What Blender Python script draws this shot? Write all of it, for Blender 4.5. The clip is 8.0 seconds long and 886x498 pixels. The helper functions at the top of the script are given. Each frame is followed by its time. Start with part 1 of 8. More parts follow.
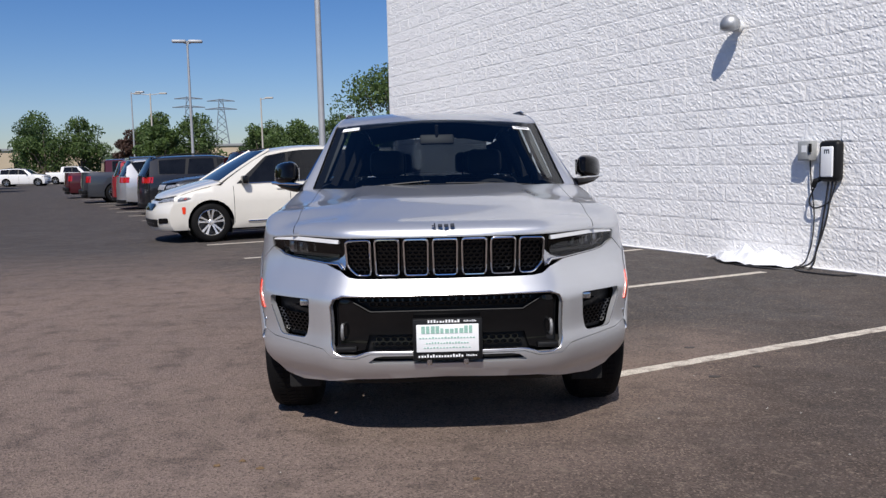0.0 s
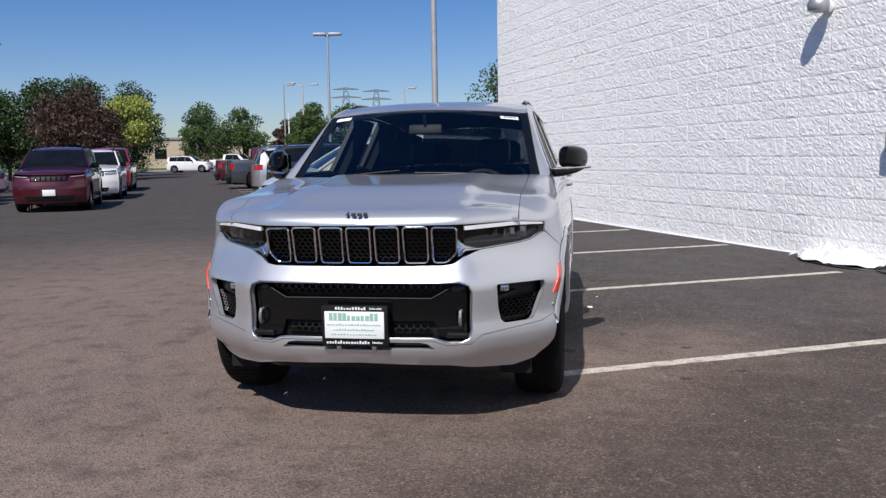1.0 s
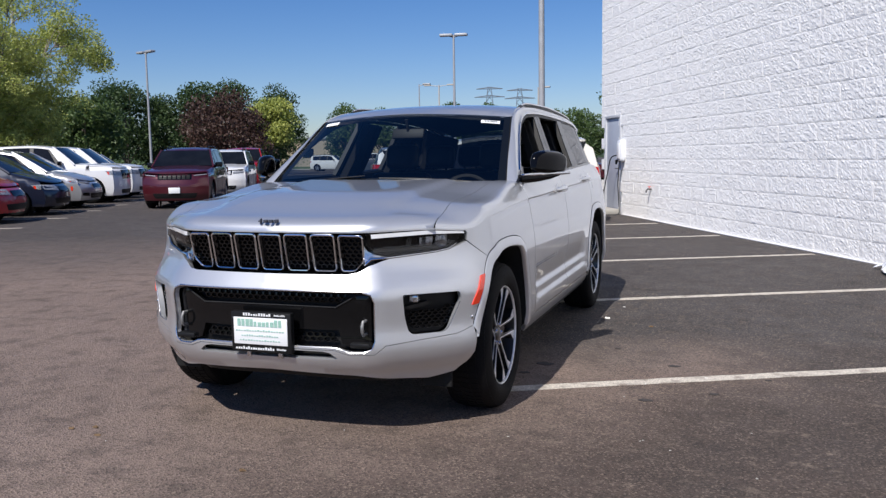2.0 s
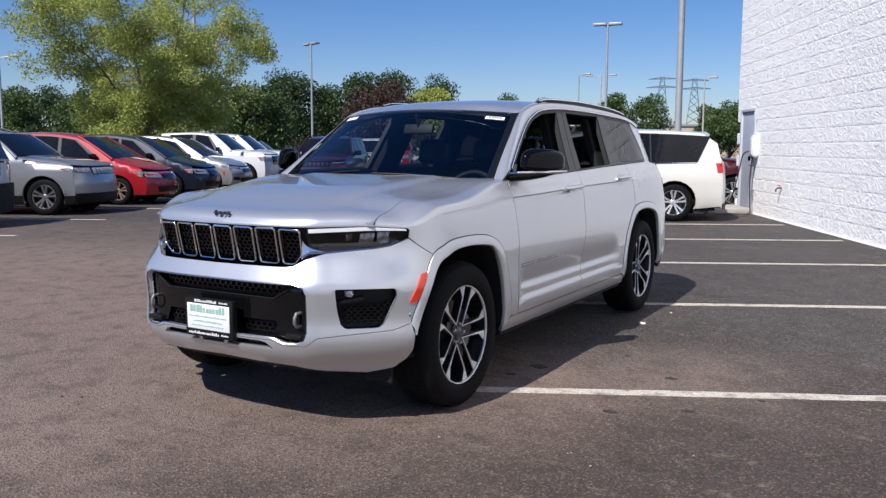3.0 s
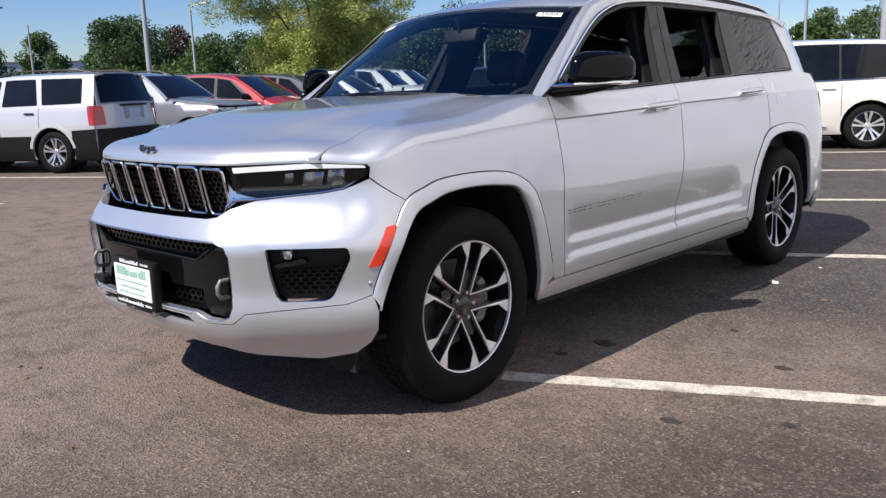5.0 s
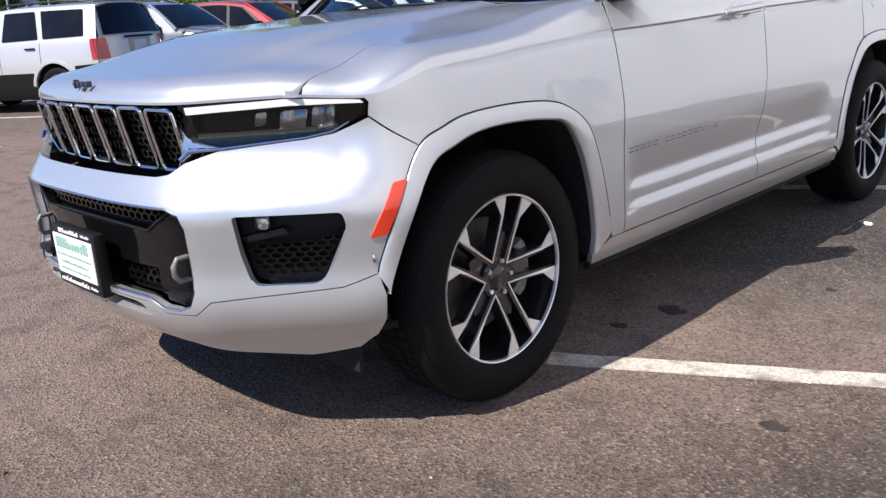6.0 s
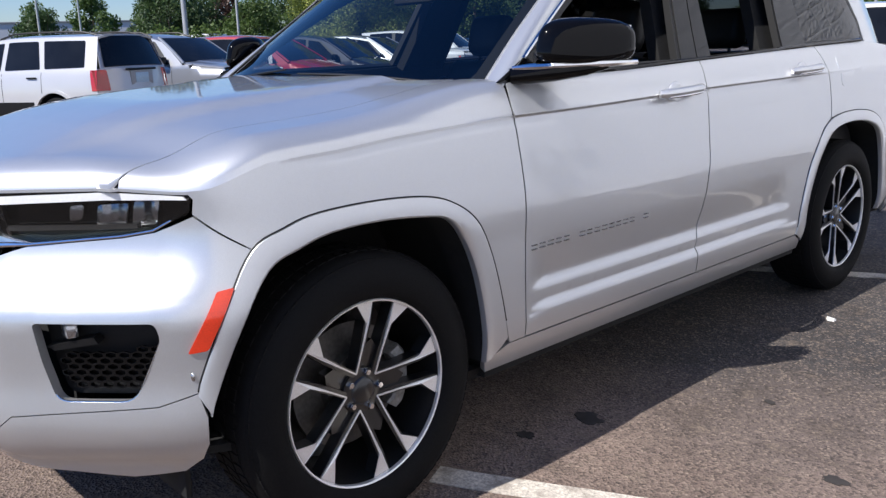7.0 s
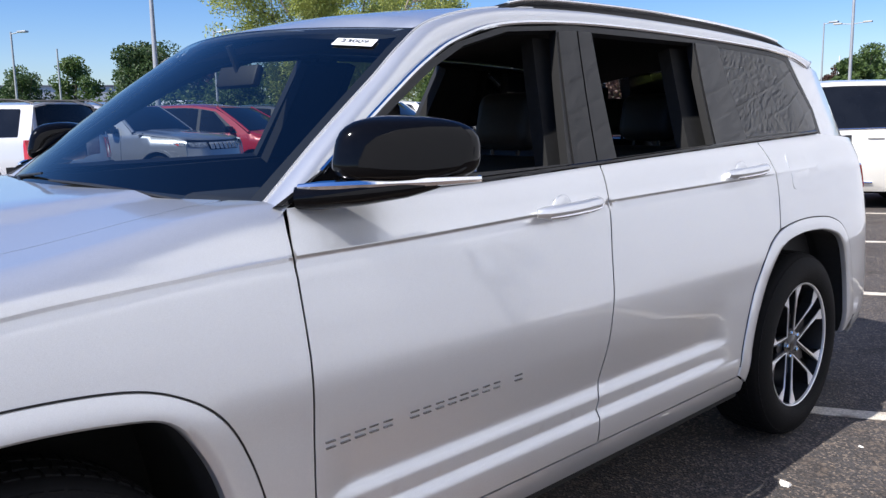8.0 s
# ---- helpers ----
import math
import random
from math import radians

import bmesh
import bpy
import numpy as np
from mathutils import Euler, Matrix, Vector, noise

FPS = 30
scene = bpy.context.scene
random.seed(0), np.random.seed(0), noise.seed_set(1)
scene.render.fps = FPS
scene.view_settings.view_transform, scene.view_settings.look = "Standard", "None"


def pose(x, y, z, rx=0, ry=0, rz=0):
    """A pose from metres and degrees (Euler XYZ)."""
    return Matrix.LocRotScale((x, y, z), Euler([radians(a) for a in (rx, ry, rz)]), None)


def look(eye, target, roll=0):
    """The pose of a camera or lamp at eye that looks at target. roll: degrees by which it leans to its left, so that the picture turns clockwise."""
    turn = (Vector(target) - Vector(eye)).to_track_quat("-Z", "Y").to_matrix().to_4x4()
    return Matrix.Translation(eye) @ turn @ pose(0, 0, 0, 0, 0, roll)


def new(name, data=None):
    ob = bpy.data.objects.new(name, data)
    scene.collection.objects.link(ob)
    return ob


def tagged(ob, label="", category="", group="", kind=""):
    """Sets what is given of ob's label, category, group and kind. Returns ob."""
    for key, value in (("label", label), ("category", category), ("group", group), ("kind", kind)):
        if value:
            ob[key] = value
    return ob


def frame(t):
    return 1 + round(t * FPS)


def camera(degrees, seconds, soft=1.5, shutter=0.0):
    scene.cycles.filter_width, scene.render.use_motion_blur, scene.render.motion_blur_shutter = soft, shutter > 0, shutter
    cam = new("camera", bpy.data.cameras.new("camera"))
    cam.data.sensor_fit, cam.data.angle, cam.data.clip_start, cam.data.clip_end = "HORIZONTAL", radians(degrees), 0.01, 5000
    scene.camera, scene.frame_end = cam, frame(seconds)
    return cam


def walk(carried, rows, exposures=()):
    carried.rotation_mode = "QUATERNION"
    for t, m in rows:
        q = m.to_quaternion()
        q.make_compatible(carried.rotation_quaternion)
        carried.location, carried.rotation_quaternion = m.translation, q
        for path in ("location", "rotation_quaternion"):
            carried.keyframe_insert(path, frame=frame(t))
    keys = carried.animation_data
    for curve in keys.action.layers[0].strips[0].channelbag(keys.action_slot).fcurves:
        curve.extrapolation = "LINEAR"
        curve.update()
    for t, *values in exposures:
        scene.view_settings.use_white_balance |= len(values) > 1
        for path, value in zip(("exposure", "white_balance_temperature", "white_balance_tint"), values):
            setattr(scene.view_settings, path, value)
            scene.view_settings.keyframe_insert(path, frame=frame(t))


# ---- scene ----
cam = camera(55.8, 8.0, soft=1.38)
PATH = [
    (0, (-0.084, -4.669, 1.335), (-0.046, -2.68, 1.131), -1.3),
    (0.5, (0.504, -4.695, 1.334), (0.356, -2.712, 1.123), -1.1),
    (1, (1.035, -4.62, 1.317), (0.714, -2.659, 1.095), -1),
    (2.5, (2.599, -4.04, 1.355), (1.769, -2.234, 1.134), -0.5),
    (3, (3.054, -3.798, 1.367), (2.045, -2.089, 1.128), 0.1),
    (3.5, (3.312, -3.45, 1.353), (2.163, -1.833, 1.096), 0.4),
    (4, (3.491, -3.092, 1.339), (2.249, -1.55, 1.053), 0.4),
    (4.5, (3.345, -2.717, 1.293), (2.04, -1.238, 0.964), -0.2),
    (5, (3.064, -2.358, 1.244), (1.709, -0.939, 0.86), -2.15),
    (5.2, (2.953, -2.195, 1.224), (1.576, -0.803, 0.812), -3.05),
    (6.3, (2.495, -1.7, 1.185), (1.109, -0.379, 0.612), -3.7),
    (6.5, (2.522, -1.613, 1.199), (1.127, -0.3, 0.623), -3.2),
    (7, (2.625, -1.268, 1.288), (1.196, 0.052, 0.821), -1.85),
    (7.5, (2.522, -0.839, 1.36), (1.093, 0.518, 1.028), -1.45),
    (8, (2.358, -0.347, 1.365), (0.934, 1.021, 1.05), -1.1),
]
walk(cam, [(t, look(eye, target, roll)) for t, eye, target, roll in PATH],
     [(0, -0.12, 6600, 10), (1, -0.06, 6550, 10), (2.5, 0.06, 6450, 10), (3.5, 0.17, 6450, 10), (4.5, 0.26, 6500, 10), (5, 0.37, 6700, 10), (6.5, 0.52, 6650, 10), (7, 0.40, 6400, 10), (7.5, 0.46, 6450, 10), (8, 0.62, 6400, 10)])

# ---- light ----
SUN_TO = Vector((-0.14, -1.04, 1.23)).normalized()
world = bpy.data.worlds.new("sky")
scene.world = world
world.use_nodes = True
wn = world.node_tree
sky = wn.nodes.new("ShaderNodeTexSky")
sky.sky_type, sky.sun_disc = "NISHITA", False
sky.sun_elevation = math.asin(SUN_TO.z)
sky.sun_rotation = math.atan2(SUN_TO.x, SUN_TO.y)
sky.altitude = 300
sky.air_density, sky.dust_density, sky.ozone_density = 1.0, 0.35, 1.2
vivid = wn.nodes.new("ShaderNodeHueSaturation")
vivid.inputs["Saturation"].default_value = 1.35
wn.links.new(sky.outputs[0], vivid.inputs["Color"])
tone = wn.nodes.new("ShaderNodeMix")
tone.data_type, tone.blend_type = "RGBA", "MULTIPLY"
tone.inputs["Factor"].default_value = 1.0
tone.inputs[7].default_value = (0.85, 0.93, 1.24, 1)
wn.links.new(vivid.outputs[0], tone.inputs[6])
wn.links.new(tone.outputs[2], wn.nodes["Background"].inputs[0])
wn.nodes["Background"].inputs[1].default_value = 0.079
sun = new("sun", bpy.data.lights.new("sun", "SUN"))
sun.data.energy, sun.data.angle, sun.data.color = 5.0, radians(0.5), (1.0, 0.955, 0.905)
sun.matrix_world = look((0, 0, 30), Vector((0, 0, 30)) - SUN_TO)

# ---- lot frame: u runs towards the block wall, v along it ----
LOT = radians(26.3)


def lot(u, v, z=0.0):
    return Vector((u * math.cos(LOT) - v * math.sin(LOT), u * math.sin(LOT) + v * math.cos(LOT), z))


def lot_pose(u, v, z=0.0, turn=0.0):
    p = lot(u, v, z)
    return pose(p.x, p.y, p.z, 0, 0, 26.3 + turn)

# ---- materials ----
from mathutils.geometry import delaunay_2d_cdt as delaunay


def material(name, color, rough=0.5, metal=0.0, coat=0.0, grain=None, bump=None, vary=0.0, spec=0.5, coat_rough=0.03, wear=None):
    """A procedural material: grain = (scale, amount) mottles the colour, bump = (scale, distance) gives relief,
    vary shifts each object's brightness, wear = (scale, colour, amount) lays broad stains."""
    m = bpy.data.materials.new(name)
    m.use_nodes = True
    n, l = m.node_tree.nodes, m.node_tree.links
    b = n["Principled BSDF"]
    b.inputs["Base Color"].default_value = (*color, 1)
    b.inputs["Roughness"].default_value = rough
    b.inputs["Metallic"].default_value = metal
    b.inputs["Specular IOR Level"].default_value = spec
    b.inputs["Coat Weight"].default_value = coat
    b.inputs["Coat Roughness"].default_value = coat_rough
    geo = n.new("ShaderNodeNewGeometry")
    out = None

    def noise_at(scale, detail=4.0):
        t = n.new("ShaderNodeTexNoise")
        t.inputs["Scale"].default_value, t.inputs["Detail"].default_value = scale, detail
        l.new(geo.outputs["Position"], t.inputs["Vector"])
        return t.outputs["Fac"]

    def mixed(fac, a, c, kind="MIX"):
        x = n.new("ShaderNodeMix")
        x.data_type, x.blend_type = "RGBA", kind
        if isinstance(fac, float):
            x.inputs["Factor"].default_value = fac
        else:
            l.new(fac, x.inputs["Factor"])
        for sock, val in ((x.inputs[6], a), (x.inputs[7], c)):
            if isinstance(val, tuple):
                sock.default_value = (*val, 1)
            else:
                l.new(val, sock)
        return x.outputs[2]

    def ramp(fac, lo, hi):
        r = n.new("ShaderNodeMapRange")
        r.inputs["From Min"].default_value, r.inputs["From Max"].default_value = lo, hi
        l.new(fac, r.inputs["Value"])
        return r.outputs["Result"]

    if grain:
        dark = tuple(c * (1 - grain[1]) for c in color)
        light = tuple(min(1, c * (1 + grain[1])) for c in color)
        out = mixed(ramp(noise_at(grain[0]), 0.3, 0.7), dark, light)
    if wear:
        f = ramp(noise_at(wear[0], 6.0), 0.5, 0.75)
        k = n.new("ShaderNodeMath")
        k.operation = "MULTIPLY"
        k.inputs[1].default_value = wear[2]
        l.new(f, k.inputs[0])
        out = mixed(k.outputs[0], out if out is not None else color, wear[1])
    if vary:
        info = n.new("ShaderNodeObjectInfo")
        g = n.new("ShaderNodeMapRange")
        g.inputs["To Min"].default_value, g.inputs["To Max"].default_value = 1 - vary, 1 + vary
        l.new(info.outputs["Random"], g.inputs["Value"])
        mul = n.new("ShaderNodeVectorMath")
        mul.operation = "SCALE"
        src = out if out is not None else None
        if src is None:
            mul.inputs[0].default_value = color
        else:
            l.new(src, mul.inputs[0])
        l.new(g.outputs["Result"], mul.inputs["Scale"])
        out = mul.outputs["Vector"]
    if out is not None:
        l.new(out, b.inputs["Base Color"])
    if bump:
        bp = n.new("ShaderNodeBump")
        bp.inputs["Distance"].default_value = bump[1]
        l.new(noise_at(bump[0], 5.0), bp.inputs["Height"])
        l.new(bp.outputs["Normal"], b.inputs["Normal"])
    return m


def glass_material(name, tint, rough=0.0, ior=1.55):
    """A thin pane: what lies behind shows through the tint, and the gloss grows towards grazing angles."""
    m = bpy.data.materials.new(name)
    m.use_nodes = True
    n, l = m.node_tree.nodes, m.node_tree.links
    n.remove(n["Principled BSDF"])
    see = n.new("ShaderNodeBsdfTransparent")
    see.inputs["Color"].default_value = (*tint, 1)
    shine = n.new("ShaderNodeBsdfGlossy")
    shine.inputs["Roughness"].default_value = rough
    f = n.new("ShaderNodeFresnel")
    f.inputs["IOR"].default_value = ior
    mix = n.new("ShaderNodeMixShader")
    l.new(f.outputs[0], mix.inputs[0])
    l.new(see.outputs[0], mix.inputs[1])
    l.new(shine.outputs[0], mix.inputs[2])
    l.new(mix.outputs[0], n["Material Output"].inputs[0])
    return m


def metallic_paint(name, color, metal=0.55, rough=0.38):
    return material(name, color, rough, metal, coat=1.0, grain=(900.0, 0.10), wear=(1.3, tuple(c * 0.93 for c in color), 0.5))


M_SILVER = metallic_paint("silver_paint", (0.635, 0.645, 0.66), 0.70, 0.36)
M_BLACK = material("gloss_black", (0.004, 0.004, 0.0045), 0.05, spec=0.35, grain=(60, 0.1))
M_BLACK_SOFT = material("satin_black_plastic", (0.009, 0.009, 0.0095), 0.45, spec=0.25, grain=(300, 0.25), bump=(900, 0.0004))
M_SEAL = material("black_window_seal", (0.006, 0.006, 0.0065), 0.5, grain=(200, 0.2))
# near-black for hollows: their shade is put into the colour
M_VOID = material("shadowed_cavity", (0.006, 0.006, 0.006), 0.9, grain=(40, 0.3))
M_RUBBER = material("tyre_rubber", (0.006, 0.006, 0.0065), 0.75, spec=0.16, grain=(180, 0.3), bump=(400, 0.0006), wear=(6, (0.010, 0.0095, 0.009), 0.5))
M_CHROME = material("chrome", (0.82, 0.83, 0.85), 0.08, 1.0, grain=(30, 0.03))
M_SATIN = material("satin_chrome", (0.62, 0.62, 0.63), 0.25, 1.0, grain=(60, 0.06))
M_MACHINED = material("machined_alloy", (0.88, 0.88, 0.88), 0.35, 0.6, grain=(400, 0.08))
M_RIMDARK = material("dark_wheel_paint", (0.011, 0.011, 0.012), 0.3, 0.0, coat=0.6, grain=(120, 0.15))
M_STEEL = material("brake_steel", (0.13, 0.125, 0.12), 0.45, 0.8, grain=(80, 0.2))
M_CAST = material("cast_caliper", (0.22, 0.22, 0.22), 0.55, 0.5, grain=(80, 0.3))
M_AMBER = material("amber_reflector", (0.78, 0.05, 0.015), 0.15, coat=1.0, grain=(400, 0.15))
M_RED_LENS = material("red_lens", (0.45, 0.012, 0.015), 0.12, coat=1.0, grain=(90, 0.25))
M_WHITE_LENS = material("white_lens", (0.85, 0.86, 0.86), 0.15, coat=1.0, grain=(200, 0.04))
M_HEADLAMP = material("head_lamp_glass", (0.30, 0.31, 0.33), 0.28, 0.25, coat=0.5, grain=(25, 0.6))
M_LAMP_GREY = material("lamp_reflector", (0.55, 0.56, 0.58), 0.18, 0.9, grain=(150, 0.25))
M_GLASS = glass_material("windscreen_glass", (0.47, 0.53, 0.55), ior=1.72)
M_CLEAR = glass_material("smoked_lens", (0.66, 0.66, 0.67))
M_TINT = glass_material("privacy_glass", (0.10, 0.11, 0.12))
M_CARGLASS = material("dark_car_glass", (0.008, 0.009, 0.011), 0.05, spec=0.32, grain=(3, 0.3))
M_LEATHER = material("black_leather", (0.020, 0.019, 0.018), 0.5, grain=(250, 0.25), bump=(500, 0.0008))
M_TRIM_GREY = material("interior_grey_trim", (0.022, 0.022, 0.023), 0.6, grain=(200, 0.2))
M_PAPER = material("white_paper", (0.82, 0.83, 0.83), 0.6, grain=(300, 0.03))
M_INK = material("dark_print", (0.03, 0.035, 0.05), 0.6, grain=(200, 0.2))
M_GREEN_INK = material("green_print", (0.30, 0.50, 0.42), 0.6, grain=(200, 0.15))
M_PLATE_BLUE = material("pale_blue_plate", (0.45, 0.60, 0.70), 0.45, grain=(60, 0.15))
M_WHITE_PLASTIC = material("white_plastic", (0.82, 0.83, 0.84), 0.3, coat=0.5, grain=(100, 0.04))
M_GALV = material("galvanised_steel", (0.42, 0.43, 0.44), 0.5, 0.7, grain=(14, 0.15), wear=(2, (0.3, 0.3, 0.3), 0.5))
M_GREY_BOX = material("grey_painted_box", (0.36, 0.37, 0.37), 0.45, grain=(60, 0.1), wear=(8, (0.25, 0.25, 0.25), 0.4))
M_SHELL = material("black_mirror_shell", (0.003, 0.003, 0.0035), 0.06, spec=0.2, grain=(60, 0.1))
M_SLOT = material("dull_chrome_slots", (0.50, 0.50, 0.51), 0.5, 0.35, grain=(60, 0.1))
M_DARKCHROME = material("dark_chrome", (0.27, 0.27, 0.28), 0.25, 0.9, grain=(60, 0.1))
M_CABLE = material("black_cable", (0.02, 0.02, 0.021), 0.5, grain=(120, 0.2))


# ---- building helpers ----
def part(name, bm, mat, parent=None, label="", smooth=True):
    me = bpy.data.meshes.new(name)
    bmesh.ops.recalc_face_normals(bm, faces=bm.faces)
    bm.to_mesh(me)
    bm.free()
    me.materials.append(mat)
    if smooth:
        me.shade_smooth()
        me.set_sharp_from_angle(angle=radians(38))
    ob = new(name, me)
    if parent is not None:
        ob.parent = parent
    if label:
        ob["label"] = label
    return ob


def thing(name, label, category, m=None, group="", kind=""):
    ob = new(name)
    ob.empty_display_size = 0.2
    if m is not None:
        ob.matrix_world = m
    return tagged(ob, label, category, group, kind)


def block(bm, x0, x1, y0, y1, z0, z1, bevel=0.0, seg=2, m=None):
    g = bmesh.ops.create_cube(bm, size=1)
    vs = g["verts"]
    for v in vs:
        v.co = Vector(((x0 + x1) / 2 + v.co.x * (x1 - x0), (y0 + y1) / 2 + v.co.y * (y1 - y0), (z0 + z1) / 2 + v.co.z * (z1 - z0)))
    if bevel:
        es = list({e for v in vs for e in v.link_edges})
        r = bmesh.ops.bevel(bm, geom=es, offset=bevel, segments=seg, affect="EDGES", profile=0.5)
        vs = list({v for f in r["faces"] for v in f.verts} | {v for v in vs if v.is_valid})
    if m is not None:
        bmesh.ops.transform(bm, matrix=m, verts=vs)
    return vs


def boxed(name, dims, mat, parent=None, bevel=0.005, label="", m=None):
    bm = bmesh.new()
    block(bm, *dims, bevel=bevel, m=m)
    return part(name, bm, mat, parent, label)


def tube(bm, pts, r, n=8, closed=False, flat=1.0, caps=True):
    """A round bar along pts; r may be a list. flat squeezes it along z."""
    pts = [Vector(p) for p in pts]
    k = len(pts)
    rings = []
    ref = None
    for i, p in enumerate(pts):
        a = pts[(i - 1) % k] if closed or i > 0 else p
        b = pts[(i + 1) % k] if closed or i < k - 1 else p
        d = (b - a).normalized()
        if ref is None:
            ref = Vector((0, 0, 1)) if abs(d.z) < 0.9 else Vector((1, 0, 0))
        s = d.cross(ref).normalized()
        u = s.cross(d).normalized()
        ref = u
        rr = r[i] if isinstance(r, (list, tuple)) else r
        rings.append([bm.verts.new(p + s * rr * math.cos(2 * math.pi * j / n) + u * rr * flat * math.sin(2 * math.pi * j / n)) for j in range(n)])
    for i in range(k if closed else k - 1):
        a, b = rings[i], rings[(i + 1) % k]
        for j in range(n):
            bm.faces.new((a[j], a[(j + 1) % n], b[(j + 1) % n], b[j]))
    if not closed and caps:
        bm.faces.new(rings[0][::-1])
        bm.faces.new(rings[-1])


def lathe(bm, prof, n=48, axis="x", m=None):
    """Turns a profile of (along, radius) about the x axis (or z)."""
    rings = []
    vs = []
    for a, r in prof:
        ring = []
        for j in range(n):
            c, s = math.cos(2 * math.pi * j / n), math.sin(2 * math.pi * j / n)
            co = Vector((a, r * c, r * s)) if axis == "x" else Vector((r * c, r * s, a))
            if m is not None:
                co = m @ co
            ring.append(bm.verts.new(co))
        rings.append(ring)
    for a, b in zip(rings, rings[1:]):
        for j in range(n):
            bm.faces.new((a[j], a[(j + 1) % n], b[(j + 1) % n], b[j]))
    return rings


def spline(pts, n):
    """n points per span of a Catmull-Rom curve through pts."""
    pts = [Vector(p) for p in pts]
    out = []
    for i in range(len(pts) - 1):
        p0, p1, p2, p3 = pts[max(i - 1, 0)], pts[i], pts[i + 1], pts[min(i + 2, len(pts) - 1)]
        for j in range(n):
            t = j / n
            out.append(0.5 * (2 * p1 + (p2 - p0) * t + (2 * p0 - 5 * p1 + 4 * p2 - p3) * t * t + (3 * p1 - p0 - 3 * p2 + p3) * t ** 3))
    out.append(pts[-1])
    return out


def table(pairs, smooth=True):
    """A function that runs through (x, y) pairs, smoothly and without overshoot."""
    xs = np.array([p[0] for p in pairs], float)
    ys = np.array([p[1] for p in pairs], float)
    d = np.diff(ys) / np.diff(xs)
    m = np.zeros(len(xs))
    m[0], m[-1] = d[0], d[-1]
    for i in range(1, len(xs) - 1):
        m[i] = 0 if d[i - 1] * d[i] <= 0 else 2 * d[i - 1] * d[i] / (d[i - 1] + d[i])
    xs, ys, m = xs.tolist(), ys.tolist(), m.tolist()

    def f(x):
        if x <= xs[0]:
            return ys[0] + m[0] * (x - xs[0])
        if x >= xs[-1]:
            return ys[-1] + m[-1] * (x - xs[-1])
        i = 0
        while x > xs[i + 1]:
            i += 1
        h = xs[i + 1] - xs[i]
        t = (x - xs[i]) / h
        return (2 * t ** 3 - 3 * t * t + 1) * ys[i] + (t ** 3 - 2 * t * t + t) * h * m[i] + (3 * t * t - 2 * t ** 3) * ys[i + 1] + (t ** 3 - t * t) * h * m[i + 1]
    return f


def inside(poly, x, y):
    hit = False
    j = len(poly) - 1
    for i in range(len(poly)):
        xi, yi = poly[i]
        xj, yj = poly[j]
        if (yi > y) != (yj > y) and x < (xj - xi) * (y - yi) / (yj - yi) + xi:
            hit = not hit
        j = i
    return hit


def near_edge(poly, x, y):
    best = 9.0
    for (ax, ay), (bx, by) in zip(poly, poly[1:] + poly[:1]):
        dx, dy = bx - ax, by - ay
        q = dx * dx + dy * dy
        t = 0 if q == 0 else max(0, min(1, ((x - ax) * dx + (y - ay) * dy) / q))
        best = min(best, math.hypot(x - ax - t * dx, y - ay - t * dy))
    return best


def finer(poly, step):
    out = []
    for (ax, ay), (bx, by) in zip(poly, poly[1:] + poly[:1]):
        k = max(1, int(math.ceil(math.hypot(bx - ax, by - ay) / step)))
        out += [(ax + (bx - ax) * i / k, ay + (by - ay) * i / k) for i in range(k)]
    return out


def rounded(poly, r, n=4):
    """The polygon with its corners rounded; r is one radius or one for each corner."""
    out = []
    k = len(poly)
    for i in range(k):
        p, a, b = Vector(poly[i]), Vector(poly[i - 1]), Vector(poly[(i + 1) % k])
        rr = r[i] if isinstance(r, (list, tuple)) else r
        da, db = (a - p), (b - p)
        q = min(rr, da.length * 0.45, db.length * 0.45)
        s, e = p + da.normalized() * q, p + db.normalized() * q
        if q < 1e-4:
            out.append(tuple(p))
            continue
        for j in range(n + 1):
            t = j / n
            out.append(tuple((1 - t) ** 2 * s + 2 * t * (1 - t) * p + t * t * e))
    return out


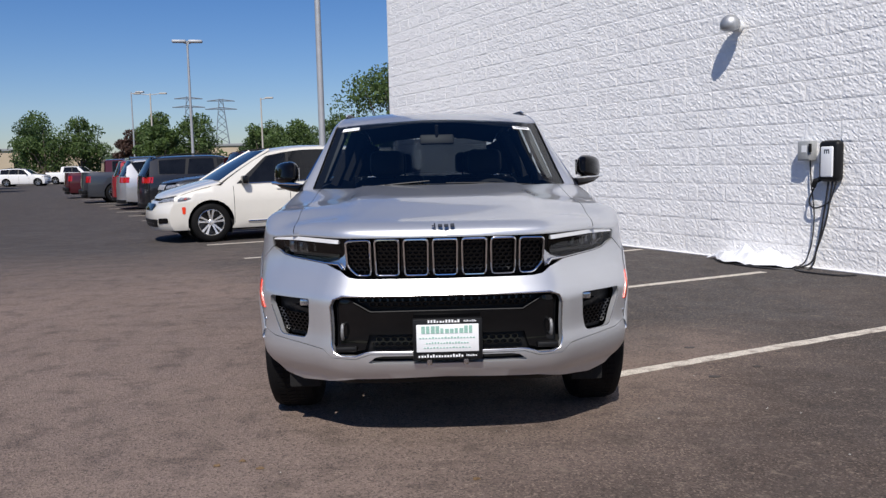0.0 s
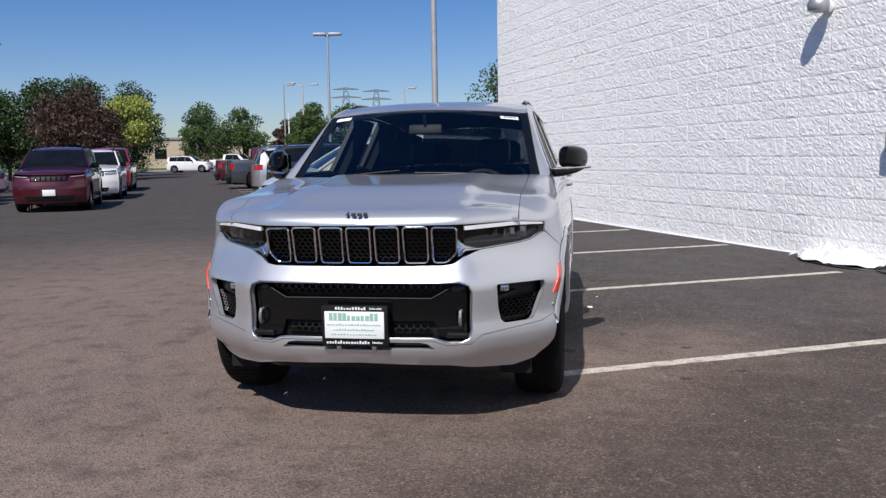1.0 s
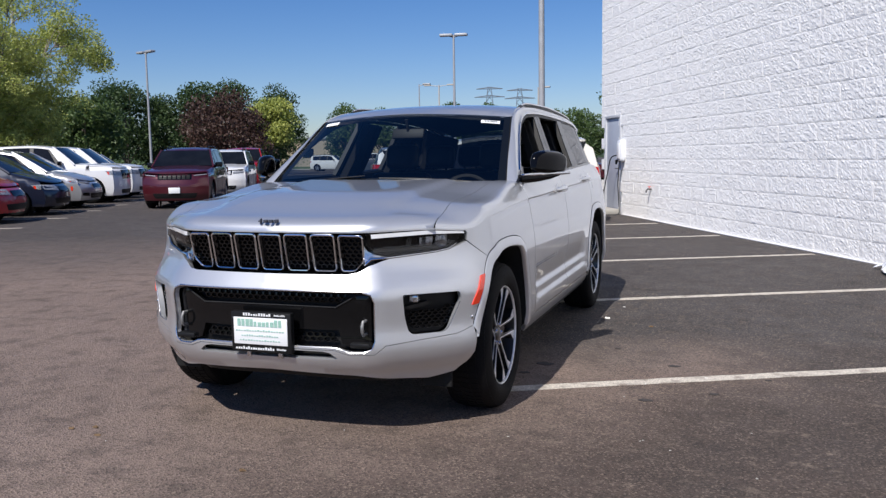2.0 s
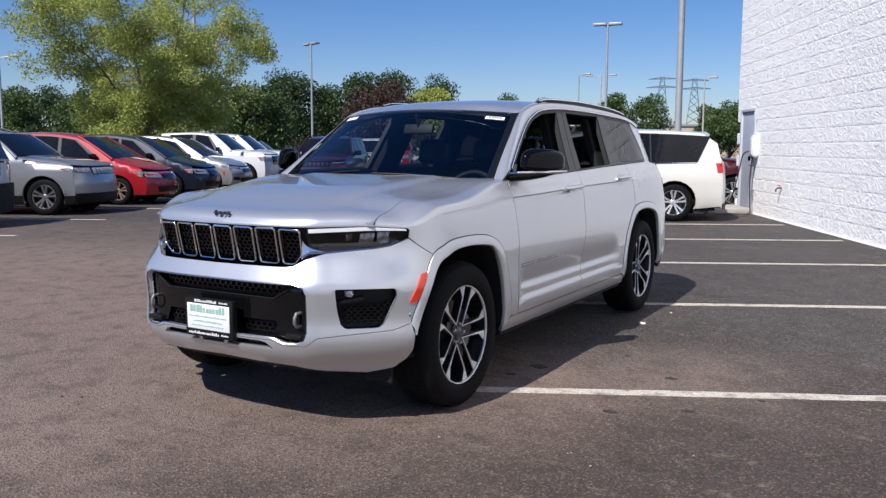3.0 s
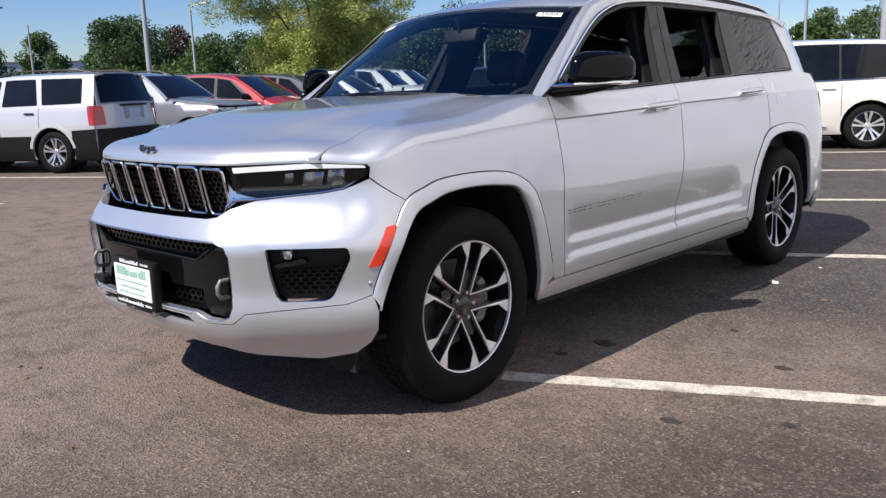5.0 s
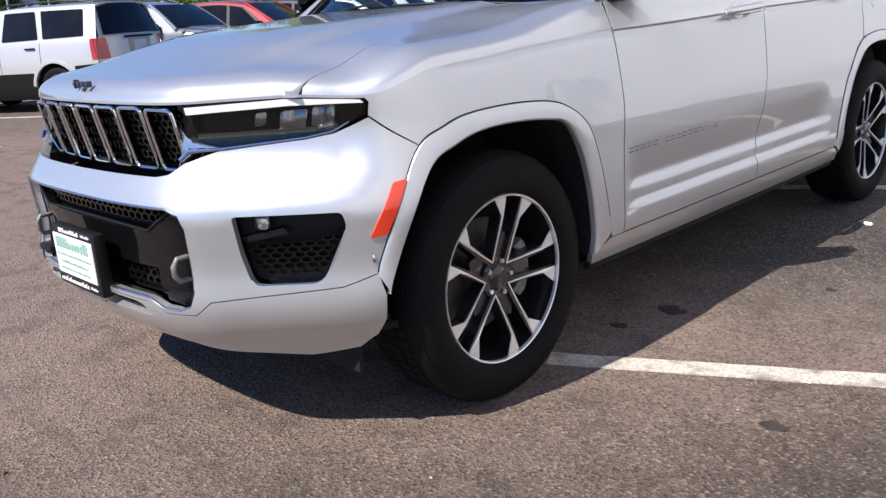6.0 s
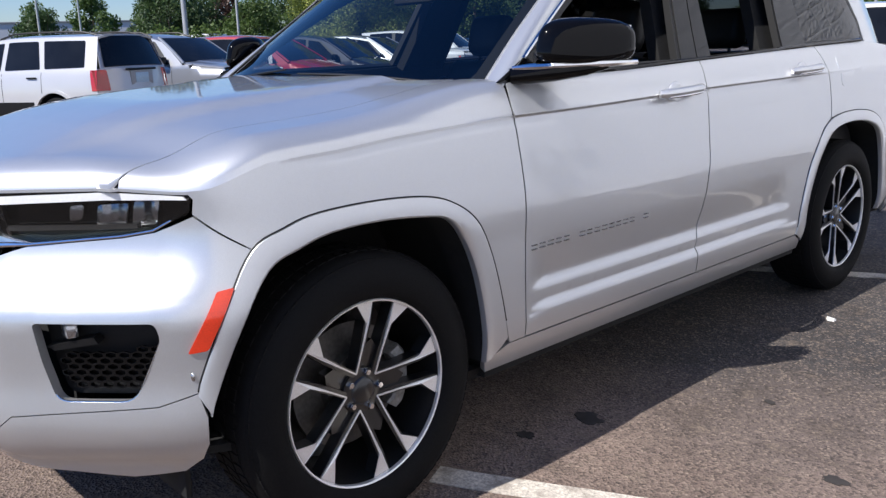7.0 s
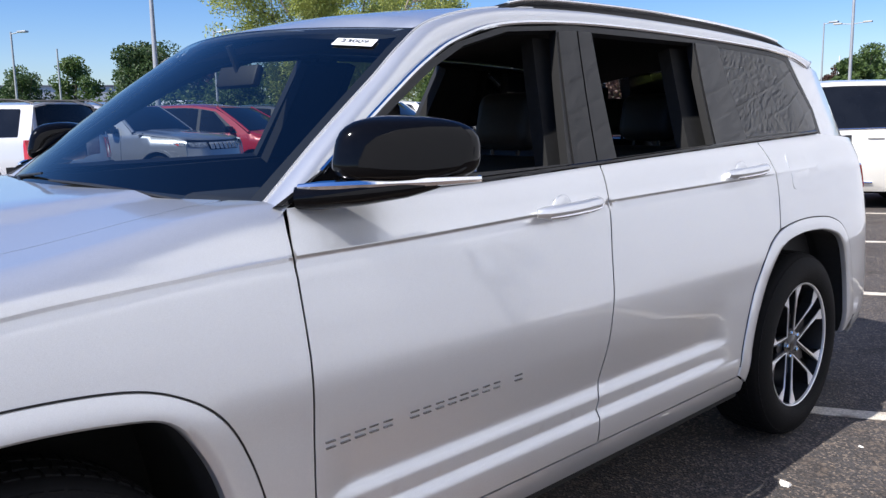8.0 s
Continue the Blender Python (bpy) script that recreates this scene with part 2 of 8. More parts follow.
def sheet(name, outer, surf, mat, parent, holes=(), step=0.05, thick=0.010, label="", flip=False, loops=(), tie=False, drop=False):
    """A panel cut out of the surface surf(a, b): its outline and holes are polygons in (a, b). The rim is turned inwards by thick.
    loops: further lines of points inside, where the surface bends sharply."""
    edge = step * 0.8
    rings = [finer(list(outer), edge)] + [finer(list(h), edge) for h in holes]
    pts, edges = [], []
    for ring in rings:
        s = len(pts)
        pts += ring
        edges += [(s + i, s + (i + 1) % len(ring)) for i in range(len(ring))]
    rim = len(pts)
    lo = [min(p[i] for p in rings[0]) for i in (0, 1)]
    hi = [max(p[i] for p in rings[0]) for i in (0, 1)]
    cand = [p for line in loops for p in line]
    na, nb = int((hi[0] - lo[0]) / step) + 1, int((hi[1] - lo[1]) / step) + 1
    cand += [(lo[0] + (i + 0.5 * (j % 2)) * step, lo[1] + j * step) for i in range(1, na) for j in range(1, nb)]
    lines, tied = sum(len(line) for line in loops), rim
    for i, p in enumerate(cand):
        keep_off = min(0.0022, step * 0.4) if i < lines else step * 0.4
        if i >= lines and any(abs(p[0] - q[0]) < step * 0.35 and abs(p[1] - q[1]) < step * 0.35 for q in pts[rim:tied]):
            continue
        if inside(rings[0], *p) and not any(inside(h, *p) for h in rings[1:]) and all(near_edge(r, *p) > keep_off for r in rings):
            if rim < len(pts) == tied and i < lines and tie and math.hypot(p[0] - pts[-1][0], p[1] - pts[-1][1]) < 0.05:
                edges.append((len(pts) - 1, len(pts)))
            pts.append(p)
            if i < lines:
                tied = len(pts)
    vs, _, fs, *_ = delaunay([Vector(p) for p in pts], edges, [], 0, 1e-6)
    keep = []
    for f in fs:
        cx, cy = sum(vs[i].x for i in f) / len(f), sum(vs[i].y for i in f) / len(f)
        if max(f) < rim:
            q = [vs[i] for i in f]
            reach = max((q[i] - q[i - 1]).length for i in range(len(q)))
            if abs((q[1] - q[0]).cross(q[2] - q[0])) < 0.05 * reach * reach:
                continue
        if inside(rings[0], cx, cy) and not any(inside(h, cx, cy) for h in rings[1:]):
            keep.append(tuple(f))
    d = 0.002
    co, no = [], []
    for v in vs:
        p = surf(v.x, v.y)
        n = (surf(v.x + d, v.y) - surf(v.x - d, v.y)).cross(surf(v.x, v.y + d) - surf(v.x, v.y - d))
        n = n.normalized() if n.length > 0 else Vector((0, 0, 1))
        co.append(p)
        no.append(-n if flip else n)
    count = {}
    faces = []
    for f in keep:
        a, b, c = co[f[0]], co[f[1]], co[f[2]]
        g = f if (b - a).cross(c - a).dot(no[f[0]] + no[f[1]] + no[f[2]]) >= 0 else f[::-1]
        faces.append(g)
        for i in range(len(g)):
            count[(g[i], g[(i + 1) % len(g)])] = 1
    border = [e for e in count if (e[1], e[0]) not in count]
    normals = [no[i] for f in faces for i in f]
    inner = {}
    if thick:
        for a, b in border:
            for i in (a, b):
                if i not in inner:
                    inner[i] = len(co)
                    co.append(co[i] - (Vector((0, 0, thick)) if drop else no[i] * thick))
        for a, b in border:
            g = (b, a, inner[a], inner[b])
            faces.append(g)
            n = (co[a] - co[b]).cross(co[inner[a]] - co[b])
            normals += [n.normalized() if n.length else Vector((0, 0, 1))] * 4
    me = bpy.data.meshes.new(name)
    me.from_pydata(co, [], faces)
    me.shade_smooth()
    me.normals_split_custom_set(normals)
    me.materials.append(mat)
    ob = new(name, me)
    if parent is not None:
        ob.parent = parent
    if label:
        ob["label"] = label
    return ob


def mirrored(surf):
    return lambda a, b: surf(a, b) * Vector((-1, 1, 1))


def bars(bm, x0, x1, z, h, y, n, seed, frac=0.8):
    """A row of small bars in the plane y, where there is writing that cannot be read."""
    rnd = random.Random(seed)
    x = x0
    w = (x1 - x0) / n
    for i in range(n):
        ww = w * frac * rnd.uniform(0.75, 1.0)
        block(bm, x, x + ww, y - 0.0012, y + 0.0012, z - h / 2, z - h / 2 + h * rnd.choice((0.62, 0.68, 1.0)))
        x += w

# ---- ground, paint lines and the block building ----
def asphalt():
    m = bpy.data.materials.new("asphalt")
    m.use_nodes = True
    n, l = m.node_tree.nodes, m.node_tree.links
    b = n["Principled BSDF"]
    geo = n.new("ShaderNodeNewGeometry")

    def tex(scale, detail=4.0, rough=0.5, stretch=None):
        t = n.new("ShaderNodeTexNoise")
        t.inputs["Scale"].default_value, t.inputs["Detail"].default_value, t.inputs["Roughness"].default_value = scale, detail, rough
        src = geo.outputs["Position"]
        if stretch:
            mp = n.new("ShaderNodeMapping")
            mp.inputs["Rotation"].default_value = (0, 0, stretch[0])
            mp.inputs["Scale"].default_value = (stretch[1], stretch[2], 1)
            l.new(src, mp.inputs["Vector"])
            src = mp.outputs["Vector"]
        l.new(src, t.inputs["Vector"])
        return t.outputs["Fac"]

    def ramp(fac, lo, hi, a=0.0, c=1.0):
        r = n.new("ShaderNodeMapRange")
        for k, v in (("From Min", lo), ("From Max", hi), ("To Min", a), ("To Max", c)):
            r.inputs[k].default_value = v
        l.new(fac, r.inputs["Value"])
        return r.outputs["Result"]

    def mix(fac, a, c, kind="MIX"):
        x = n.new("ShaderNodeMix")
        x.data_type, x.blend_type = "RGBA", kind
        if isinstance(fac, float):
            x.inputs["Factor"].default_value = fac
        else:
            l.new(fac, x.inputs["Factor"])
        for sock, val in ((x.inputs[6], a), (x.inputs[7], c)):
            if isinstance(val, tuple):
                sock.default_value = (*val, 1)
            else:
                l.new(val, sock)
        return x.outputs[2]

    def dot(vx, vy, off):
        d = n.new("ShaderNodeVectorMath")
        d.operation = "DOT_PRODUCT"
        l.new(geo.outputs["Position"], d.inputs[0])
        d.inputs[1].default_value = (vx, vy, 0)
        s = n.new("ShaderNodeMath")
        s.operation = "ADD"
        l.new(d.outputs["Value"], s.inputs[0])
        s.inputs[1].default_value = off
        return s.outputs[0]

    def math2(op, a, c):
        s = n.new("ShaderNodeMath")
        s.operation = op
        for i, v in enumerate((a, c)):
            if isinstance(v, float):
                s.inputs[i].default_value = v
            else:
                l.new(v, s.inputs[i])
        return s.outputs[0]

    # older brownish surface in the lane, darker sealed surface in the bays by the wall and further down the lot
    u, v = dot(math.cos(LOT), math.sin(LOT), 0.0), dot(-math.sin(LOT), math.cos(LOT), 0.0)
    wob = ramp(tex(0.35, 3.0), 0.2, 0.8, -1.6, 1.6)
    bay = math2("MULTIPLY", ramp(math2("ADD", v, wob), -0.4, 1.2), ramp(math2("ADD", u, wob), -0.6, 1.6))
    # the wall side is darkened further in the colour to stand for tonal contrast
    bay = math2("MAXIMUM", bay, ramp(math2("ADD", u, wob), 1.3, 3.0, 0.0, 0.8))
    away = ramp(math2("ADD", v, wob), 5.0, 11.0)
    seal = math2("MAXIMUM", bay, away)
    lane = mix(ramp(tex(0.55, 6.0, 0.65), 0.35, 0.65), (0.125, 0.097, 0.082), (0.235, 0.184, 0.158))
    lane = mix(ramp(tex(0.5, 6.0, 0.65, (radians(20), 0.6, 3.2)), 0.50, 0.72), lane, (0.30, 0.238, 0.20))
    bays = mix(ramp(tex(0.7, 5.0, 0.6), 0.3, 0.7), (0.050, 0.050, 0.053), (0.088, 0.087, 0.090))
    # brightness differences put into the colour: darker towards +x -y, paler the other way
    strip = math2("ADD", dot(1.0, -0.8, 0.0), ramp(tex(0.8, 5.0, 0.6), 0.25, 0.75, -0.6, 0.6))
    lane = mix(ramp(strip, 1.7, 0.5, 0.0, 0.65), lane, (0.32, 0.255, 0.218))
    col = mix(seal, lane, bays)
    col = mix(ramp(strip, 0.8, 2.4, 0.0, 0.50), col, mix(ramp(tex(1.7, 6.0, 0.7), 0.35, 0.7), (0.030, 0.022, 0.018), (0.066, 0.049, 0.040)))
    # dust and dark stains
    col = mix(ramp(tex(2.3, 7.0, 0.7), 0.60, 0.78, 0.0, 0.55), col, (0.30, 0.245, 0.21))
    col = mix(ramp(tex(1.1, 6.0, 0.68, (0.4, 1.0, 1.7)), 0.60, 0.74, 0.0, 0.6), col, (0.036, 0.033, 0.032))
    # aggregate
    vor = n.new("ShaderNodeTexVoronoi")
    vor.inputs["Scale"].default_value = 120.0
    l.new(geo.outputs["Position"], vor.inputs["Vector"])
    stone = n.new("ShaderNodeSeparateColor")
    l.new(vor.outputs["Color"], stone.inputs[0])
    col = mix(ramp(stone.outputs[0], 0.68, 0.97, 0.0, 0.62), col, (0.40, 0.335, 0.27))
    col = mix(ramp(stone.outputs[1], 0.50, 1.0, 0.0, 0.66), col, (0.020, 0.018, 0.017))
    col = mix(ramp(tex(420.0, 2.0), 0.35, 0.7, 0.0, 0.42), col, (0.018, 0.016, 0.015))
    # the same brightness gradient again, laid over the stones
    col = mix(ramp(strip, 1.3, 2.6, 0.0, 0.25), col, (0.015, 0.011, 0.009))
    col = mix(ramp(tex(4.5, 6.0, 0.7), 0.50, 0.68, 0.0, 0.6), col, (0.030, 0.025, 0.022))
    # pale scuffs and tyre-polished streaks
    col = mix(ramp(tex(9.0, 7.0, 0.75), 0.56, 0.70, 0.0, 0.5), col, (0.36, 0.30, 0.24))
    col = mix(ramp(tex(1.3, 7.0, 0.72, (radians(-35), 0.5, 3.0)), 0.57, 0.70, 0.0, 0.45), col, (0.038, 0.031, 0.027))
    col = mix(1.0, col, (0.95, 0.885, 0.855), "MULTIPLY")
    l.new(col, b.inputs["Base Color"])
    l.new(ramp(tex(3.0, 5.0), 0.3, 0.7, 0.72, 0.92), b.inputs["Roughness"])
    b.inputs["Specular IOR Level"].default_value = 0.35
    bp = n.new("ShaderNodeBump")
    bp.inputs["Distance"].default_value, bp.inputs["Strength"].default_value = 0.005, 0.9
    l.new(math2("ADD", vor.outputs["Distance"], math2("MULTIPLY", tex(60.0, 4.0), 0.8)), bp.inputs["Height"])
    l.new(bp.outputs["Normal"], b.inputs["Normal"])
    return m


M_ASPHALT = asphalt()
M_LINE = material("worn_line_paint", (0.54, 0.49, 0.42), 0.8, grain=(110, 0.38), wear=(11, (0.20, 0.16, 0.13), 0.95), bump=(150, 0.004))
M_BLOCK = material("white_painted_block", (0.92, 0.91, 0.89), 0.7, grain=(25, 0.03), wear=(3, (0.86, 0.84, 0.82), 0.5), bump=(70, 0.004), vary=0.015)
M_JOINT = material("painted_joint", (0.88, 0.87, 0.855), 0.85, grain=(30, 0.05), bump=(80, 0.003))
M_CONCRETE = material("concrete", (0.42, 0.40, 0.36), 0.85, grain=(8, 0.12), bump=(60, 0.003), wear=(2, (0.25, 0.23, 0.2), 0.5))
M_DOOR = material("grey_door_paint", (0.40, 0.43, 0.50), 0.45, grain=(5, 0.04))
M_FRAME = material("door_frame_paint", (0.55, 0.56, 0.58), 0.5, grain=(6, 0.05))
M_FOIL = material("crumpled_plastic_film", (0.80, 0.81, 0.83), 0.12, coat=0.5, grain=(15, 0.06))
M_GRASS = material("mown_grass", (0.085, 0.125, 0.035), 0.9, grain=(3, 0.3), bump=(90, 0.03), wear=(0.4, (0.16, 0.15, 0.06), 0.6))

bm = bmesh.new()
bmesh.ops.create_grid(bm, x_segments=40, y_segments=40, size=700)
tagged(part("ground", bm, M_ASPHALT), "worn brownish-grey asphalt car park with stains and aggregate", "ground", kind="structure")


def stripe(u0, u1, v0, width=0.10, z=0.004, seed=0):
    """A painted bay line with slightly ragged edges."""
    rnd = random.Random(seed)
    bm = bmesh.new()
    n = max(8, int((u1 - u0) / 0.12))
    rows = []
    for i in range(n + 1):
        u = u0 + (u1 - u0) * i / n
        a, b = v0 - width / 2 + rnd.uniform(-0.005, 0.005), v0 + width / 2 + rnd.uniform(-0.005, 0.005)
        rows.append([bm.verts.new(lot(u, a, 0.0005)), bm.verts.new(lot(u, a, z)), bm.verts.new(lot(u, b, z)), bm.verts.new(lot(u, b, 0.0005))])
    for r0, r1 in zip(rows, rows[1:]):
        for j in range(3):
            bm.faces.new((r0[j], r0[j + 1], r1[j + 1], r1[j]))
    ob = part("bay_line", bm, M_LINE, None, smooth=False)
    return tagged(ob, "worn white painted bay line on the asphalt", "road marking", "bay lines", "structure")


for k, (v0, u1) in enumerate(((-0.11, 6.0), (2.66, 5.55), (5.42, 6.12), (8.12, 6.1), (10.72, 6.08), (13.5, 6.0))):
    stripe(0.90, u1, v0, seed=k)
for k in range(9):
    stripe(0.95, 6.0, 16.3 + 2.75 * k, seed=20 + k)
for k in range(10):
    stripe(-12.2, -6.55, 4.75 + 2.95 * k, seed=40 + k)

# the building: core, split-face blocks, footing
WALL_U, CORNER_V = 6.27, 14.72
hall = thing("block_building", "large windowless building of white-painted split-face concrete blocks", "building", lot_pose(0, 0), kind="structure")
bm = bmesh.new()
block(bm, WALL_U + 0.04, 26, -30, CORNER_V - 0.03, 0, 9.0)
part("wall_core", bm, M_JOINT, hall, smooth=False)
bm = bmesh.new()
block(bm, WALL_U - 0.02, 26.1, -30.1, CORNER_V + 0.06, 9.0, 9.25, 0.02)
part("parapet_cap", bm, M_GALV, hall)

BW, BH = 0.49, 0.2435
DOOR_V0, DOOR_V1, DOOR_H = 13.42, 14.38, 2.16


def block_mesh(seed, w=BW, name="block"):
    """A split-face block: a rough broken face with chamfered joints."""
    rnd = random.Random(seed)
    nu, nz = (22, 12) if w > 0.3 else (12, 12)
    co, fs = [], []
    hw, hh = w / 2 - 0.0015, BH / 2 - 0.0015
    tilt, lean = rnd.uniform(-0.006, 0.006), rnd.uniform(-0.006, 0.006)
    off = Vector((rnd.uniform(0, 99), rnd.uniform(0, 99), 0))
    for j in range(nz):
        for i in range(nu):
            a, b = -1 + 2 * i / (nu - 1), -1 + 2 * j / (nz - 1)
            rim = max(abs(a), abs(b)) > 0.999
            q = off + Vector((a * hw, b * hh, 0)) * 10
            d = 0.017 + 0.5 * (tilt * a + lean * b) + 0.004 * noise.noise(q) + 0.0045 * noise.noise(q * 2.7) + 0.004 * noise.noise(q * 6.1) + rnd.uniform(-0.002, 0.002)
            d = 0.0125 + 0.45 * (d - 0.0125) if rim else d
            co.append((-d, a * hw, b * hh))
    for j in range(nz - 1):
        for i in range(nu - 1):
            s = j * nu + i
            fs.append((s, s + nu, s + nu + 1, s + 1))
    s = len(co)
    for a, b in ((-1, -1), (1, -1), (1, 1), (-1, 1)):
        co.append((0.035, a * hw, b * hh))
    ring = [0, nu - 1, nu * nz - 1, nu * (nz - 1)]
    edges = [[i for i in range(nu)], [nu - 1 + nu * j for j in range(nz)], [nu * nz - 1 - i for i in range(nu)], [nu * (nz - 1 - j) for j in range(nz)]]
    for k, e in enumerate(edges):
        fs.append(tuple(e) + (s + (k + 1) % 4, s + k))
    me = bpy.data.meshes.new(name)
    me.from_pydata(co, [], fs)
    me.materials.append(M_BLOCK)
    return me, co, fs


BLOCKS = [block_mesh(100 + i) for i in range(36)]
HALVES = [block_mesh(200 + i, BW / 2) for i in range(8)]
rest_co, rest_fs = [], []
rnd = random.Random(5)
single = 0
for row in range(29):
    z = BH * (row + 0.5) + 0.01
    v = CORNER_V - (BW if row % 2 else BW / 2)
    first = row % 2 == 0
    v0 = CORNER_V
    col = 0
    while v0 > -8.0:
        w = BW / 2 if (first and col == 0) else BW
        mid = v0 - w / 2
        v0 -= w
        col += 1
        if z < DOOR_H + 0.06 and DOOR_V0 - 0.16 < mid < DOOR_V1 + 0.16:
            continue
        pool = HALVES if w < 0.3 else BLOCKS
        me, co, fs = pool[rnd.randrange(len(pool))]
        near = 1.6 < mid < 8.6 and z < 4.6
        if near and single < 300:
            ob = new("block", me)
            ob.parent = hall
            ob.matrix_basis = Matrix.Translation((WALL_U, mid, z))
            single += 1
        else:
            s = len(rest_co)
            rest_co += [(WALL_U + x, mid + y, z + q) for x, y, q in co]
            rest_fs += [tuple(s + i for i in f) for f in fs]
me = bpy.data.meshes.new("block_courses")
me.from_pydata(rest_co, [], rest_fs)
me.materials.append(M_BLOCK)
rest = new("block_courses", me)
rest.parent = hall
tagged(rest, "courses of white-painted split-face blocks", kind="stuff")
bm = bmesh.new()
block(bm, WALL_U - 0.045, WALL_U + 0.05, -8, DOOR_V0 - 0.18, 0.0, 0.018, 0.006)
part("footing_edge", bm, M_JOINT, hall)

# steel door in the wall
door = thing("door_1", "grey-blue painted steel service door in the block wall", "door", lot_pose(0, 0), kind="structure")
part("door_leaf", (lambda b: (block(b, WALL_U + 0.01, WALL_U + 0.045, DOOR_V0, DOOR_V1, 0.02, DOOR_H - 0.02, 0.004), b)[1])(bmesh.new()), M_DOOR, door)
for d in ((DOOR_V0 - 0.07, DOOR_V0, 0, DOOR_H + 0.06), (DOOR_V1, DOOR_V1 + 0.07, 0, DOOR_H + 0.06), (DOOR_V0, DOOR_V1, DOOR_H, DOOR_H + 0.06)):
    part("door_frame", (lambda b: (block(b, WALL_U - 0.03, WALL_U + 0.05, *d, 0.004), b)[1])(bmesh.new()), M_FRAME, door)
part("door_head", (lambda b: (block(b, WALL_U - 0.012, WALL_U + 0.06, DOOR_V0 - 0.18, DOOR_V1 + 0.2, DOOR_H + 0.06, DOOR_H + 0.16, 0.004), b)[1])(bmesh.new()), M_BLOCK, door)
bm = bmesh.new()
tube(bm, [(WALL_U + 0.0, DOOR_V0 + 0.10, 1.02), (WALL_U - 0.05, DOOR_V0 + 0.10, 1.02), (WALL_U - 0.05, DOOR_V0 + 0.21, 1.02)], 0.010, 8)
part("door_lever", bm, M_STEEL, door)
bm = bmesh.new()
block(bm, 5.35, WALL_U, 13.35, 15.5, 0, 0.11, 0.015)
ob = part("concrete_pad", bm, M_CONCRETE)
ob.matrix_world = lot_pose(0, 0)
tagged(ob, "low concrete pad in front of the service door", "step", kind="structure")

# ---- on the wall: lamp, switch box, chargers, tap, plastic film ----
wl = thing("wall_lamp", "grey globe-shaped flood lamp on the white block wall", "lamp", lot_pose(WALL_U, 3.72, 2.98))
bm = bmesh.new()
lathe(bm, [(-0.03, 0.075), (-0.045, 0.075), (-0.055, 0.06), (-0.055, 0.001)], 24)
part("wall_plate", bm, M_WHITE_PLASTIC, wl)
bm = bmesh.new()
tube(bm, [(-0.05, 0, 0), (-0.08, 0, 0.0), (-0.10, 0.0, 0.0)], 0.028, 12)
part("arm", bm, M_GALV, wl)
bm = bmesh.new()
bmesh.ops.create_uvsphere(bm, u_segments=32, v_segments=20, radius=0.125)
for v in bm.verts:
    if v.co.z < -0.06:
        v.co.z = -0.06 - (v.co.z + 0.06) * -0.35
bmesh.ops.translate(bm, verts=bm.verts, vec=(-0.19, 0, 0.01))
part("globe", bm, M_GALV, wl)


def hose(name, label, path, r, m=None, group=""):
    bm = bmesh.new()
    tube(bm, spline(path, 8), r, 8)
    ob = part(name, bm, M_CABLE)
    if m is not None:
        ob.matrix_world = m
    return tagged(ob, label, "cable", group)


sw = thing("switch_box", "grey steel electrical switch box on the block wall", "switch box", lot_pose(WALL_U, 2.62, 1.385))
part("box_body", (lambda b: (block(b, -0.14, 0.0, -0.085, 0.085, -0.115, 0.115, 0.008), b)[1])(bmesh.new()), M_GREY_BOX, sw)
part("box_cover", (lambda b: (block(b, -0.152, -0.14, -0.075, 0.075, -0.10, 0.105, 0.005), b)[1])(bmesh.new()), M_GREY_BOX, sw)
part("box_label", (lambda b: (block(b, -0.1545, -0.1515, -0.05, 0.02, -0.02, 0.06), b)[1])(bmesh.new()), M_PAPER, sw, "pale label")
part("switch_lever", (lambda b: (block(b, -0.17, -0.13, -0.105, -0.085, -0.02, 0.08, 0.006), b)[1])(bmesh.new()), M_BLACK_SOFT, sw)


def charger(m, label, face):
    ch = thing("car_charger", label, "charger", m, "car chargers")
    bm = bmesh.new()
    block(bm, -0.135, -0.005, -0.135, 0.135, -0.235, 0.235, 0.055, 4)
    part("charger_body", bm, M_BLACK_SOFT if face else M_WHITE_PLASTIC, ch)
    bm = bmesh.new()
    block(bm, -0.152, -0.12, -0.075, 0.085, -0.180, 0.165, 0.014, 3)
    fc = part("charger_face", bm, M_WHITE_PLASTIC, ch, "white front cover")
    if face:
        bm = bmesh.new()
        for dy in (-0.028, 0.0, 0.028):
            block(bm, -0.155, -0.150, dy - 0.006, dy + 0.006, 0.085, 0.125, 0.002)
        block(bm, -0.155, -0.150, -0.034, 0.034, 0.120, 0.132, 0.002)
        part("emblem", bm, M_INK, fc, "small dark emblem")
    bm = bmesh.new()
    tube(bm, [(-0.08, 0.12, -0.20), (-0.12, 0.17, -0.23), (-0.12, 0.19, -0.30)], [0.028, 0.034, 0.024], 10)
    part("plug_holster", bm, M_BLACK_SOFT, ch)
    return ch


charger(lot_pose(WALL_U, 2.30, 1.26), "black and white car charger on the block wall", True)
ctr = lot_pose(WALL_U, 0, 0)
hose("charging_cable", "black charging cable looping down the block wall", [(-0.07, 2.33, 1.03), (-0.08, 2.36, 0.75), (-0.09, 2.42, 0.35), (-0.12, 2.50, 0.08), (-0.25, 2.62, 0.012), (-0.42, 2.35, 0.012), (-0.38, 1.95, 0.012), (-0.20, 1.85, 0.012)], 0.011, ctr, "cables")
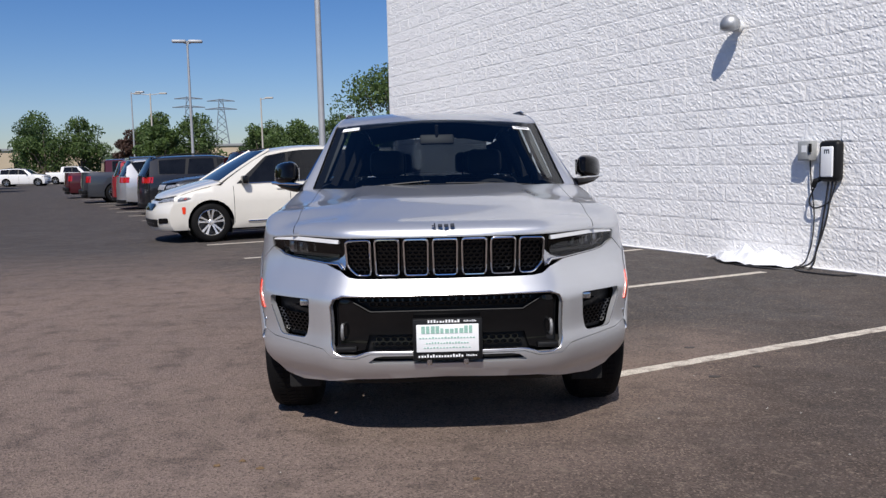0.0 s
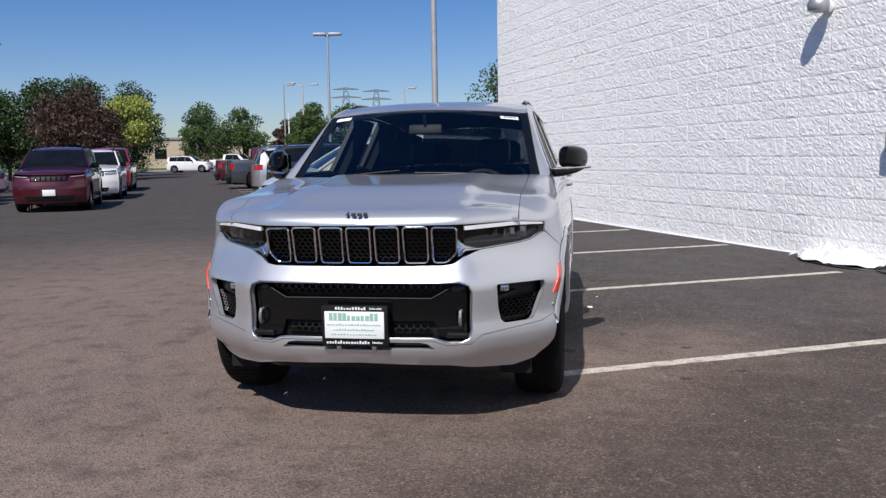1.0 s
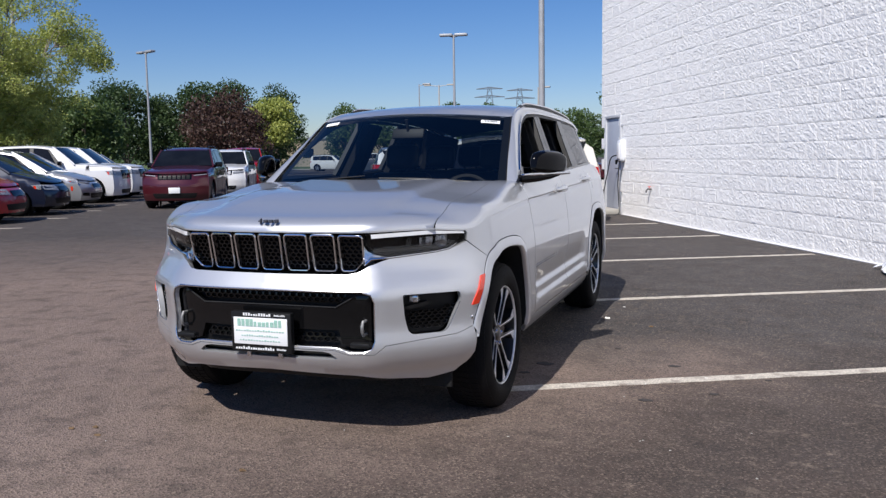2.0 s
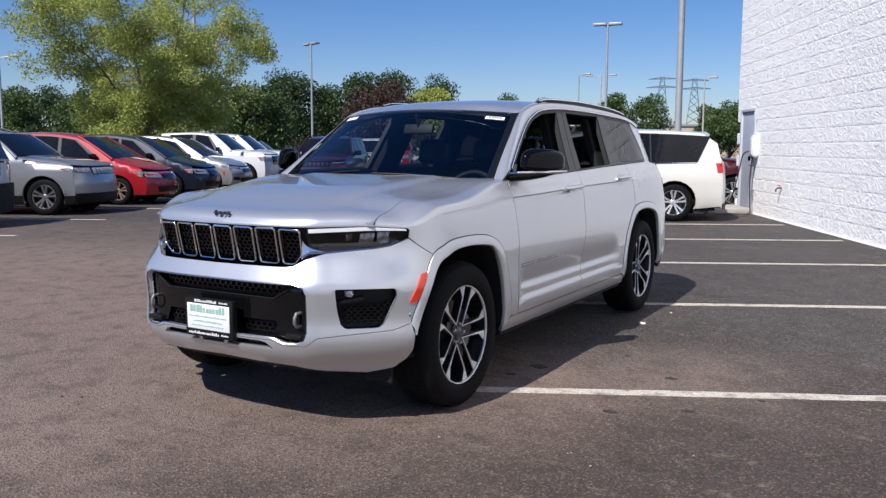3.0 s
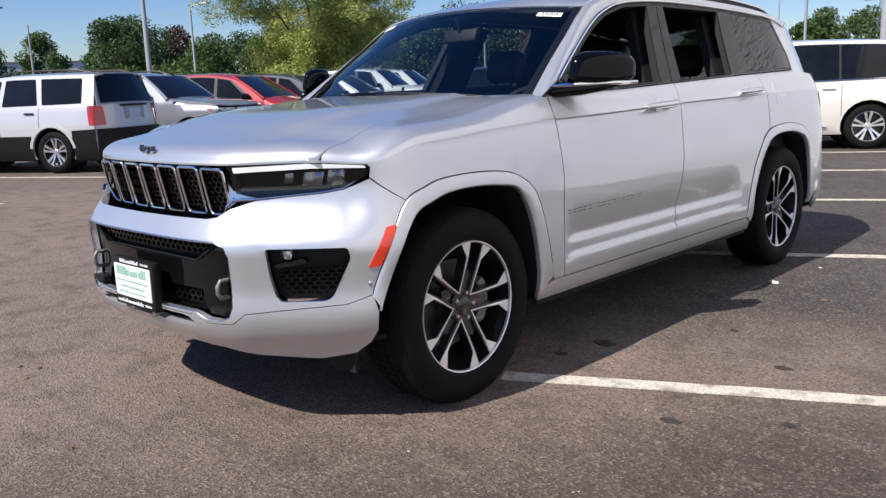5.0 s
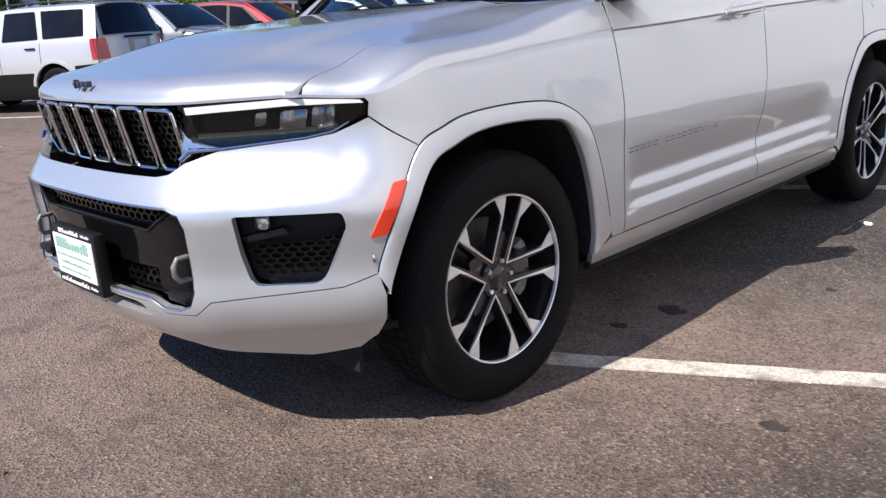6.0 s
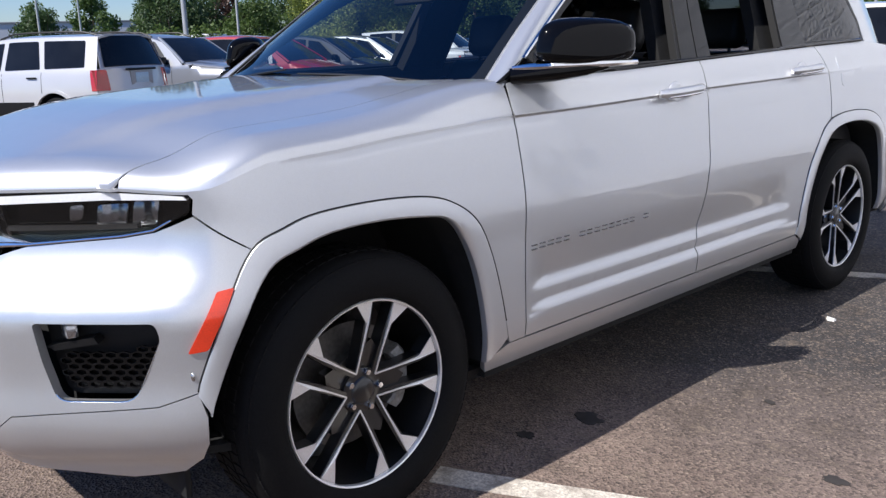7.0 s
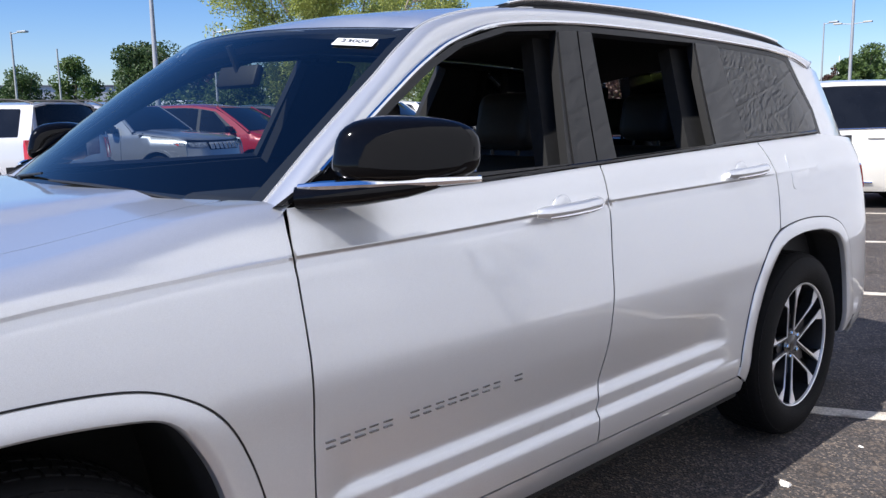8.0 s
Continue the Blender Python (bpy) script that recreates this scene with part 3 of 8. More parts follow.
hose("charging_cable", "black charging cable looping down the block wall", [(-0.09, 2.49, 0.98), (-0.10, 2.56, 0.80), (-0.10, 2.48, 0.72), (-0.09, 2.30, 0.80), (-0.08, 2.22, 1.03)], 0.010, ctr, "cables")
hose("supply_cable", "thin dark supply cable hanging on the block wall", [(-0.05, 2.60, 1.28), (-0.06, 2.57, 1.0), (-0.06, 2.52, 0.6), (-0.08, 2.56, 0.2), (-0.14, 2.68, 0.012), (-0.30, 3.05, 0.012), (-0.34, 3.55, 0.012)], 0.008, ctr, "cables")
hose("charging_cable", "black charging cable looping down the block wall", [(-0.08, 2.27, 1.03), (-0.09, 2.33, 0.6), (-0.10, 2.44, 0.25), (-0.16, 2.50, 0.013), (-0.48, 2.75, 0.012), (-0.5, 3.3, 0.012)], 0.011, ctr, "cables")

charger(lot_pose(WALL_U, 13.16, 1.42), "white car charger beside the service door", False)
hose("charging_cable", "black charging cable hanging from the white charger", [(-0.1, 13.2, 1.2), (-0.12, 13.22, 0.7), (-0.12, 13.15, 0.25), (-0.16, 13.1, 0.02), (-0.5, 13.2, 0.012), (-0.8, 13.0, 0.012)], 0.013, ctr, "cables")
hose("charging_cable", "black charging cable sagging to the concrete pad", [(-0.1, 13.3, 1.32), (-0.22, 13.42, 1.25), (-0.28, 13.48, 0.9), (-0.36, 13.6, 0.4), (-0.5, 13.75, 0.125), (-0.75, 13.5, 0.125), (-1.0, 13.3, 0.014), (-1.2, 12.9, 0.014)], 0.013, ctr, "cables")
tap = thing("garden_tap", "small dark outdoor tap on the block wall", "tap", lot_pose(WALL_U, 11.5, 0.63))
bm = bmesh.new()
tube(bm, [(0.0, 0, 0), (-0.09, 0, 0), (-0.12, 0, -0.03), (-0.12, 0, -0.07)], 0.016, 8)
part("spout", bm, M_STEEL, tap)
bm = bmesh.new()
tube(bm, [(-0.06, 0, 0), (-0.06, 0, 0.05)], 0.008, 6)
tube(bm, [(-0.06 + 0.03 * math.cos(a), 0.03 * math.sin(a), 0.05) for a in np.linspace(0, 6.28, 12, endpoint=False)], 0.006, 6, True)
part("tap_handle", bm, M_AMBER, tap)

bm = bmesh.new()
rows = []
for i in range(25):
    row = []
    for j in range(9):
        a, b = i / 24, j / 8
        u = WALL_U - 0.06 - 0.55 * b * (0.6 + 0.4 * math.sin(math.pi * a)) * (0.8 + 0.3 * noise.noise(Vector((a * 4, 1, 3))))
        v = 2.62 + 1.35 * a
        fold = abs(noise.noise(Vector((a * 7, b * 3, 2.5)))) + 0.5 * abs(noise.noise(Vector((a * 17, b * 7, 9))))
        z = 0.012 + 0.22 * math.sin(math.pi * min(1, max(0, b * 0.9 + 0.05))) ** 0.7 * math.sin(math.pi * (0.04 + 0.92 * a)) ** 0.6 * (0.25 + fold)
        row.append(bm.verts.new((u + 0.05 * fold * b, v, z)))
    rows.append(row)
for r0, r1 in zip(rows, rows[1:]):
    for j in range(8):
        bm.faces.new((r0[j], r0[j + 1], r1[j + 1], r1[j]))
film = part("plastic_film", bm, M_FOIL)
film.data.shade_flat()
film.matrix_world = lot_pose(0, 0)
sm = film.modifiers.new("thick", "SOLIDIFY")
sm.thickness = 0.003
tagged(film, "crumpled clear plastic film lying at the wall's foot", "plastic film")

# ---- the silver SUV: plan outline, section tables and panels ----
OUTLINE = spline([(0, -0.875, 0), (0.25, -0.868, 0), (0.45, -0.842, 0), (0.56, -0.80, 0), (0.66, -0.72, 0), (0.76, -0.635, 0), (0.86, -0.54, 0),
                  (0.925, -0.455, 0), (0.957, -0.36, 0), (0.968, -0.2, 0), (0.972, 0, 0), (0.975, 0.5, 0), (0.978, 1.5, 0), (0.978, 2.6, 0),
                  (0.972, 3.1, 0), (0.962, 3.5, 0), (0.94, 3.75, 0), (0.88, 3.95, 0), (0.78, 4.08, 0), (0.6, 4.17, 0), (0.3, 4.22, 0), (0, 4.23, 0)], 12)
RUN = [0.0]
for a, b in zip(OUTLINE, OUTLINE[1:]):
    RUN.append(RUN[-1] + (b - a).length)
RUN_X, RUN_Y = [p.x for p in OUTLINE], [p.y for p in OUTLINE]


def run_at(x, y):
    return min(zip(RUN, OUTLINE), key=lambda q: (q[1].x - x) ** 2 + (q[1].y - y) ** 2)[0]


P0 = run_at(0.972, 0.0)
P_END = RUN[-1]
P_CORNER, P_SIDE, P_REAR = run_at(0.86, -0.54), run_at(0.967, -0.22), run_at(0.94, 3.75)
front_inset = table([(0.20, 0.17), (0.28, 0.09), (0.33, 0.068), (0.37, 0.032), (0.41, 0.009), (0.46, 0.0), (0.56, 0.008), (0.66, 0.002), (0.70, 0.0), (0.728, 0.006), (0.755, 0.020), (0.785, 0.040),
                     (0.815, 0.060), (0.845, 0.075), (0.88, 0.086), (0.92, 0.091), (1.0, 0.088), (1.06, 0.10), (1.3, 0.2)])
side_inset = table([(0.20, 0.10), (0.29, 0.055), (0.33, 0.034), (0.37, 0.016), (0.40, 0.007), (0.42, 0.004), (0.465, 0.001), (0.476, 0.003), (0.494, 0.016), (0.502, 0.018), (0.532, 0.014), (0.542, 0.016), (0.562, 0.027), (0.572, 0.029), (0.60, 0.025), (0.66, 0.013), (0.72, 0.006), (0.80, 0.004),
                    (0.92, 0.016), (1.04, 0.035), (1.10, 0.046), (1.2, 0.064)])
over_crease = table([(0.0, 0.0), (0.015, 0.010), (0.065, 0.034), (0.115, 0.068), (0.215, 0.144)])
# the shoulder crease that runs from the wings over the doors
CREASE = [(-0.235, 1.042), (-0.03, 1.054), (0.15, 1.068), (0.55, 1.084), (0.9, 1.088), (1.35, 1.098), (1.69, 1.107), (2.43, 1.116), (4.2, 1.135)]
crease = table(CREASE)
LOWER_LINES = (0.466, 0.476, 0.485, 0.494, 0.503, 0.532, 0.542, 0.552, 0.562, 0.572, 0.585)
rear_inset = table([(0.20, 0.12), (0.35, 0.02), (0.6, 0.0), (0.75, 0.02), (1.0, 0.05), (1.2, 0.10), (1.3, 0.15)])


def smooth01(t):
    t = max(0.0, min(1.0, t))
    return t * t * (3 - 2 * t)


def wrap(p, z, deep=0.0):
    """The lower body: p is the run along the plan outline from the middle of the nose (negative on the car's right side)."""
    s = max(0.0, min(P_END, abs(p)))
    x, y = np.interp(s, RUN, RUN_X), np.interp(s, RUN, RUN_Y)
    d = 0.02
    s0, s1 = max(0.0, s - d), min(P_END, s + d)
    tx, ty = np.interp(s1, RUN, RUN_X) - np.interp(s0, RUN, RUN_X), np.interp(s1, RUN, RUN_Y) - np.interp(s0, RUN, RUN_Y)
    if s < d:
        tx, ty = 1.0, 0.0
    q = math.hypot(tx, ty)
    nx, ny = ty / q, -tx / q
    w = smooth01((s - P_CORNER) / (P_SIDE - P_CORNER))
    cz = crease(y)
    up = z - cz
    if up >= 0:
        flank = side_inset(cz) + over_crease(up)
    else:
        flank = side_inset(z)
        if up > -0.04:
            flank += 0.0060 * min(1.0, -up / 0.0025) * (1 - smooth01(-up / 0.04)) * smooth01((y + 0.28) / 0.3) * smooth01((3.0 - y) / 0.5)
        calm = max(smooth01((0.72 - y) / 0.12), smooth01((y - 2.22) / 0.2))
        if calm > 0 and 0.465 < z < 0.72:
            flank += calm * ((0.002 + 0.004 * (z - 0.465) / 0.255) - flank)
    i = (1 - w) * front_inset(z) + w * flank
    v = smooth01((s - P_REAR) / 0.3)
    i = (1 - v) * i + v * rear_inset(z) + deep
    sg = -1.0 if p < 0 else 1.0
    return Vector((sg * (x - nx * i), y - ny * i, z))


def sunk(deep):
    return lambda p, z: wrap(p, z, deep)


def p_near(x, y, z):
    return min(RUN, key=lambda s: (wrap(s, z) - Vector((x, y, z))).length)


def side(poly):
    """(y, z) on the flank to (p, z)."""
    return [(P0 + y, z) for y, z in poly]


def glass_x(y, z):
    x = 0.864 - 0.405 * (z - 1.2) - 0.02 * (z - 1.2) * (z - 1.65) * -4
    if y > 3.2:
        x -= 0.22 * (y - 3.2) ** 2
    return x


def house(y, z):
    return Vector((glass_x(y, z), y, z))


# the line along the top of the lower body: crease of the wings, top of the lamps, nose
CREST = [(0, 1.0), (0.5, 1.0), (P_CORNER - 0.12, 1.003), (P_CORNER + 0.13, 0.990), (P0 - 0.235, 1.042), (P0 - 0.03, 1.054), (P0 + 0.15, 1.068), (P0 + 0.55, 1.084), (P0 + 0.66, 1.086)]
crest = table(CREST)
EDGE = [wrap(p, crest(p)) for p in np.linspace(0, P0 + 0.66, 90)]
EDGE_XY = [(p.x, p.y) for p in EDGE]
EDGE_POLY = EDGE_XY + [(-x, y) for x, y in reversed(EDGE_XY[1:])]
crest_y = table([(-0.80, 1.0), (-0.56, 1.003), (-0.42, 0.990), (-0.235, 1.042), (-0.03, 1.054), (0.15, 1.068), (0.55, 1.084), (0.66, 1.086)])


shoulder = table([(0.0, 0.0), (0.010, 0.015), (0.034, 0.062), (0.066, 0.094), (0.10, 0.104), (0.16, 0.106)])


def bonnet(x, y):
    e = 9.0
    ax = abs(x)
    for (ux, uy), (vx, vy) in zip(EDGE_XY, EDGE_XY[1:]):
        dx, dy = vx - ux, vy - uy
        t = max(0.0, min(1.0, ((ax - ux) * dx + (y - uy) * dy) / (dx * dx + dy * dy)))
        e = min(e, (ax - ux - t * dx) ** 2 + (y - uy - t * dy) ** 2)
    e = math.sqrt(e)
    if e < 0.02 and y < 0.64 and not inside(EDGE_POLY, x, y):
        e = 0.0
    k = smooth01(e / 0.35)
    base = (1 - k) * crest_y(y) + k * (1.0 + 0.088 * (y + 0.8) / 1.42)
    r = min(e, 0.10) / 0.10
    w = smooth01((y - 0.05) / 0.5)
    rise = 0.048 * w
    z = base + (1 - w) * 0.058 * math.sqrt(max(0.0, 1 - (1 - r) ** 2)) + w * shoulder(min(e, 0.16)) + (0.055 - rise) * smooth01(e / 0.6)
    z += 0.016 * smooth01((0.53 - ax) / 0.08) * smooth01((y + 0.72) / 0.5)
    return Vector((x, y, z))


suv = thing("parked_suv", "silver metallic three-row SUV with black trim, parked with its windows down", "car")


def both(name, poly, surf, mat, **kw):
    """The same panel on both flanks of the SUV."""
    a = sheet(name, poly, surf, mat, suv, **kw)
    b = sheet(name, poly, mirrored(surf), mat, suv, flip=not kw.pop("flip", False), **kw)
    return a, b


def sym(half):
    """A closed outline from its half with p > 0, given from the middle outwards and back."""
    return half + [(-p, z) for p, z in reversed(half)]


FL_OUT = [(-0.48, 0.525), (-0.468, 0.57), (-0.4, 0.72), (-0.318, 0.848), (-0.235, 0.888), (-0.135, 0.91), (0.05, 0.914), (0.217, 0.9), (0.315, 0.868), (0.395, 0.81), (0.45, 0.715), (0.49, 0.58), (0.52, 0.425)]
FL_IN = [(-0.452, 0.47), (-0.435, 0.52), (-0.375, 0.65), (-0.285, 0.79), (-0.2, 0.83), (-0.1, 0.854), (0.05, 0.858), (0.205, 0.844), (0.29, 0.822), (0.345, 0.755), (0.385, 0.665), (0.415, 0.53), (0.428, 0.36)]
FL_OUT_R = [(2.470, 0.404), (2.490, 0.50), (2.525, 0.60), (2.570, 0.70), (2.635, 0.795), (2.705, 0.865), (2.79, 0.904), (2.90, 0.922), (3.05, 0.928), (3.20, 0.920), (3.308, 0.904), (3.406, 0.868), (3.486, 0.80), (3.541, 0.715), (3.581, 0.58), (3.611, 0.425)]
FL_IN_R = [(2.545, 0.36), (2.560, 0.48), (2.590, 0.575), (2.635, 0.66), (2.690, 0.745), (2.755, 0.812), (2.825, 0.848), (2.92, 0.866), (3.05, 0.872), (3.19, 0.864), (3.290, 0.845), (3.375, 0.815), (3.436, 0.755), (3.476, 0.665), (3.506, 0.53), (3.519, 0.36)]

# lamp outline, fog pocket and intakes, on the wrap
p_hin, p_hout = p_near(0.498, -0.735, 0.99), p_near(0.862, -0.40, 0.985)
p_hlo, p_hc = p_near(0.79, -0.477, 0.905), p_near(0.735, -0.567, 1.01)
p_hli = p_near(0.57, -0.69, 0.88)
LAMP = [(p_hin + 0.005, 0.990), (p_hc, 1.000), (p_hout - 0.028, 0.985), (p_hout - 0.008, 0.972), (p_hout - 0.016, 0.940), (p_hlo, 0.904), (p_hlo - 0.08, 0.893), (p_hli, 0.876), (p_hin + 0.02, 0.893), (p_hin - 0.005, 0.93)]
FOG = rounded([(p_near(0.654, -0.722, 0.706), 0.708), (p_near(0.864, -0.534, 0.703), 0.706), (p_near(0.872, -0.53, 0.67), 0.665), (p_near(0.815, -0.568, 0.518), 0.516), (p_near(0.668, -0.695, 0.52), 0.516), (p_near(0.65, -0.715, 0.6), 0.60)],
              [0.012, 0.015, 0.02, 0.035, 0.03, 0.02])
p_g = p_near(0.548, -0.81, 0.6)
LOW = sym([(0.0, 0.733), (p_g - 0.06, 0.731), (p_g - 0.012, 0.715), (p_g + 0.004, 0.68), (p_g + 0.004, 0.50), (p_g - 0.012, 0.462), (p_g - 0.05, 0.447), (p_g - 0.12, 0.447), (p_g - 0.17, 0.466), (p_g - 0.20, 0.470), (0.0, 0.470)])[:-1]
SLOT = sym([(0.0, 0.454), (0.30, 0.452), (0.335, 0.446), (0.372, 0.420), (0.36, 0.414), (0.0, 0.414)])[:-1]

# nose cover: the large painted front panel with its openings
p_arch = P0 - 0.473
seam = [(P0 - 0.318, 0.848), (p_near(0.872, -0.43, 0.93) + 0.02, 0.925)]
NOSE = sym([(0.0, 0.803), (0.42, 0.805), (0.47, 0.812), (p_hin - 0.01, 0.84), (p_hli - 0.03, 0.862), (p_hli, 0.869), (p_hlo - 0.08, 0.886), (p_hlo + 0.004, 0.897), (p_hout - 0.008, 0.932), seam[1], seam[0], (P0 - 0.40, 0.72),
            (p_arch, 0.56), (p_arch - 0.005, 0.533), (p_arch - 0.10, 0.505), (p_g + 0.22, 0.492), (p_g + 0.05, 0.478), (p_g - 0.0, 0.44), (p_g - 0.12, 0.437), (p_g - 0.19, 0.461), (0.0, 0.461)])[:-1]
sheet("front_bumper", NOSE, wrap, M_SILVER, suv, holes=[FOG, [(-p, z) for p, z in FOG], LOW], step=0.03, thick=0.03,
      loops=[[(p, z) for p in np.linspace(-P0, P0, 110)] for z in (0.745, 0.757, 0.768, 0.78, 0.792, 0.803, 0.815, 0.83)])
LOWER = sym([(0.0, 0.458), (p_g - 0.19, 0.458), (p_g - 0.12, 0.434), (p_g, 0.437), (p_g + 0.05, 0.475), (p_g + 0.22, 0.489), (p_arch - 0.10, 0.502), (p_arch - 0.005, 0.530), (P0 - 0.462, 0.47), (P0 - 0.466, 0.40), (P0 - 0.49, 0.345), (P0 - 0.55, 0.302), (p_arch - 0.22, 0.282), (p_g + 0.1, 0.300), (0.45, 0.325), (0.0, 0.338)])[:-1]
sheet("lower_valance", LOWER, wrap, M_SILVER, suv, holes=[SLOT], step=0.03, thick=0.03)
AIR_DAM = sym([(0.0, 0.37), (p_g + 0.1, 0.36), (P0 - 0.80, 0.35), (P0 - 0.80, 0.27), (p_g + 0.15, 0.262), (0.5, 0.275), (0.0, 0.285)])[:-1]
sheet("air_dam", AIR_DAM, sunk(0.09), M_BLACK_SOFT, suv, step=0.05, thick=0.03, label="black plastic air dam under the bumper")

# black linings behind the openings
sheet("intake_lining", [(p * 1.03, 0.6 + (z - 0.6) * 1.08) for p, z in LOW], sunk(0.075), M_BLACK_SOFT, suv, step=0.08, thick=0.02)
sheet("slot_lining", [(p * 1.02, 0.434 + (z - 0.434) * 1.4) for p, z in SLOT], sunk(0.06), M_VOID, suv, step=0.08, thick=0.0)


def rim_bar(name, poly, surf, r, mat, closed=True, label="", parent=None, n=6):
    bm = bmesh.new()
    tube(bm, [surf(a, b) for a, b in finer(poly, 0.03)] if closed else [surf(a, b) for a, b in poly], r, n, closed)
    return part(name, bm, mat, parent or suv, label)


rim_bar("intake_trim", LOW, sunk(0.004), 0.0045, M_SATIN, label="satin chrome surround of the lower intake")


def hexes(name, poly, surf, cell, parent, stretch=1.0, mat=M_BLACK_SOFT, deep=0.012, wall=0.74):
    """A honeycomb grille inside poly."""
    co, fs = [], []
    lo = [min(p[i] for p in poly) for i in (0, 1)]
    hi = [max(p[i] for p in poly) for i in (0, 1)]
    w, h = cell * stretch, cell * 0.866
    for j in range(int((hi[1] - lo[1]) / h) + 2):
        for i in range(int((hi[0] - lo[0]) / w) + 2):
            cx, cy = lo[0] + (i + 0.5 * (j % 2)) * w, lo[1] + j * h
            if not inside(poly, cx, cy) or near_edge(poly, cx, cy) < cell * 0.2:
                continue
            s = len(co)
            for k, d in ((1.0, 0.0), (wall, 0.0), (wall * 0.9, deep)):
                for q in range(6):
                    g = math.radians(60 * q + 30)
                    co.append(surf(cx + k * 0.577 * w * math.cos(g), cy + k * 0.577 * cell * math.sin(g), d))
            for q in range(6):
                r = (q + 1) % 6
                fs.append((s + q, s + r, s + 6 + r, s + 6 + q))
                fs.append((s + 6 + q, s + 6 + r, s + 12 + r, s + 12 + q))
    me = bpy.data.meshes.new(name)
    me.from_pydata(co, [], fs)
    me.materials.append(mat)
    ob = new(name, me)
    ob.parent = parent
    return ob


low_deep = lambda p, z, d=0.0: wrap(p, z, 0.055 + d)
hexes("upper_mesh", [(-0.36, 0.665), (0.36, 0.665), (0.44, 0.722), (-0.44, 0.722)], low_deep, 0.024, suv, 1.5, M_BLACK)
hexes("lower_mesh", [(-0.36, 0.478), (0.36, 0.478), (0.36, 0.535), (-0.36, 0.535)], low_deep, 0.024, suv, 1.5, M_BLACK)
# the smooth cross bar with its wing-shaped ends round the tow hooks
BAR = sym([(0.0, 0.650), (0.36, 0.650), (0.43, 0.690), (0.47, 0.712), (p_g - 0.03, 0.712), (p_g - 0.01, 0.69), (p_g - 0.012, 0.50), (p_g - 0.03, 0.475), (p_g - 0.10, 0.462), (p_g - 0.16, 0.476), (0.37, 0.545), (0.0, 0.545)])[:-1]
sheet("cross_bar", BAR, sunk(0.040), M_BLACK, suv, step=0.05, thick=0.02, label="gloss black cross bar")
rim_bar("bar_edge", [(p, z) for p, z in [(-p_g + 0.03, 0.713), (-0.47, 0.713), (-0.43, 0.691), (-0.36, 0.653), (0.36, 0.653), (0.43, 0.691), (0.47, 0.713), (p_g - 0.03, 0.713)]], sunk(0.036), 0.004, M_BLACK_SOFT, closed=False)
for s in (1, -1):
    bm = bmesh.new()
    c = wrap(s * (p_g - 0.052), 0.56, 0.015)
    tube(bm, [c + Vector((0, 0.05, 0.030)), c + Vector((0, -0.004, 0.030)), c + Vector((0, -0.016, 0.012)), c + Vector((0, -0.016, -0.014)), c + Vector((0, -0.004, -0.032)), c + Vector((0, 0.05, -0.034))], 0.008, 10)
    part("tow_hook", bm, M_CAST, suv, "grey cast tow hook")
    bm = bmesh.new()
    c2 = wrap(s * (p_g - 0.07), 0.478, 0.02)
    block(bm, c2.x - 0.05, c2.x + 0.05, c2.y - 0.01, c2.y + 0.04, 0.466, 0.492, 0.008)
    part("hook_plate", bm, M_BLACK_SOFT, suv)

# number plate and its frame
plate = part("plate_holder", (lambda b: (block(b, -0.160, 0.160, -0.897, -0.860, 0.436, 0.628, 0.006), b)[1])(bmesh.new()), M_BLACK_SOFT, suv, "black dealer plate frame with white bars of lettering")
part("plate_card", (lambda b: (block(b, -0.143, 0.143, -0.901, -0.895, 0.474, 0.602, 0.003), b)[1])(bmesh.new()), M_PAPER, plate, "white dealer card")
bm = bmesh.new()
bars(bm, -0.09, 0.06, 0.6165, 0.013, -0.8985, 11, 3, 0.75)
bars(bm, 0.075, 0.135, 0.6165, 0.008, -0.8985, 8, 13, 0.75)
bars(bm, -0.135, 0.075, 0.456, 0.014, -0.8985, 16, 4, 0.75)
bars(bm, 0.085, 0.135, 0.456, 0.008, -0.8985, 7, 14, 0.75)
tagged(part("frame_lettering", bm, M_PAPER, plate, smooth=False), kind="stuff")
bm = bmesh.new()
bars(bm, -0.12, 0.12, 0.578, 0.034, -0.902, 11, 5, 0.85)
tagged(part("green_lettering", bm, M_GREEN_INK, plate, smooth=False), kind="stuff")
bm = bmesh.new()
bars(bm, -0.13, 0.13, 0.541, 0.008, -0.902, 18, 6, 0.7)
bars(bm, -0.10, 0.10, 0.517, 0.008, -0.902, 15, 7, 0.7)
bars(bm, -0.11, 0.11, 0.495, 0.006, -0.902, 15, 8, 0.7)
tagged(part("small_lettering", bm, M_GREEN_INK, plate, smooth=False), kind="stuff")
for s in (-1, 1):
    boxed("plate_bracket", (s * 0.085 - 0.012, s * 0.085 + 0.012, -0.87, -0.80, 0.405, 0.45), M_SATIN, suv, 0.003)


# seven-slot grille
def grille(x, z, d=0.0):
    return Vector((x, -0.790 + 0.17 * x * x + (0.985 - z) * 0.20 + d, z))


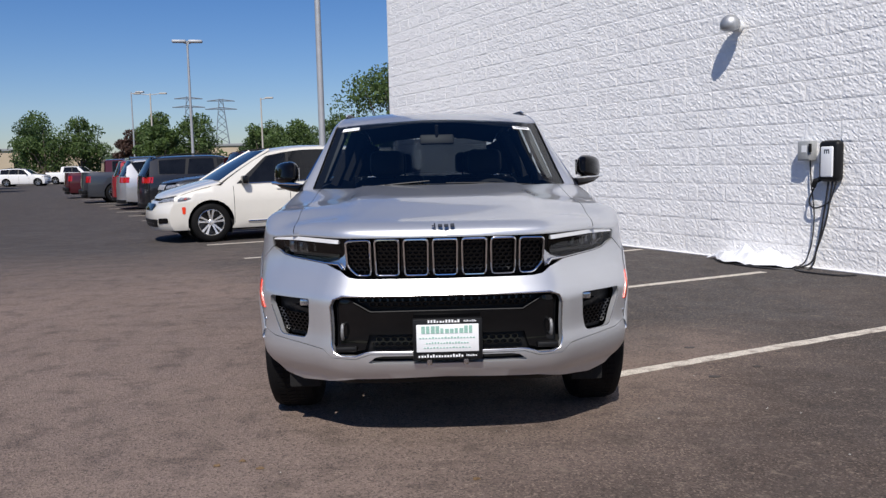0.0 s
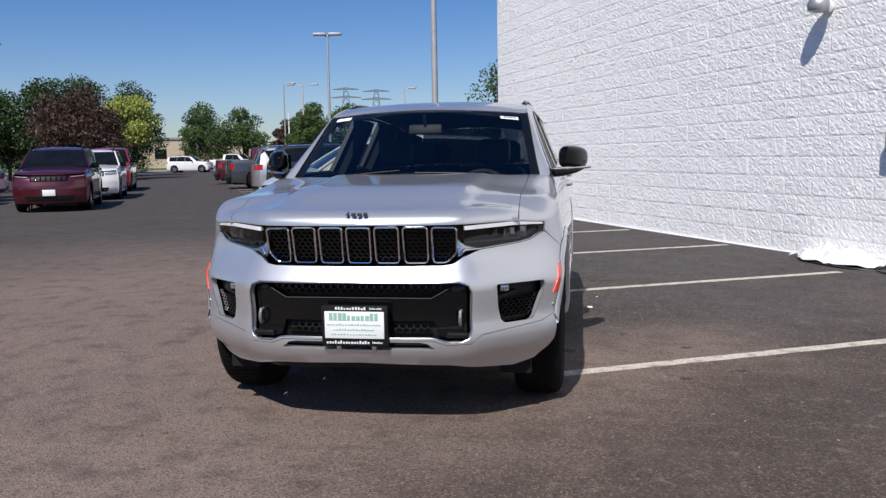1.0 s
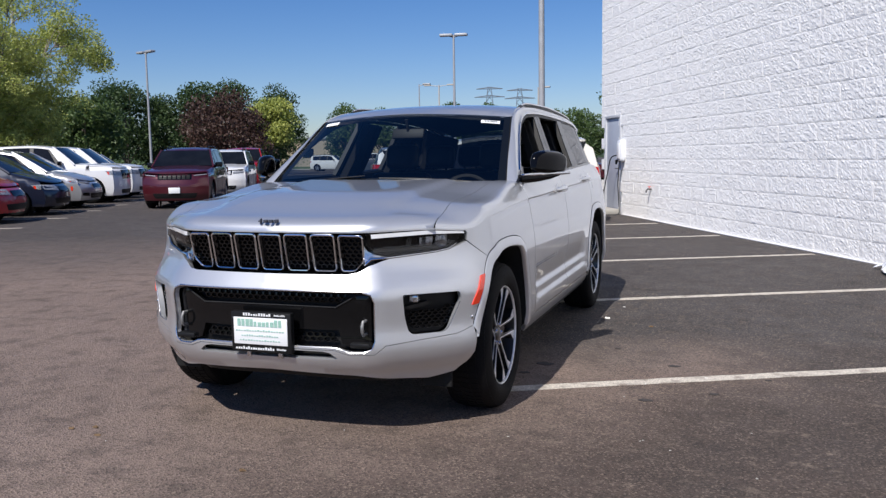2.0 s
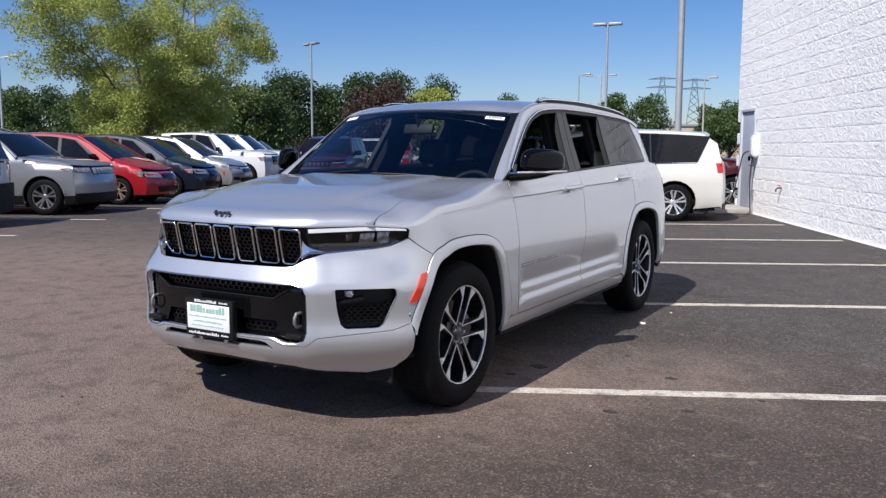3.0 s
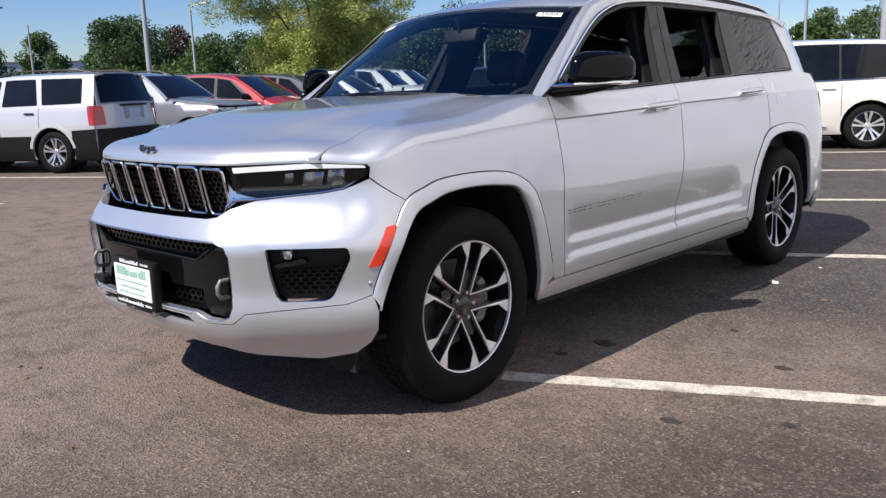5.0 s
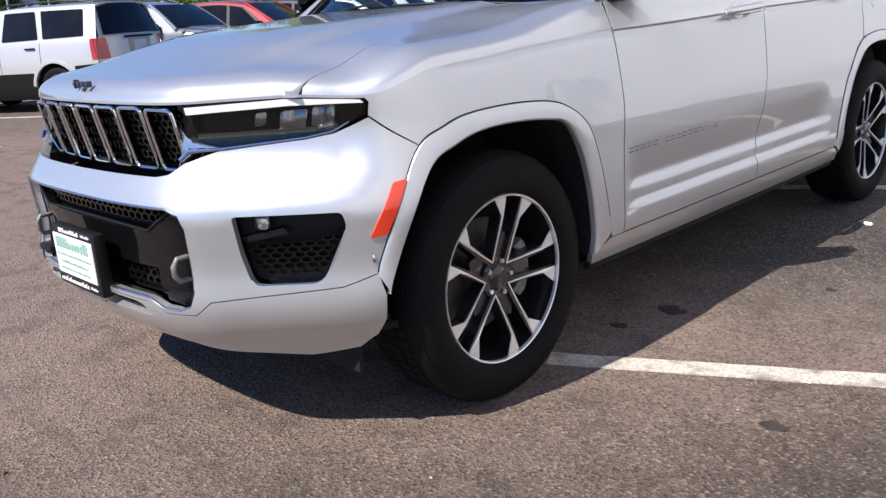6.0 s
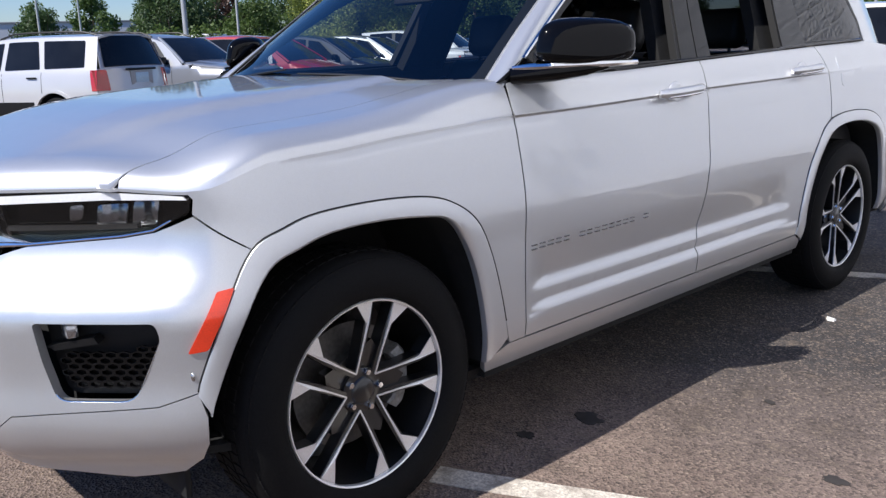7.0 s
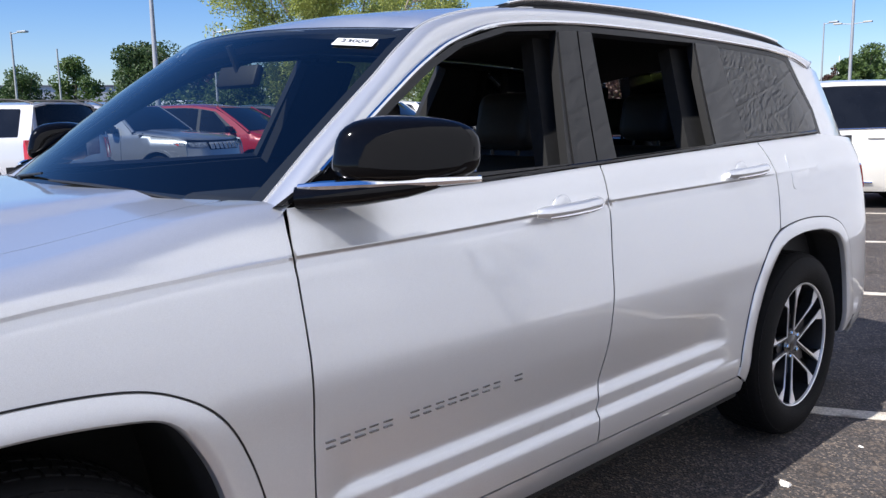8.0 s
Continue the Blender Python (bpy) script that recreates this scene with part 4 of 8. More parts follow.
sheet("grille_panel", [(-0.50, 0.80), (0.50, 0.80), (0.50, 1.002), (-0.50, 1.002)], lambda x, z: grille(x, z, 0.030), M_BLACK, suv, step=0.08, thick=0.0, flip=False)
for k in range(7):
    c = -0.4098 + 0.1366 * k
    a, b = c - 0.0575, c + 0.0575
    if k == 0:
        poly = [(a, 0.979), (b, 0.982), (b, 0.812), (a + 0.05, 0.812), (a + 0.004, 0.86)]
    elif k == 6:
        poly = [(a, 0.982), (b, 0.979), (b - 0.004, 0.86), (b - 0.05, 0.812), (a, 0.812)]
    else:
        poly = [(a, 0.984), (b, 0.984), (b - 0.003, 0.812), (a + 0.003, 0.812)]
    poly = rounded(poly, 0.018)
    bm = bmesh.new()
    tube(bm, [grille(x, z, -0.002) for x, z in finer(poly, 0.03)], 0.0052, 8, True)
    ring = part("grille_ring", bm, M_CHROME, suv, "chrome surround of a grille slot")
    hexes("honeycomb", poly, lambda x, z, d=0.0: grille(x, z, 0.016 + d), 0.021, ring, 1.35, M_BLACK, 0.012, 0.76)

# head lamps
for s in (1, -1):
    sf = (lambda q: (lambda p, z, d=0.0: wrap(p, z, d) * Vector((q, 1, 1))))(s)
    fl = s < 0
    lamp = sheet("head_lamp", [(p, z) for p, z in LAMP], lambda p, z: sf(p, z, 0.045), M_BLACK, suv, step=0.05, thick=0.02, label="slim black head lamp with a white light bar", flip=fl)
    sheet("lamp_brow", [(p_hin, 0.982), (p_hc, 0.988), (p_hout - 0.02, 0.974), (p_hout + 0.02, 1.0), (p_hc, 1.006), (p_hin, 1.002)], lambda p, z: sf(p, z, 0.006), M_BLACK_SOFT, lamp, step=0.04, thick=0.02, flip=fl)
    DRL = [(p_hin + 0.008, 0.985), (p_hc, 0.993), (p_hout - 0.03, 0.979), (p_hout - 0.02, 0.971), (p_hc, 0.975), (p_hin + 0.012, 0.966)]
    sheet("light_bar", DRL, lambda p, z: sf(p, z, -0.001), M_WHITE_LENS, lamp, step=0.03, thick=0.02, flip=fl)
    for i, (p1, z1, wide, tall) in enumerate(((p_hlo - 0.205, 0.940, 0.016, 0.018), (p_hlo - 0.118, 0.929, 0.040, 0.030), (p_hlo - 0.030, 0.936, 0.038, 0.030))):
        quad = [(p1 - wide * 0.7, z1 + tall), (p1 + wide * 1.15, z1 + tall * 1.05), (p1 + wide * 0.8, z1 - tall * 0.8), (p1 - wide, z1 - tall)]
        sheet("reflector", rounded(quad, 0.008), lambda p, z: sf(p, z, 0.026 + 5 * ((p - p1) ** 2 + (z - z1) ** 2) + 0.006 * math.sin(70 * (p - p1) + i)), M_LAMP_GREY, lamp, step=0.012, thick=0.012, flip=fl)
    sheet("lamp_shelf", [(p_hin + 0.03, 0.912), (p_hlo - 0.05, 0.914), (p_hlo - 0.05, 0.904), (p_hin + 0.03, 0.900)], lambda p, z: sf(p, z, 0.020), M_TRIM_GREY, lamp, step=0.03, thick=0.02, flip=fl)
    lens = sheet("lens_cover", LAMP, lambda p, z: sf(p, z, 0.002), M_CLEAR, lamp, step=0.04, thick=0.012, flip=fl)
    lens.visible_shadow = False
    bm = bmesh.new()
    tube(bm, [sf(p, z, -0.001) for p, z in [(p_hin - 0.03, 0.850), (p_hin + 0.005, 0.872), (p_hli, 0.874), (p_hlo - 0.08, 0.891), (p_hlo, 0.902), (p_hlo + 0.05, 0.925)]], [0.006, 0.008, 0.004, 0.003, 0.003, 0.002], 8)
    part("lamp_trim", bm, M_CHROME, suv)
    sheet("lamp_corner_trim", [(p_hin - 0.035, 0.842), (p_hin + 0.02, 0.868), (p_hli + 0.01, 0.874), (p_hin + 0.03, 0.892), (p_hin - 0.01, 0.905), (p_hin - 0.04, 0.93)], lambda p, z: sf(p, z, 0.012), M_SATIN, suv, step=0.03, thick=0.01, flip=fl)

    # fog pocket
    pocket = sheet("fog_pocket", [(p, z) for p, z in FOG], lambda p, z: sf(p, z, 0.055), M_BLACK_SOFT, suv, step=0.06, thick=0.0, label="black fog lamp pocket with honeycomb mesh", flip=fl)
    fp = [(p, z) for p, z in FOG]
    cx = sum(p for p, z in fp) / len(fp)
    hexes("fog_mesh", [(cx + (p - cx) * 0.92, z) for p, z in [(fp[0][0] + 0.02, 0.625), (fp[8][0] + 0.01, 0.640), (p_near(0.815, -0.568, 0.518), 0.53), (p_near(0.675, -0.695, 0.52), 0.53)]], lambda p, z, d=0.0: sf(p, z, 0.035 + d), 0.017, pocket, 1.9, M_BLACK)
    c = sf(p_near(0.695, -0.68, 0.683), 0.683, 0.030)
    bm = bmesh.new()
    block(bm, c.x - 0.022, c.x + 0.022, c.y - 0.008, c.y + 0.02, c.z - 0.017, c.z + 0.017, 0.006)
    part("fog_lamp", bm, M_LAMP_GREY, pocket)
    sheet("fog_fin", [(fp[0][0] + 0.012, 0.645), (fp[0][0] + 0.13, 0.668), (fp[0][0] + 0.14, 0.652), (fp[0][0] + 0.03, 0.634)], lambda p, z: sf(p, z, 0.022), M_BLACK_SOFT, pocket, step=0.03, thick=0.03, flip=fl)
    bm = bmesh.new()
    k = len(FOG)
    tube(bm, [sf(p, z, 0.003) for p, z in FOG[13:24]], 0.003, 6)
    part("fog_trim", bm, M_SATIN, pocket)

    # side marker and parking sensor
    sheet("side_marker", rounded([(P0 - 0.414, 0.766), (P0 - 0.372, 0.771), (P0 - 0.446, 0.634), (P0 - 0.492, 0.630)], 0.006), lambda p, z: sf(p, z, -0.005), M_AMBER, suv, step=0.03, thick=0.012, label="amber-red side marker", flip=fl)
    bm = bmesh.new()
    c = sf(p_near(0.912, -0.473, 0.572), 0.572, 0.0)
    bmesh.ops.create_uvsphere(bm, u_segments=14, v_segments=8, radius=0.011)
    bmesh.ops.scale(bm, vec=(0.5, 0.5, 1), verts=bm.verts)
    bmesh.ops.translate(bm, verts=bm.verts, vec=c)
    part("parking_sensor", bm, M_SATIN, suv)

# ---- wings, doors, sills ----
WING = [(P0 + y, z) for y, z in FL_OUT[::-1][:-3]]
WING = [(P0 + 0.597, 0.402), (P0 + 0.530, 0.402)] + WING + [(P0 - 0.318, 0.852), (seam[1][0] + 0.002, 0.930), (p_hout - 0.008, 0.938), (p_hout - 0.002, 0.972), (p_hout - 0.022, 0.990)]
WING += [(p, crest(p)) for p in np.linspace(p_hout + 0.04, P0 + 0.598, 24)] + [(P0 + 0.601, 1.0), (P0 + 0.606, 0.88), (P0 + 0.604, 0.75), (P0 + 0.599, 0.60)]
SHOULDER_LINES = [[(P0 + y, crease(y) + d) for y in np.linspace(-0.24, 3.2, 130)] for d in (0.012, 0.004, 0.0, -0.0027, -0.010, -0.022, -0.038)]
SILL_LINES = [[(P0 + y, z) for y in np.linspace(0.4, 2.7, 84)] for z in LOWER_LINES]
both("front_wing", WING, wrap, M_SILVER, step=0.035, thick=0.015, loops=SHOULDER_LINES[3:], tie=True)

edge_from = [(p.x, p.y) for p in EDGE]
i0 = min(range(len(EDGE)), key=lambda i: abs(EDGE[i].y + 0.568) + (EDGE[i].x < 0.5))
hood_half = [q for q in edge_from[:i0 + 1]]
HOOD = [(-x, y) for x, y in reversed(hood_half[1:])] + hood_half + [(0.742, -0.545), (0.738, -0.45), (0.732, -0.2), (0.732, 0.3), (0.730, 0.545), (0.715, 0.563), (0.55, 0.508), (0.4, 0.470), (0.2, 0.442), (0.0, 0.432), (-0.2, 0.442), (-0.4, 0.470), (-0.55, 0.508), (-0.715, 0.563), (-0.730, 0.545), (-0.732, 0.3), (-0.732, -0.2), (-0.738, -0.45), (-0.742, -0.545)]


def inner_loop(e):
    out = []
    for i in range(1, len(EDGE) - 1):
        a, b = EDGE[i - 1], EDGE[i + 1]
        t = (b - a).normalized()
        q = (EDGE[i].x - t.y * -0.0 - (t.y) * e, EDGE[i].y + t.x * e)
        out += [q, (-q[0], q[1])]
    return out


LOOPS = [inner_loop(e) for e in (0.004, 0.011, 0.022, 0.038, 0.058, 0.08, 0.105, 0.13)]
sheet("hood", HOOD, bonnet, M_SILVER, suv, step=0.04, thick=0.007, loops=LOOPS, drop=True)
TOPW = [(q[0], q[1]) for q in edge_from[i0:] if q[1] < 0.595] + [(0.926, 0.600), (0.905, 0.604), (0.884, 0.612), (0.868, 0.618), (0.855, 0.612), (0.80, 0.605), (0.7345, 0.572), (0.7345, 0.3), (0.7345, -0.2), (0.741, -0.45), (0.747, -0.548)]
both("wing_top", TOPW, bonnet, M_SILVER, step=0.035, thick=0.007, loops=LOOPS, drop=True)

DOOR_F = [(0.602, 0.404), (0.604, 0.60), (0.609, 0.75), (0.611, 0.88), (0.606, 1.00), (0.604, 1.085), (0.612, 1.13), (0.624, 1.180), (0.75, 1.184), (1.24, 1.196), (1.735, 1.209), (1.716, 1.135), (1.706, 1.105), (1.684, 0.96), (1.675, 0.84), (1.658, 0.72), (1.630, 0.58), (1.606, 0.50), (1.600, 0.404)]
both("front_door", side(DOOR_F), wrap, M_SILVER, step=0.035, thick=0.004, loops=SHOULDER_LINES + SILL_LINES, tie=True)
DOOR_R = [(1.606, 0.404), (1.612, 0.50), (1.636, 0.58), (1.664, 0.72), (1.681, 0.84), (1.690, 0.96), (1.712, 1.105), (1.722, 1.135), (1.742, 1.210), (2.4, 1.230), (2.79, 1.242), (2.815, 1.15), (2.81, 1.03), (2.79, 0.91), (2.700, 0.867), (2.630, 0.796), (2.566, 0.70), (2.521, 0.60), (2.486, 0.50), (2.466, 0.404)]
both("rear_door", side(DOOR_R), wrap, M_SILVER, step=0.035, thick=0.02, loops=SHOULDER_LINES + SILL_LINES, tie=True)
QUARTER = [(2.797, 1.242), (2.822, 1.15), (2.817, 1.03), (2.80, 0.912)] + [q for q in FL_OUT_R if q[0] > 2.80 and q[1] > 0.42] + [(3.66, 0.42), (3.75, 0.50), (4.05, 0.56), (4.05, 1.21), (3.40, 1.256)]
both("rear_quarter", side(QUARTER), wrap, M_SILVER, step=0.045, thick=0.015, loops=SHOULDER_LINES, tie=True)
SILL = [(0.45, 0.318), (0.43, 0.36), (0.525, 0.398), (1.6, 0.398), (2.47, 0.398), (2.54, 0.36), (2.56, 0.318)]
both("sill", side(SILL), wrap, M_SILVER, step=0.05, thick=0.02)
both("sill_skirt", side([(0.40, 0.325), (2.58, 0.325), (2.58, 0.280), (0.40, 0.280)]), sunk(0.030), M_BLACK_SOFT, step=0.08, thick=0.02)
REAR_B = [(P0 + 3.62, 0.40), (P0 + 3.74, 0.49), (P0 + 4.05, 0.55), (P_END, 0.58), (P_END, 0.26), (P0 + 3.9, 0.27), (P0 + 3.66, 0.33)]
both("rear_bumper", REAR_B, wrap, M_SILVER, step=0.06, thick=0.02)
TAILG = [(P0 + 4.06, 0.56), (P_END, 0.59), (P_END, 1.21), (P0 + 4.06, 1.21)]
both("tailgate", TAILG, wrap, M_SILVER, step=0.08, thick=0.02)
both("tail_lamp", [(P0 + 3.82, 1.10), (P0 + 4.35, 1.12), (P0 + 4.35, 1.00), (P0 + 3.90, 0.99)], sunk(-0.006), M_RED_LENS, step=0.05, thick=0.02, label="red and clear tail lamp")
both("fuel_flap", side(rounded([(2.955, 1.190), (3.135, 1.192), (3.130, 1.050), (2.950, 1.048)], 0.03)), sunk(-0.0018), M_SILVER, step=0.04, thick=0.004)

# flared wheel-arch mouldings
for s in (1, -1):
    for fo, fi in ((FL_OUT, FL_IN), (FL_OUT_R, FL_IN_R)):
        fo2, fi2 = [(q.x, q.y) for q in spline([(a, b, 0) for a, b in fo], 5)], [(q.x, q.y) for q in spline([(a, b, 0) for a, b in fi], 5)]
        bm = bmesh.new()
        rows = []
        for (ay, az), (by, bz) in zip(fo2, fi2):
            A, B = wrap(P0 + ay, az), wrap(P0 + by, bz)
            x0 = max(A.x, B.x)
            row = []
            for t, push, dx in ((0.02, 0.0, -0.030), (0.02, 0.0, -0.001), (0.06, 0.0, 0.004), (0.30, 0, 0.007), (0.65, 0, 0.009), (0.88, 0, 0.008), (0.97, 0, 0.003), (1.0, 0, -0.006), (1.008, 0, -0.016)):
                y, z = A.y + (B.y - A.y) * t, A.z + (B.z - A.z) * t
                xx = A.x * (1 - t) + max(B.x, A.x - 0.012) * t
                row.append(bm.verts.new((s * (xx + dx), y, z)))
            rows.append(row)
        for r0, r1 in zip(rows, rows[1:]):
            for j in range(len(r0) - 1):
                bm.faces.new((r0[j], r0[j + 1], r1[j + 1], r1[j]))
        flare = part("arch_flare", bm, M_SILVER, suv)
        bm = bmesh.new()
        seam_pts = [wrap(P0 + ay, az) for ay, az in fo2]
        tube(bm, [(s * (q.x + 0.0005), q.y, q.z) for q in seam_pts[2:-2]], 0.0020, 6)
        part("arch_seam", bm, M_SEAL, flare)
        # inner return of the arch, blackened in place of the shade there
        bm = bmesh.new()
        rows = []
        for (ay, az), (by, bz) in zip(fo2, fi2):
            A, B = wrap(P0 + ay, az), wrap(P0 + by, bz)
            rows.append([bm.verts.new((s * (max(B.x, A.x - 0.012) + dx), A.y + (B.y - A.y) * t, A.z + (B.z - A.z) * t)) for t, dx in ((1.004, -0.014), (1.0, -0.04), (0.98, -0.12))])
        for r0, r1 in zip(rows, rows[1:]):
            for j in range(2):
                bm.faces.new((r0[j], r0[j + 1], r1[j + 1], r1[j]))
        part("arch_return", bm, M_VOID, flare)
        # wheel-house lining, near-black so that its shade lies in the colour
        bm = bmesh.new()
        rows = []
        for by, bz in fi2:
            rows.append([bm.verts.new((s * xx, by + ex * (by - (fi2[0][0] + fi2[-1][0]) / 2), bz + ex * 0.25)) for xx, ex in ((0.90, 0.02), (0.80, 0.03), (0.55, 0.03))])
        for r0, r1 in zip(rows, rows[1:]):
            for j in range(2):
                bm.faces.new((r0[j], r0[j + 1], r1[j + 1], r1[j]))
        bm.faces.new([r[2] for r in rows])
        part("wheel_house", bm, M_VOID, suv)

# ---- upper body ----
C1 = [(0.572, 1.143), (0.80, 1.290), (1.02, 1.428), (1.16, 1.510), (1.295, 1.572), (1.50, 1.626), (1.83, 1.650), (2.24, 1.652), (2.78, 1.638), (3.20, 1.618), (3.45, 1.590), (3.64, 1.548)]
C2 = [(0.812, 0.552, 1.132), (0.762, 0.78, 1.308), (0.724, 0.985, 1.456), (0.700, 1.105, 1.545), (0.680, 1.23, 1.615), (0.655, 1.48, 1.668), (0.645, 1.83, 1.688), (0.643, 2.24, 1.690), (0.645, 2.78, 1.676), (0.648, 3.20, 1.650), (0.650, 3.50, 1.618), (0.650, 3.72, 1.580)]
K1 = spline([(glass_x(y, z), y, z) for y, z in C1], 8)
K2 = spline(C2, 8)
NK = len(K1) - 1


def curve_at(k, t):
    t = max(0.0, min(NK - 1e-6, t))
    i = int(t)
    return k[i].lerp(k[i + 1], t - i)


def pillar(t, b):
    p = curve_at(K1, t * 10).lerp(curve_at(K2, t * 10), b)
    return p + Vector((0.55, 0, 0.6)) * (0.020 * 4 * b * (1 - b))


both("roof_rail_panel", [(0.09, 0.0), (NK / 10, 0.0), (NK / 10, 1.0), (0.03, 1.0)], pillar, M_SILVER, step=0.16, thick=0.005, flip=True)
both("pillar_trim", [(0.0, 0.02), (NK / 10, 0.02), (NK / 10, 0.98), (0.0, 0.98)], lambda t, b: pillar(t, b) - Vector((0.030, -0.012, 0.018)), M_TRIM_GREY, step=0.3, thick=0.0, flip=True)
roof_mid = table([(0.98, 1.612), (1.10, 1.645), (1.3, 1.684), (1.6, 1.712), (2.0, 1.726), (2.6, 1.724), (3.2, 1.700), (3.7, 1.655), (4.0, 1.615)])
edge_x = table([(p.y, p.x) for p in (Vector(c) for c in C2)])
edge_z = table([(p.y, p.z) for p in (Vector(c) for c in C2)])


def roof(x, y):
    ye = max(y, 1.19)
    ex, ez = edge_x(ye), edge_z(max(y, 1.0)) if y > 1.19 else edge_z(1.19) + (y - 1.19) * 0.9
    k = min(1.0, abs(x) / ex)
    return Vector((x, y, ez + (roof_mid(y) - ez) * (1 - k ** 2.2)))


ROOF = [(x, 1.035 + 0.155 * (abs(x) / 0.68) ** 2) for x in np.linspace(-0.685, 0.685, 23)] + [(edge_x(y) + 0.001, y) for y in np.linspace(1.3, 3.72, 16)] + [(0.5, 3.95), (0, 4.0), (-0.5, 3.95)] + [(-edge_x(y) - 0.001, y) for y in np.linspace(3.72, 1.3, 16)]
sheet("roof", ROOF, roof, M_SILVER, suv, step=0.07, thick=0.02)


def screen(a, b):
    e = Vector(C2[0]).lerp(Vector((0.686, 1.19, 1.598)), b)
    m = Vector((0, 0.44, 1.197)).lerp(Vector((0, 1.03, 1.628)), b) + Vector((0, -0.025, 0.03)) * (4 * b * (1 - b)) * 0.5
    k = abs(a)
    return Vector((a * e.x, m.y + (e.y - m.y) * k ** 2, m.z + (e.z - m.z) * k ** 2))


glass = sheet("windscreen", [(-0.985, 0.0), (0.985, 0.0), (0.985, 0.99), (-0.985, 0.99)], screen, M_GLASS, suv, step=0.1, thick=0.004, label="clear windscreen with dark tint band")
glass.visible_shadow = False
for (a0, a1, b0, b1) in ((-0.985, 0.985, -0.02, 0.05), (-0.985, 0.985, 0.965, 1.0), (-1.0, -0.925, 0.0, 1.0), (0.925, 1.0, 0.0, 1.0)):
    sheet("screen_border", [(a0, b0), (a1, b0), (a1, b1), (a0, b1)], lambda a, b: screen(a, b) + Vector((0, 0.012, -0.008)), M_SEAL, suv, step=0.1, thick=0.0)
# sticker with a stock number, and a second one
stick = sheet("stock_sticker", [(0.735, 0.862), (0.900, 0.862), (0.900, 0.904), (0.735, 0.904)], lambda a, b: screen(a, b) + Vector((0, -0.004, 0.004)), M_PAPER, suv, step=0.1, thick=0.001, label="white windscreen sticker reading 23009")
txt = bpy.data.curves.new("digits", "FONT")
txt.body, txt.size, txt.align_x, txt.align_y, txt.extrude = "23009", 0.034, "CENTER", "CENTER", 0.0004
tob = bpy.data.objects.new("digits", txt)
scene.collection.objects.link(tob)
bpy.context.view_layer.update()
dme = bpy.data.meshes.new_from_object(tob.evaluated_get(bpy.context.evaluated_depsgraph_get()))
bpy.data.objects.remove(tob)
dme.materials.clear()
dme.materials.append(M_INK)
digits = new("digits", dme)
digits.parent = stick
o = screen(0.818, 0.883)
ax = (screen(0.86, 0.915) - screen(0.78, 0.915)).normalized()
up = (screen(0.822, 0.95) - screen(0.822, 0.88)).normalized()
nn = ax.cross(up).normalized()
mm = Matrix((ax, up, nn)).transposed().to_4x4()
mm.translation = o + nn * 0.0075
digits.matrix_basis = mm @ Matrix.Diagonal((1.05, 0.62, 1, 1))
sheet("paper_sticker", [(-0.915, 0.895), (-0.75, 0.895), (-0.75, 0.94), (-0.915, 0.94)], lambda a, b: screen(a, b) + Vector((0, -0.004, 0.004)), M_PAPER, suv, step=0.1, thick=0.001, label="white paper windscreen sticker")

# cowl and wipers
sheet("cowl", [(-0.76, 0.40), (0.76, 0.40), (0.80, 0.60), (0.4, 0.55), (0, 0.53), (-0.4, 0.55), (-0.80, 0.60)], lambda x, y: Vector((x, y, 1.125 + 0.03 * (1 - (x / 0.8) ** 2))), M_BLACK_SOFT, suv, step=0.1, thick=0.0)
for x0, b0, x1, b1 in ((-0.66, 0.030, -0.06, 0.060), (0.04, 0.030, 0.62, 0.056)):
    bm = bmesh.new()
    off = Vector((0, -0.016, 0.004))
    p0, p1 = screen(x0 / 0.8, b0) + off, screen(x1 / 0.8, b1) + off
    tube(bm, [p0.lerp(p1, t) + Vector((0, -0.004, 0.004)) * math.sin(math.pi * t) for t in np.linspace(0, 1, 9)], [0.003, 0.004, 0.005, 0.006, 0.006, 0.006, 0.005, 0.004, 0.003], 8)
    q = screen((x1 + 0.16) / 0.8 if x1 < 0.5 else 0.97, 0.0) + Vector((0, -0.05, 0.0))
    tube(bm, [p0.lerp(p1, 0.55) + Vector((0, -0.006, 0.006)), q + Vector((-0.12, 0, -0.004)), q + Vector((0, 0, -0.02))], [0.004, 0.006, 0.009], 8)
    part("wiper", bm, M_SEAL, suv)

# side window belt: black surrounds, pillars, glass and bright strip
WIN_F = [(0.715, 1.214), (0.83, 1.277), (1.03, 1.402), (1.18, 1.488), (1.32, 1.552), (1.52, 1.602), (1.750, 1.618), (1.605, 1.220)]
WIN_R = [(1.852, 1.226), (1.935, 1.620), (2.568, 1.616), (2.470, 1.245)]
QUART = [(2.735, 1.262), (2.752, 1.606), (3.20, 1.588), (3.33, 1.570), (3.445, 1.36), (3.43, 1.285), (3.40, 1.272)]
FRAME = [(0.600, 1.186), (0.80, 1.278), (1.02, 1.416), (1.16, 1.498), (1.295, 1.560), (1.50, 1.614), (1.83, 1.638), (2.24, 1.640), (2.78, 1.626), (3.20, 1.606), (3.37, 1.588), (3.475, 1.36), (3.455, 1.262), (3.38, 1.250), (2.63, 1.230), (1.77, 1.204), (1.24, 1.190)]
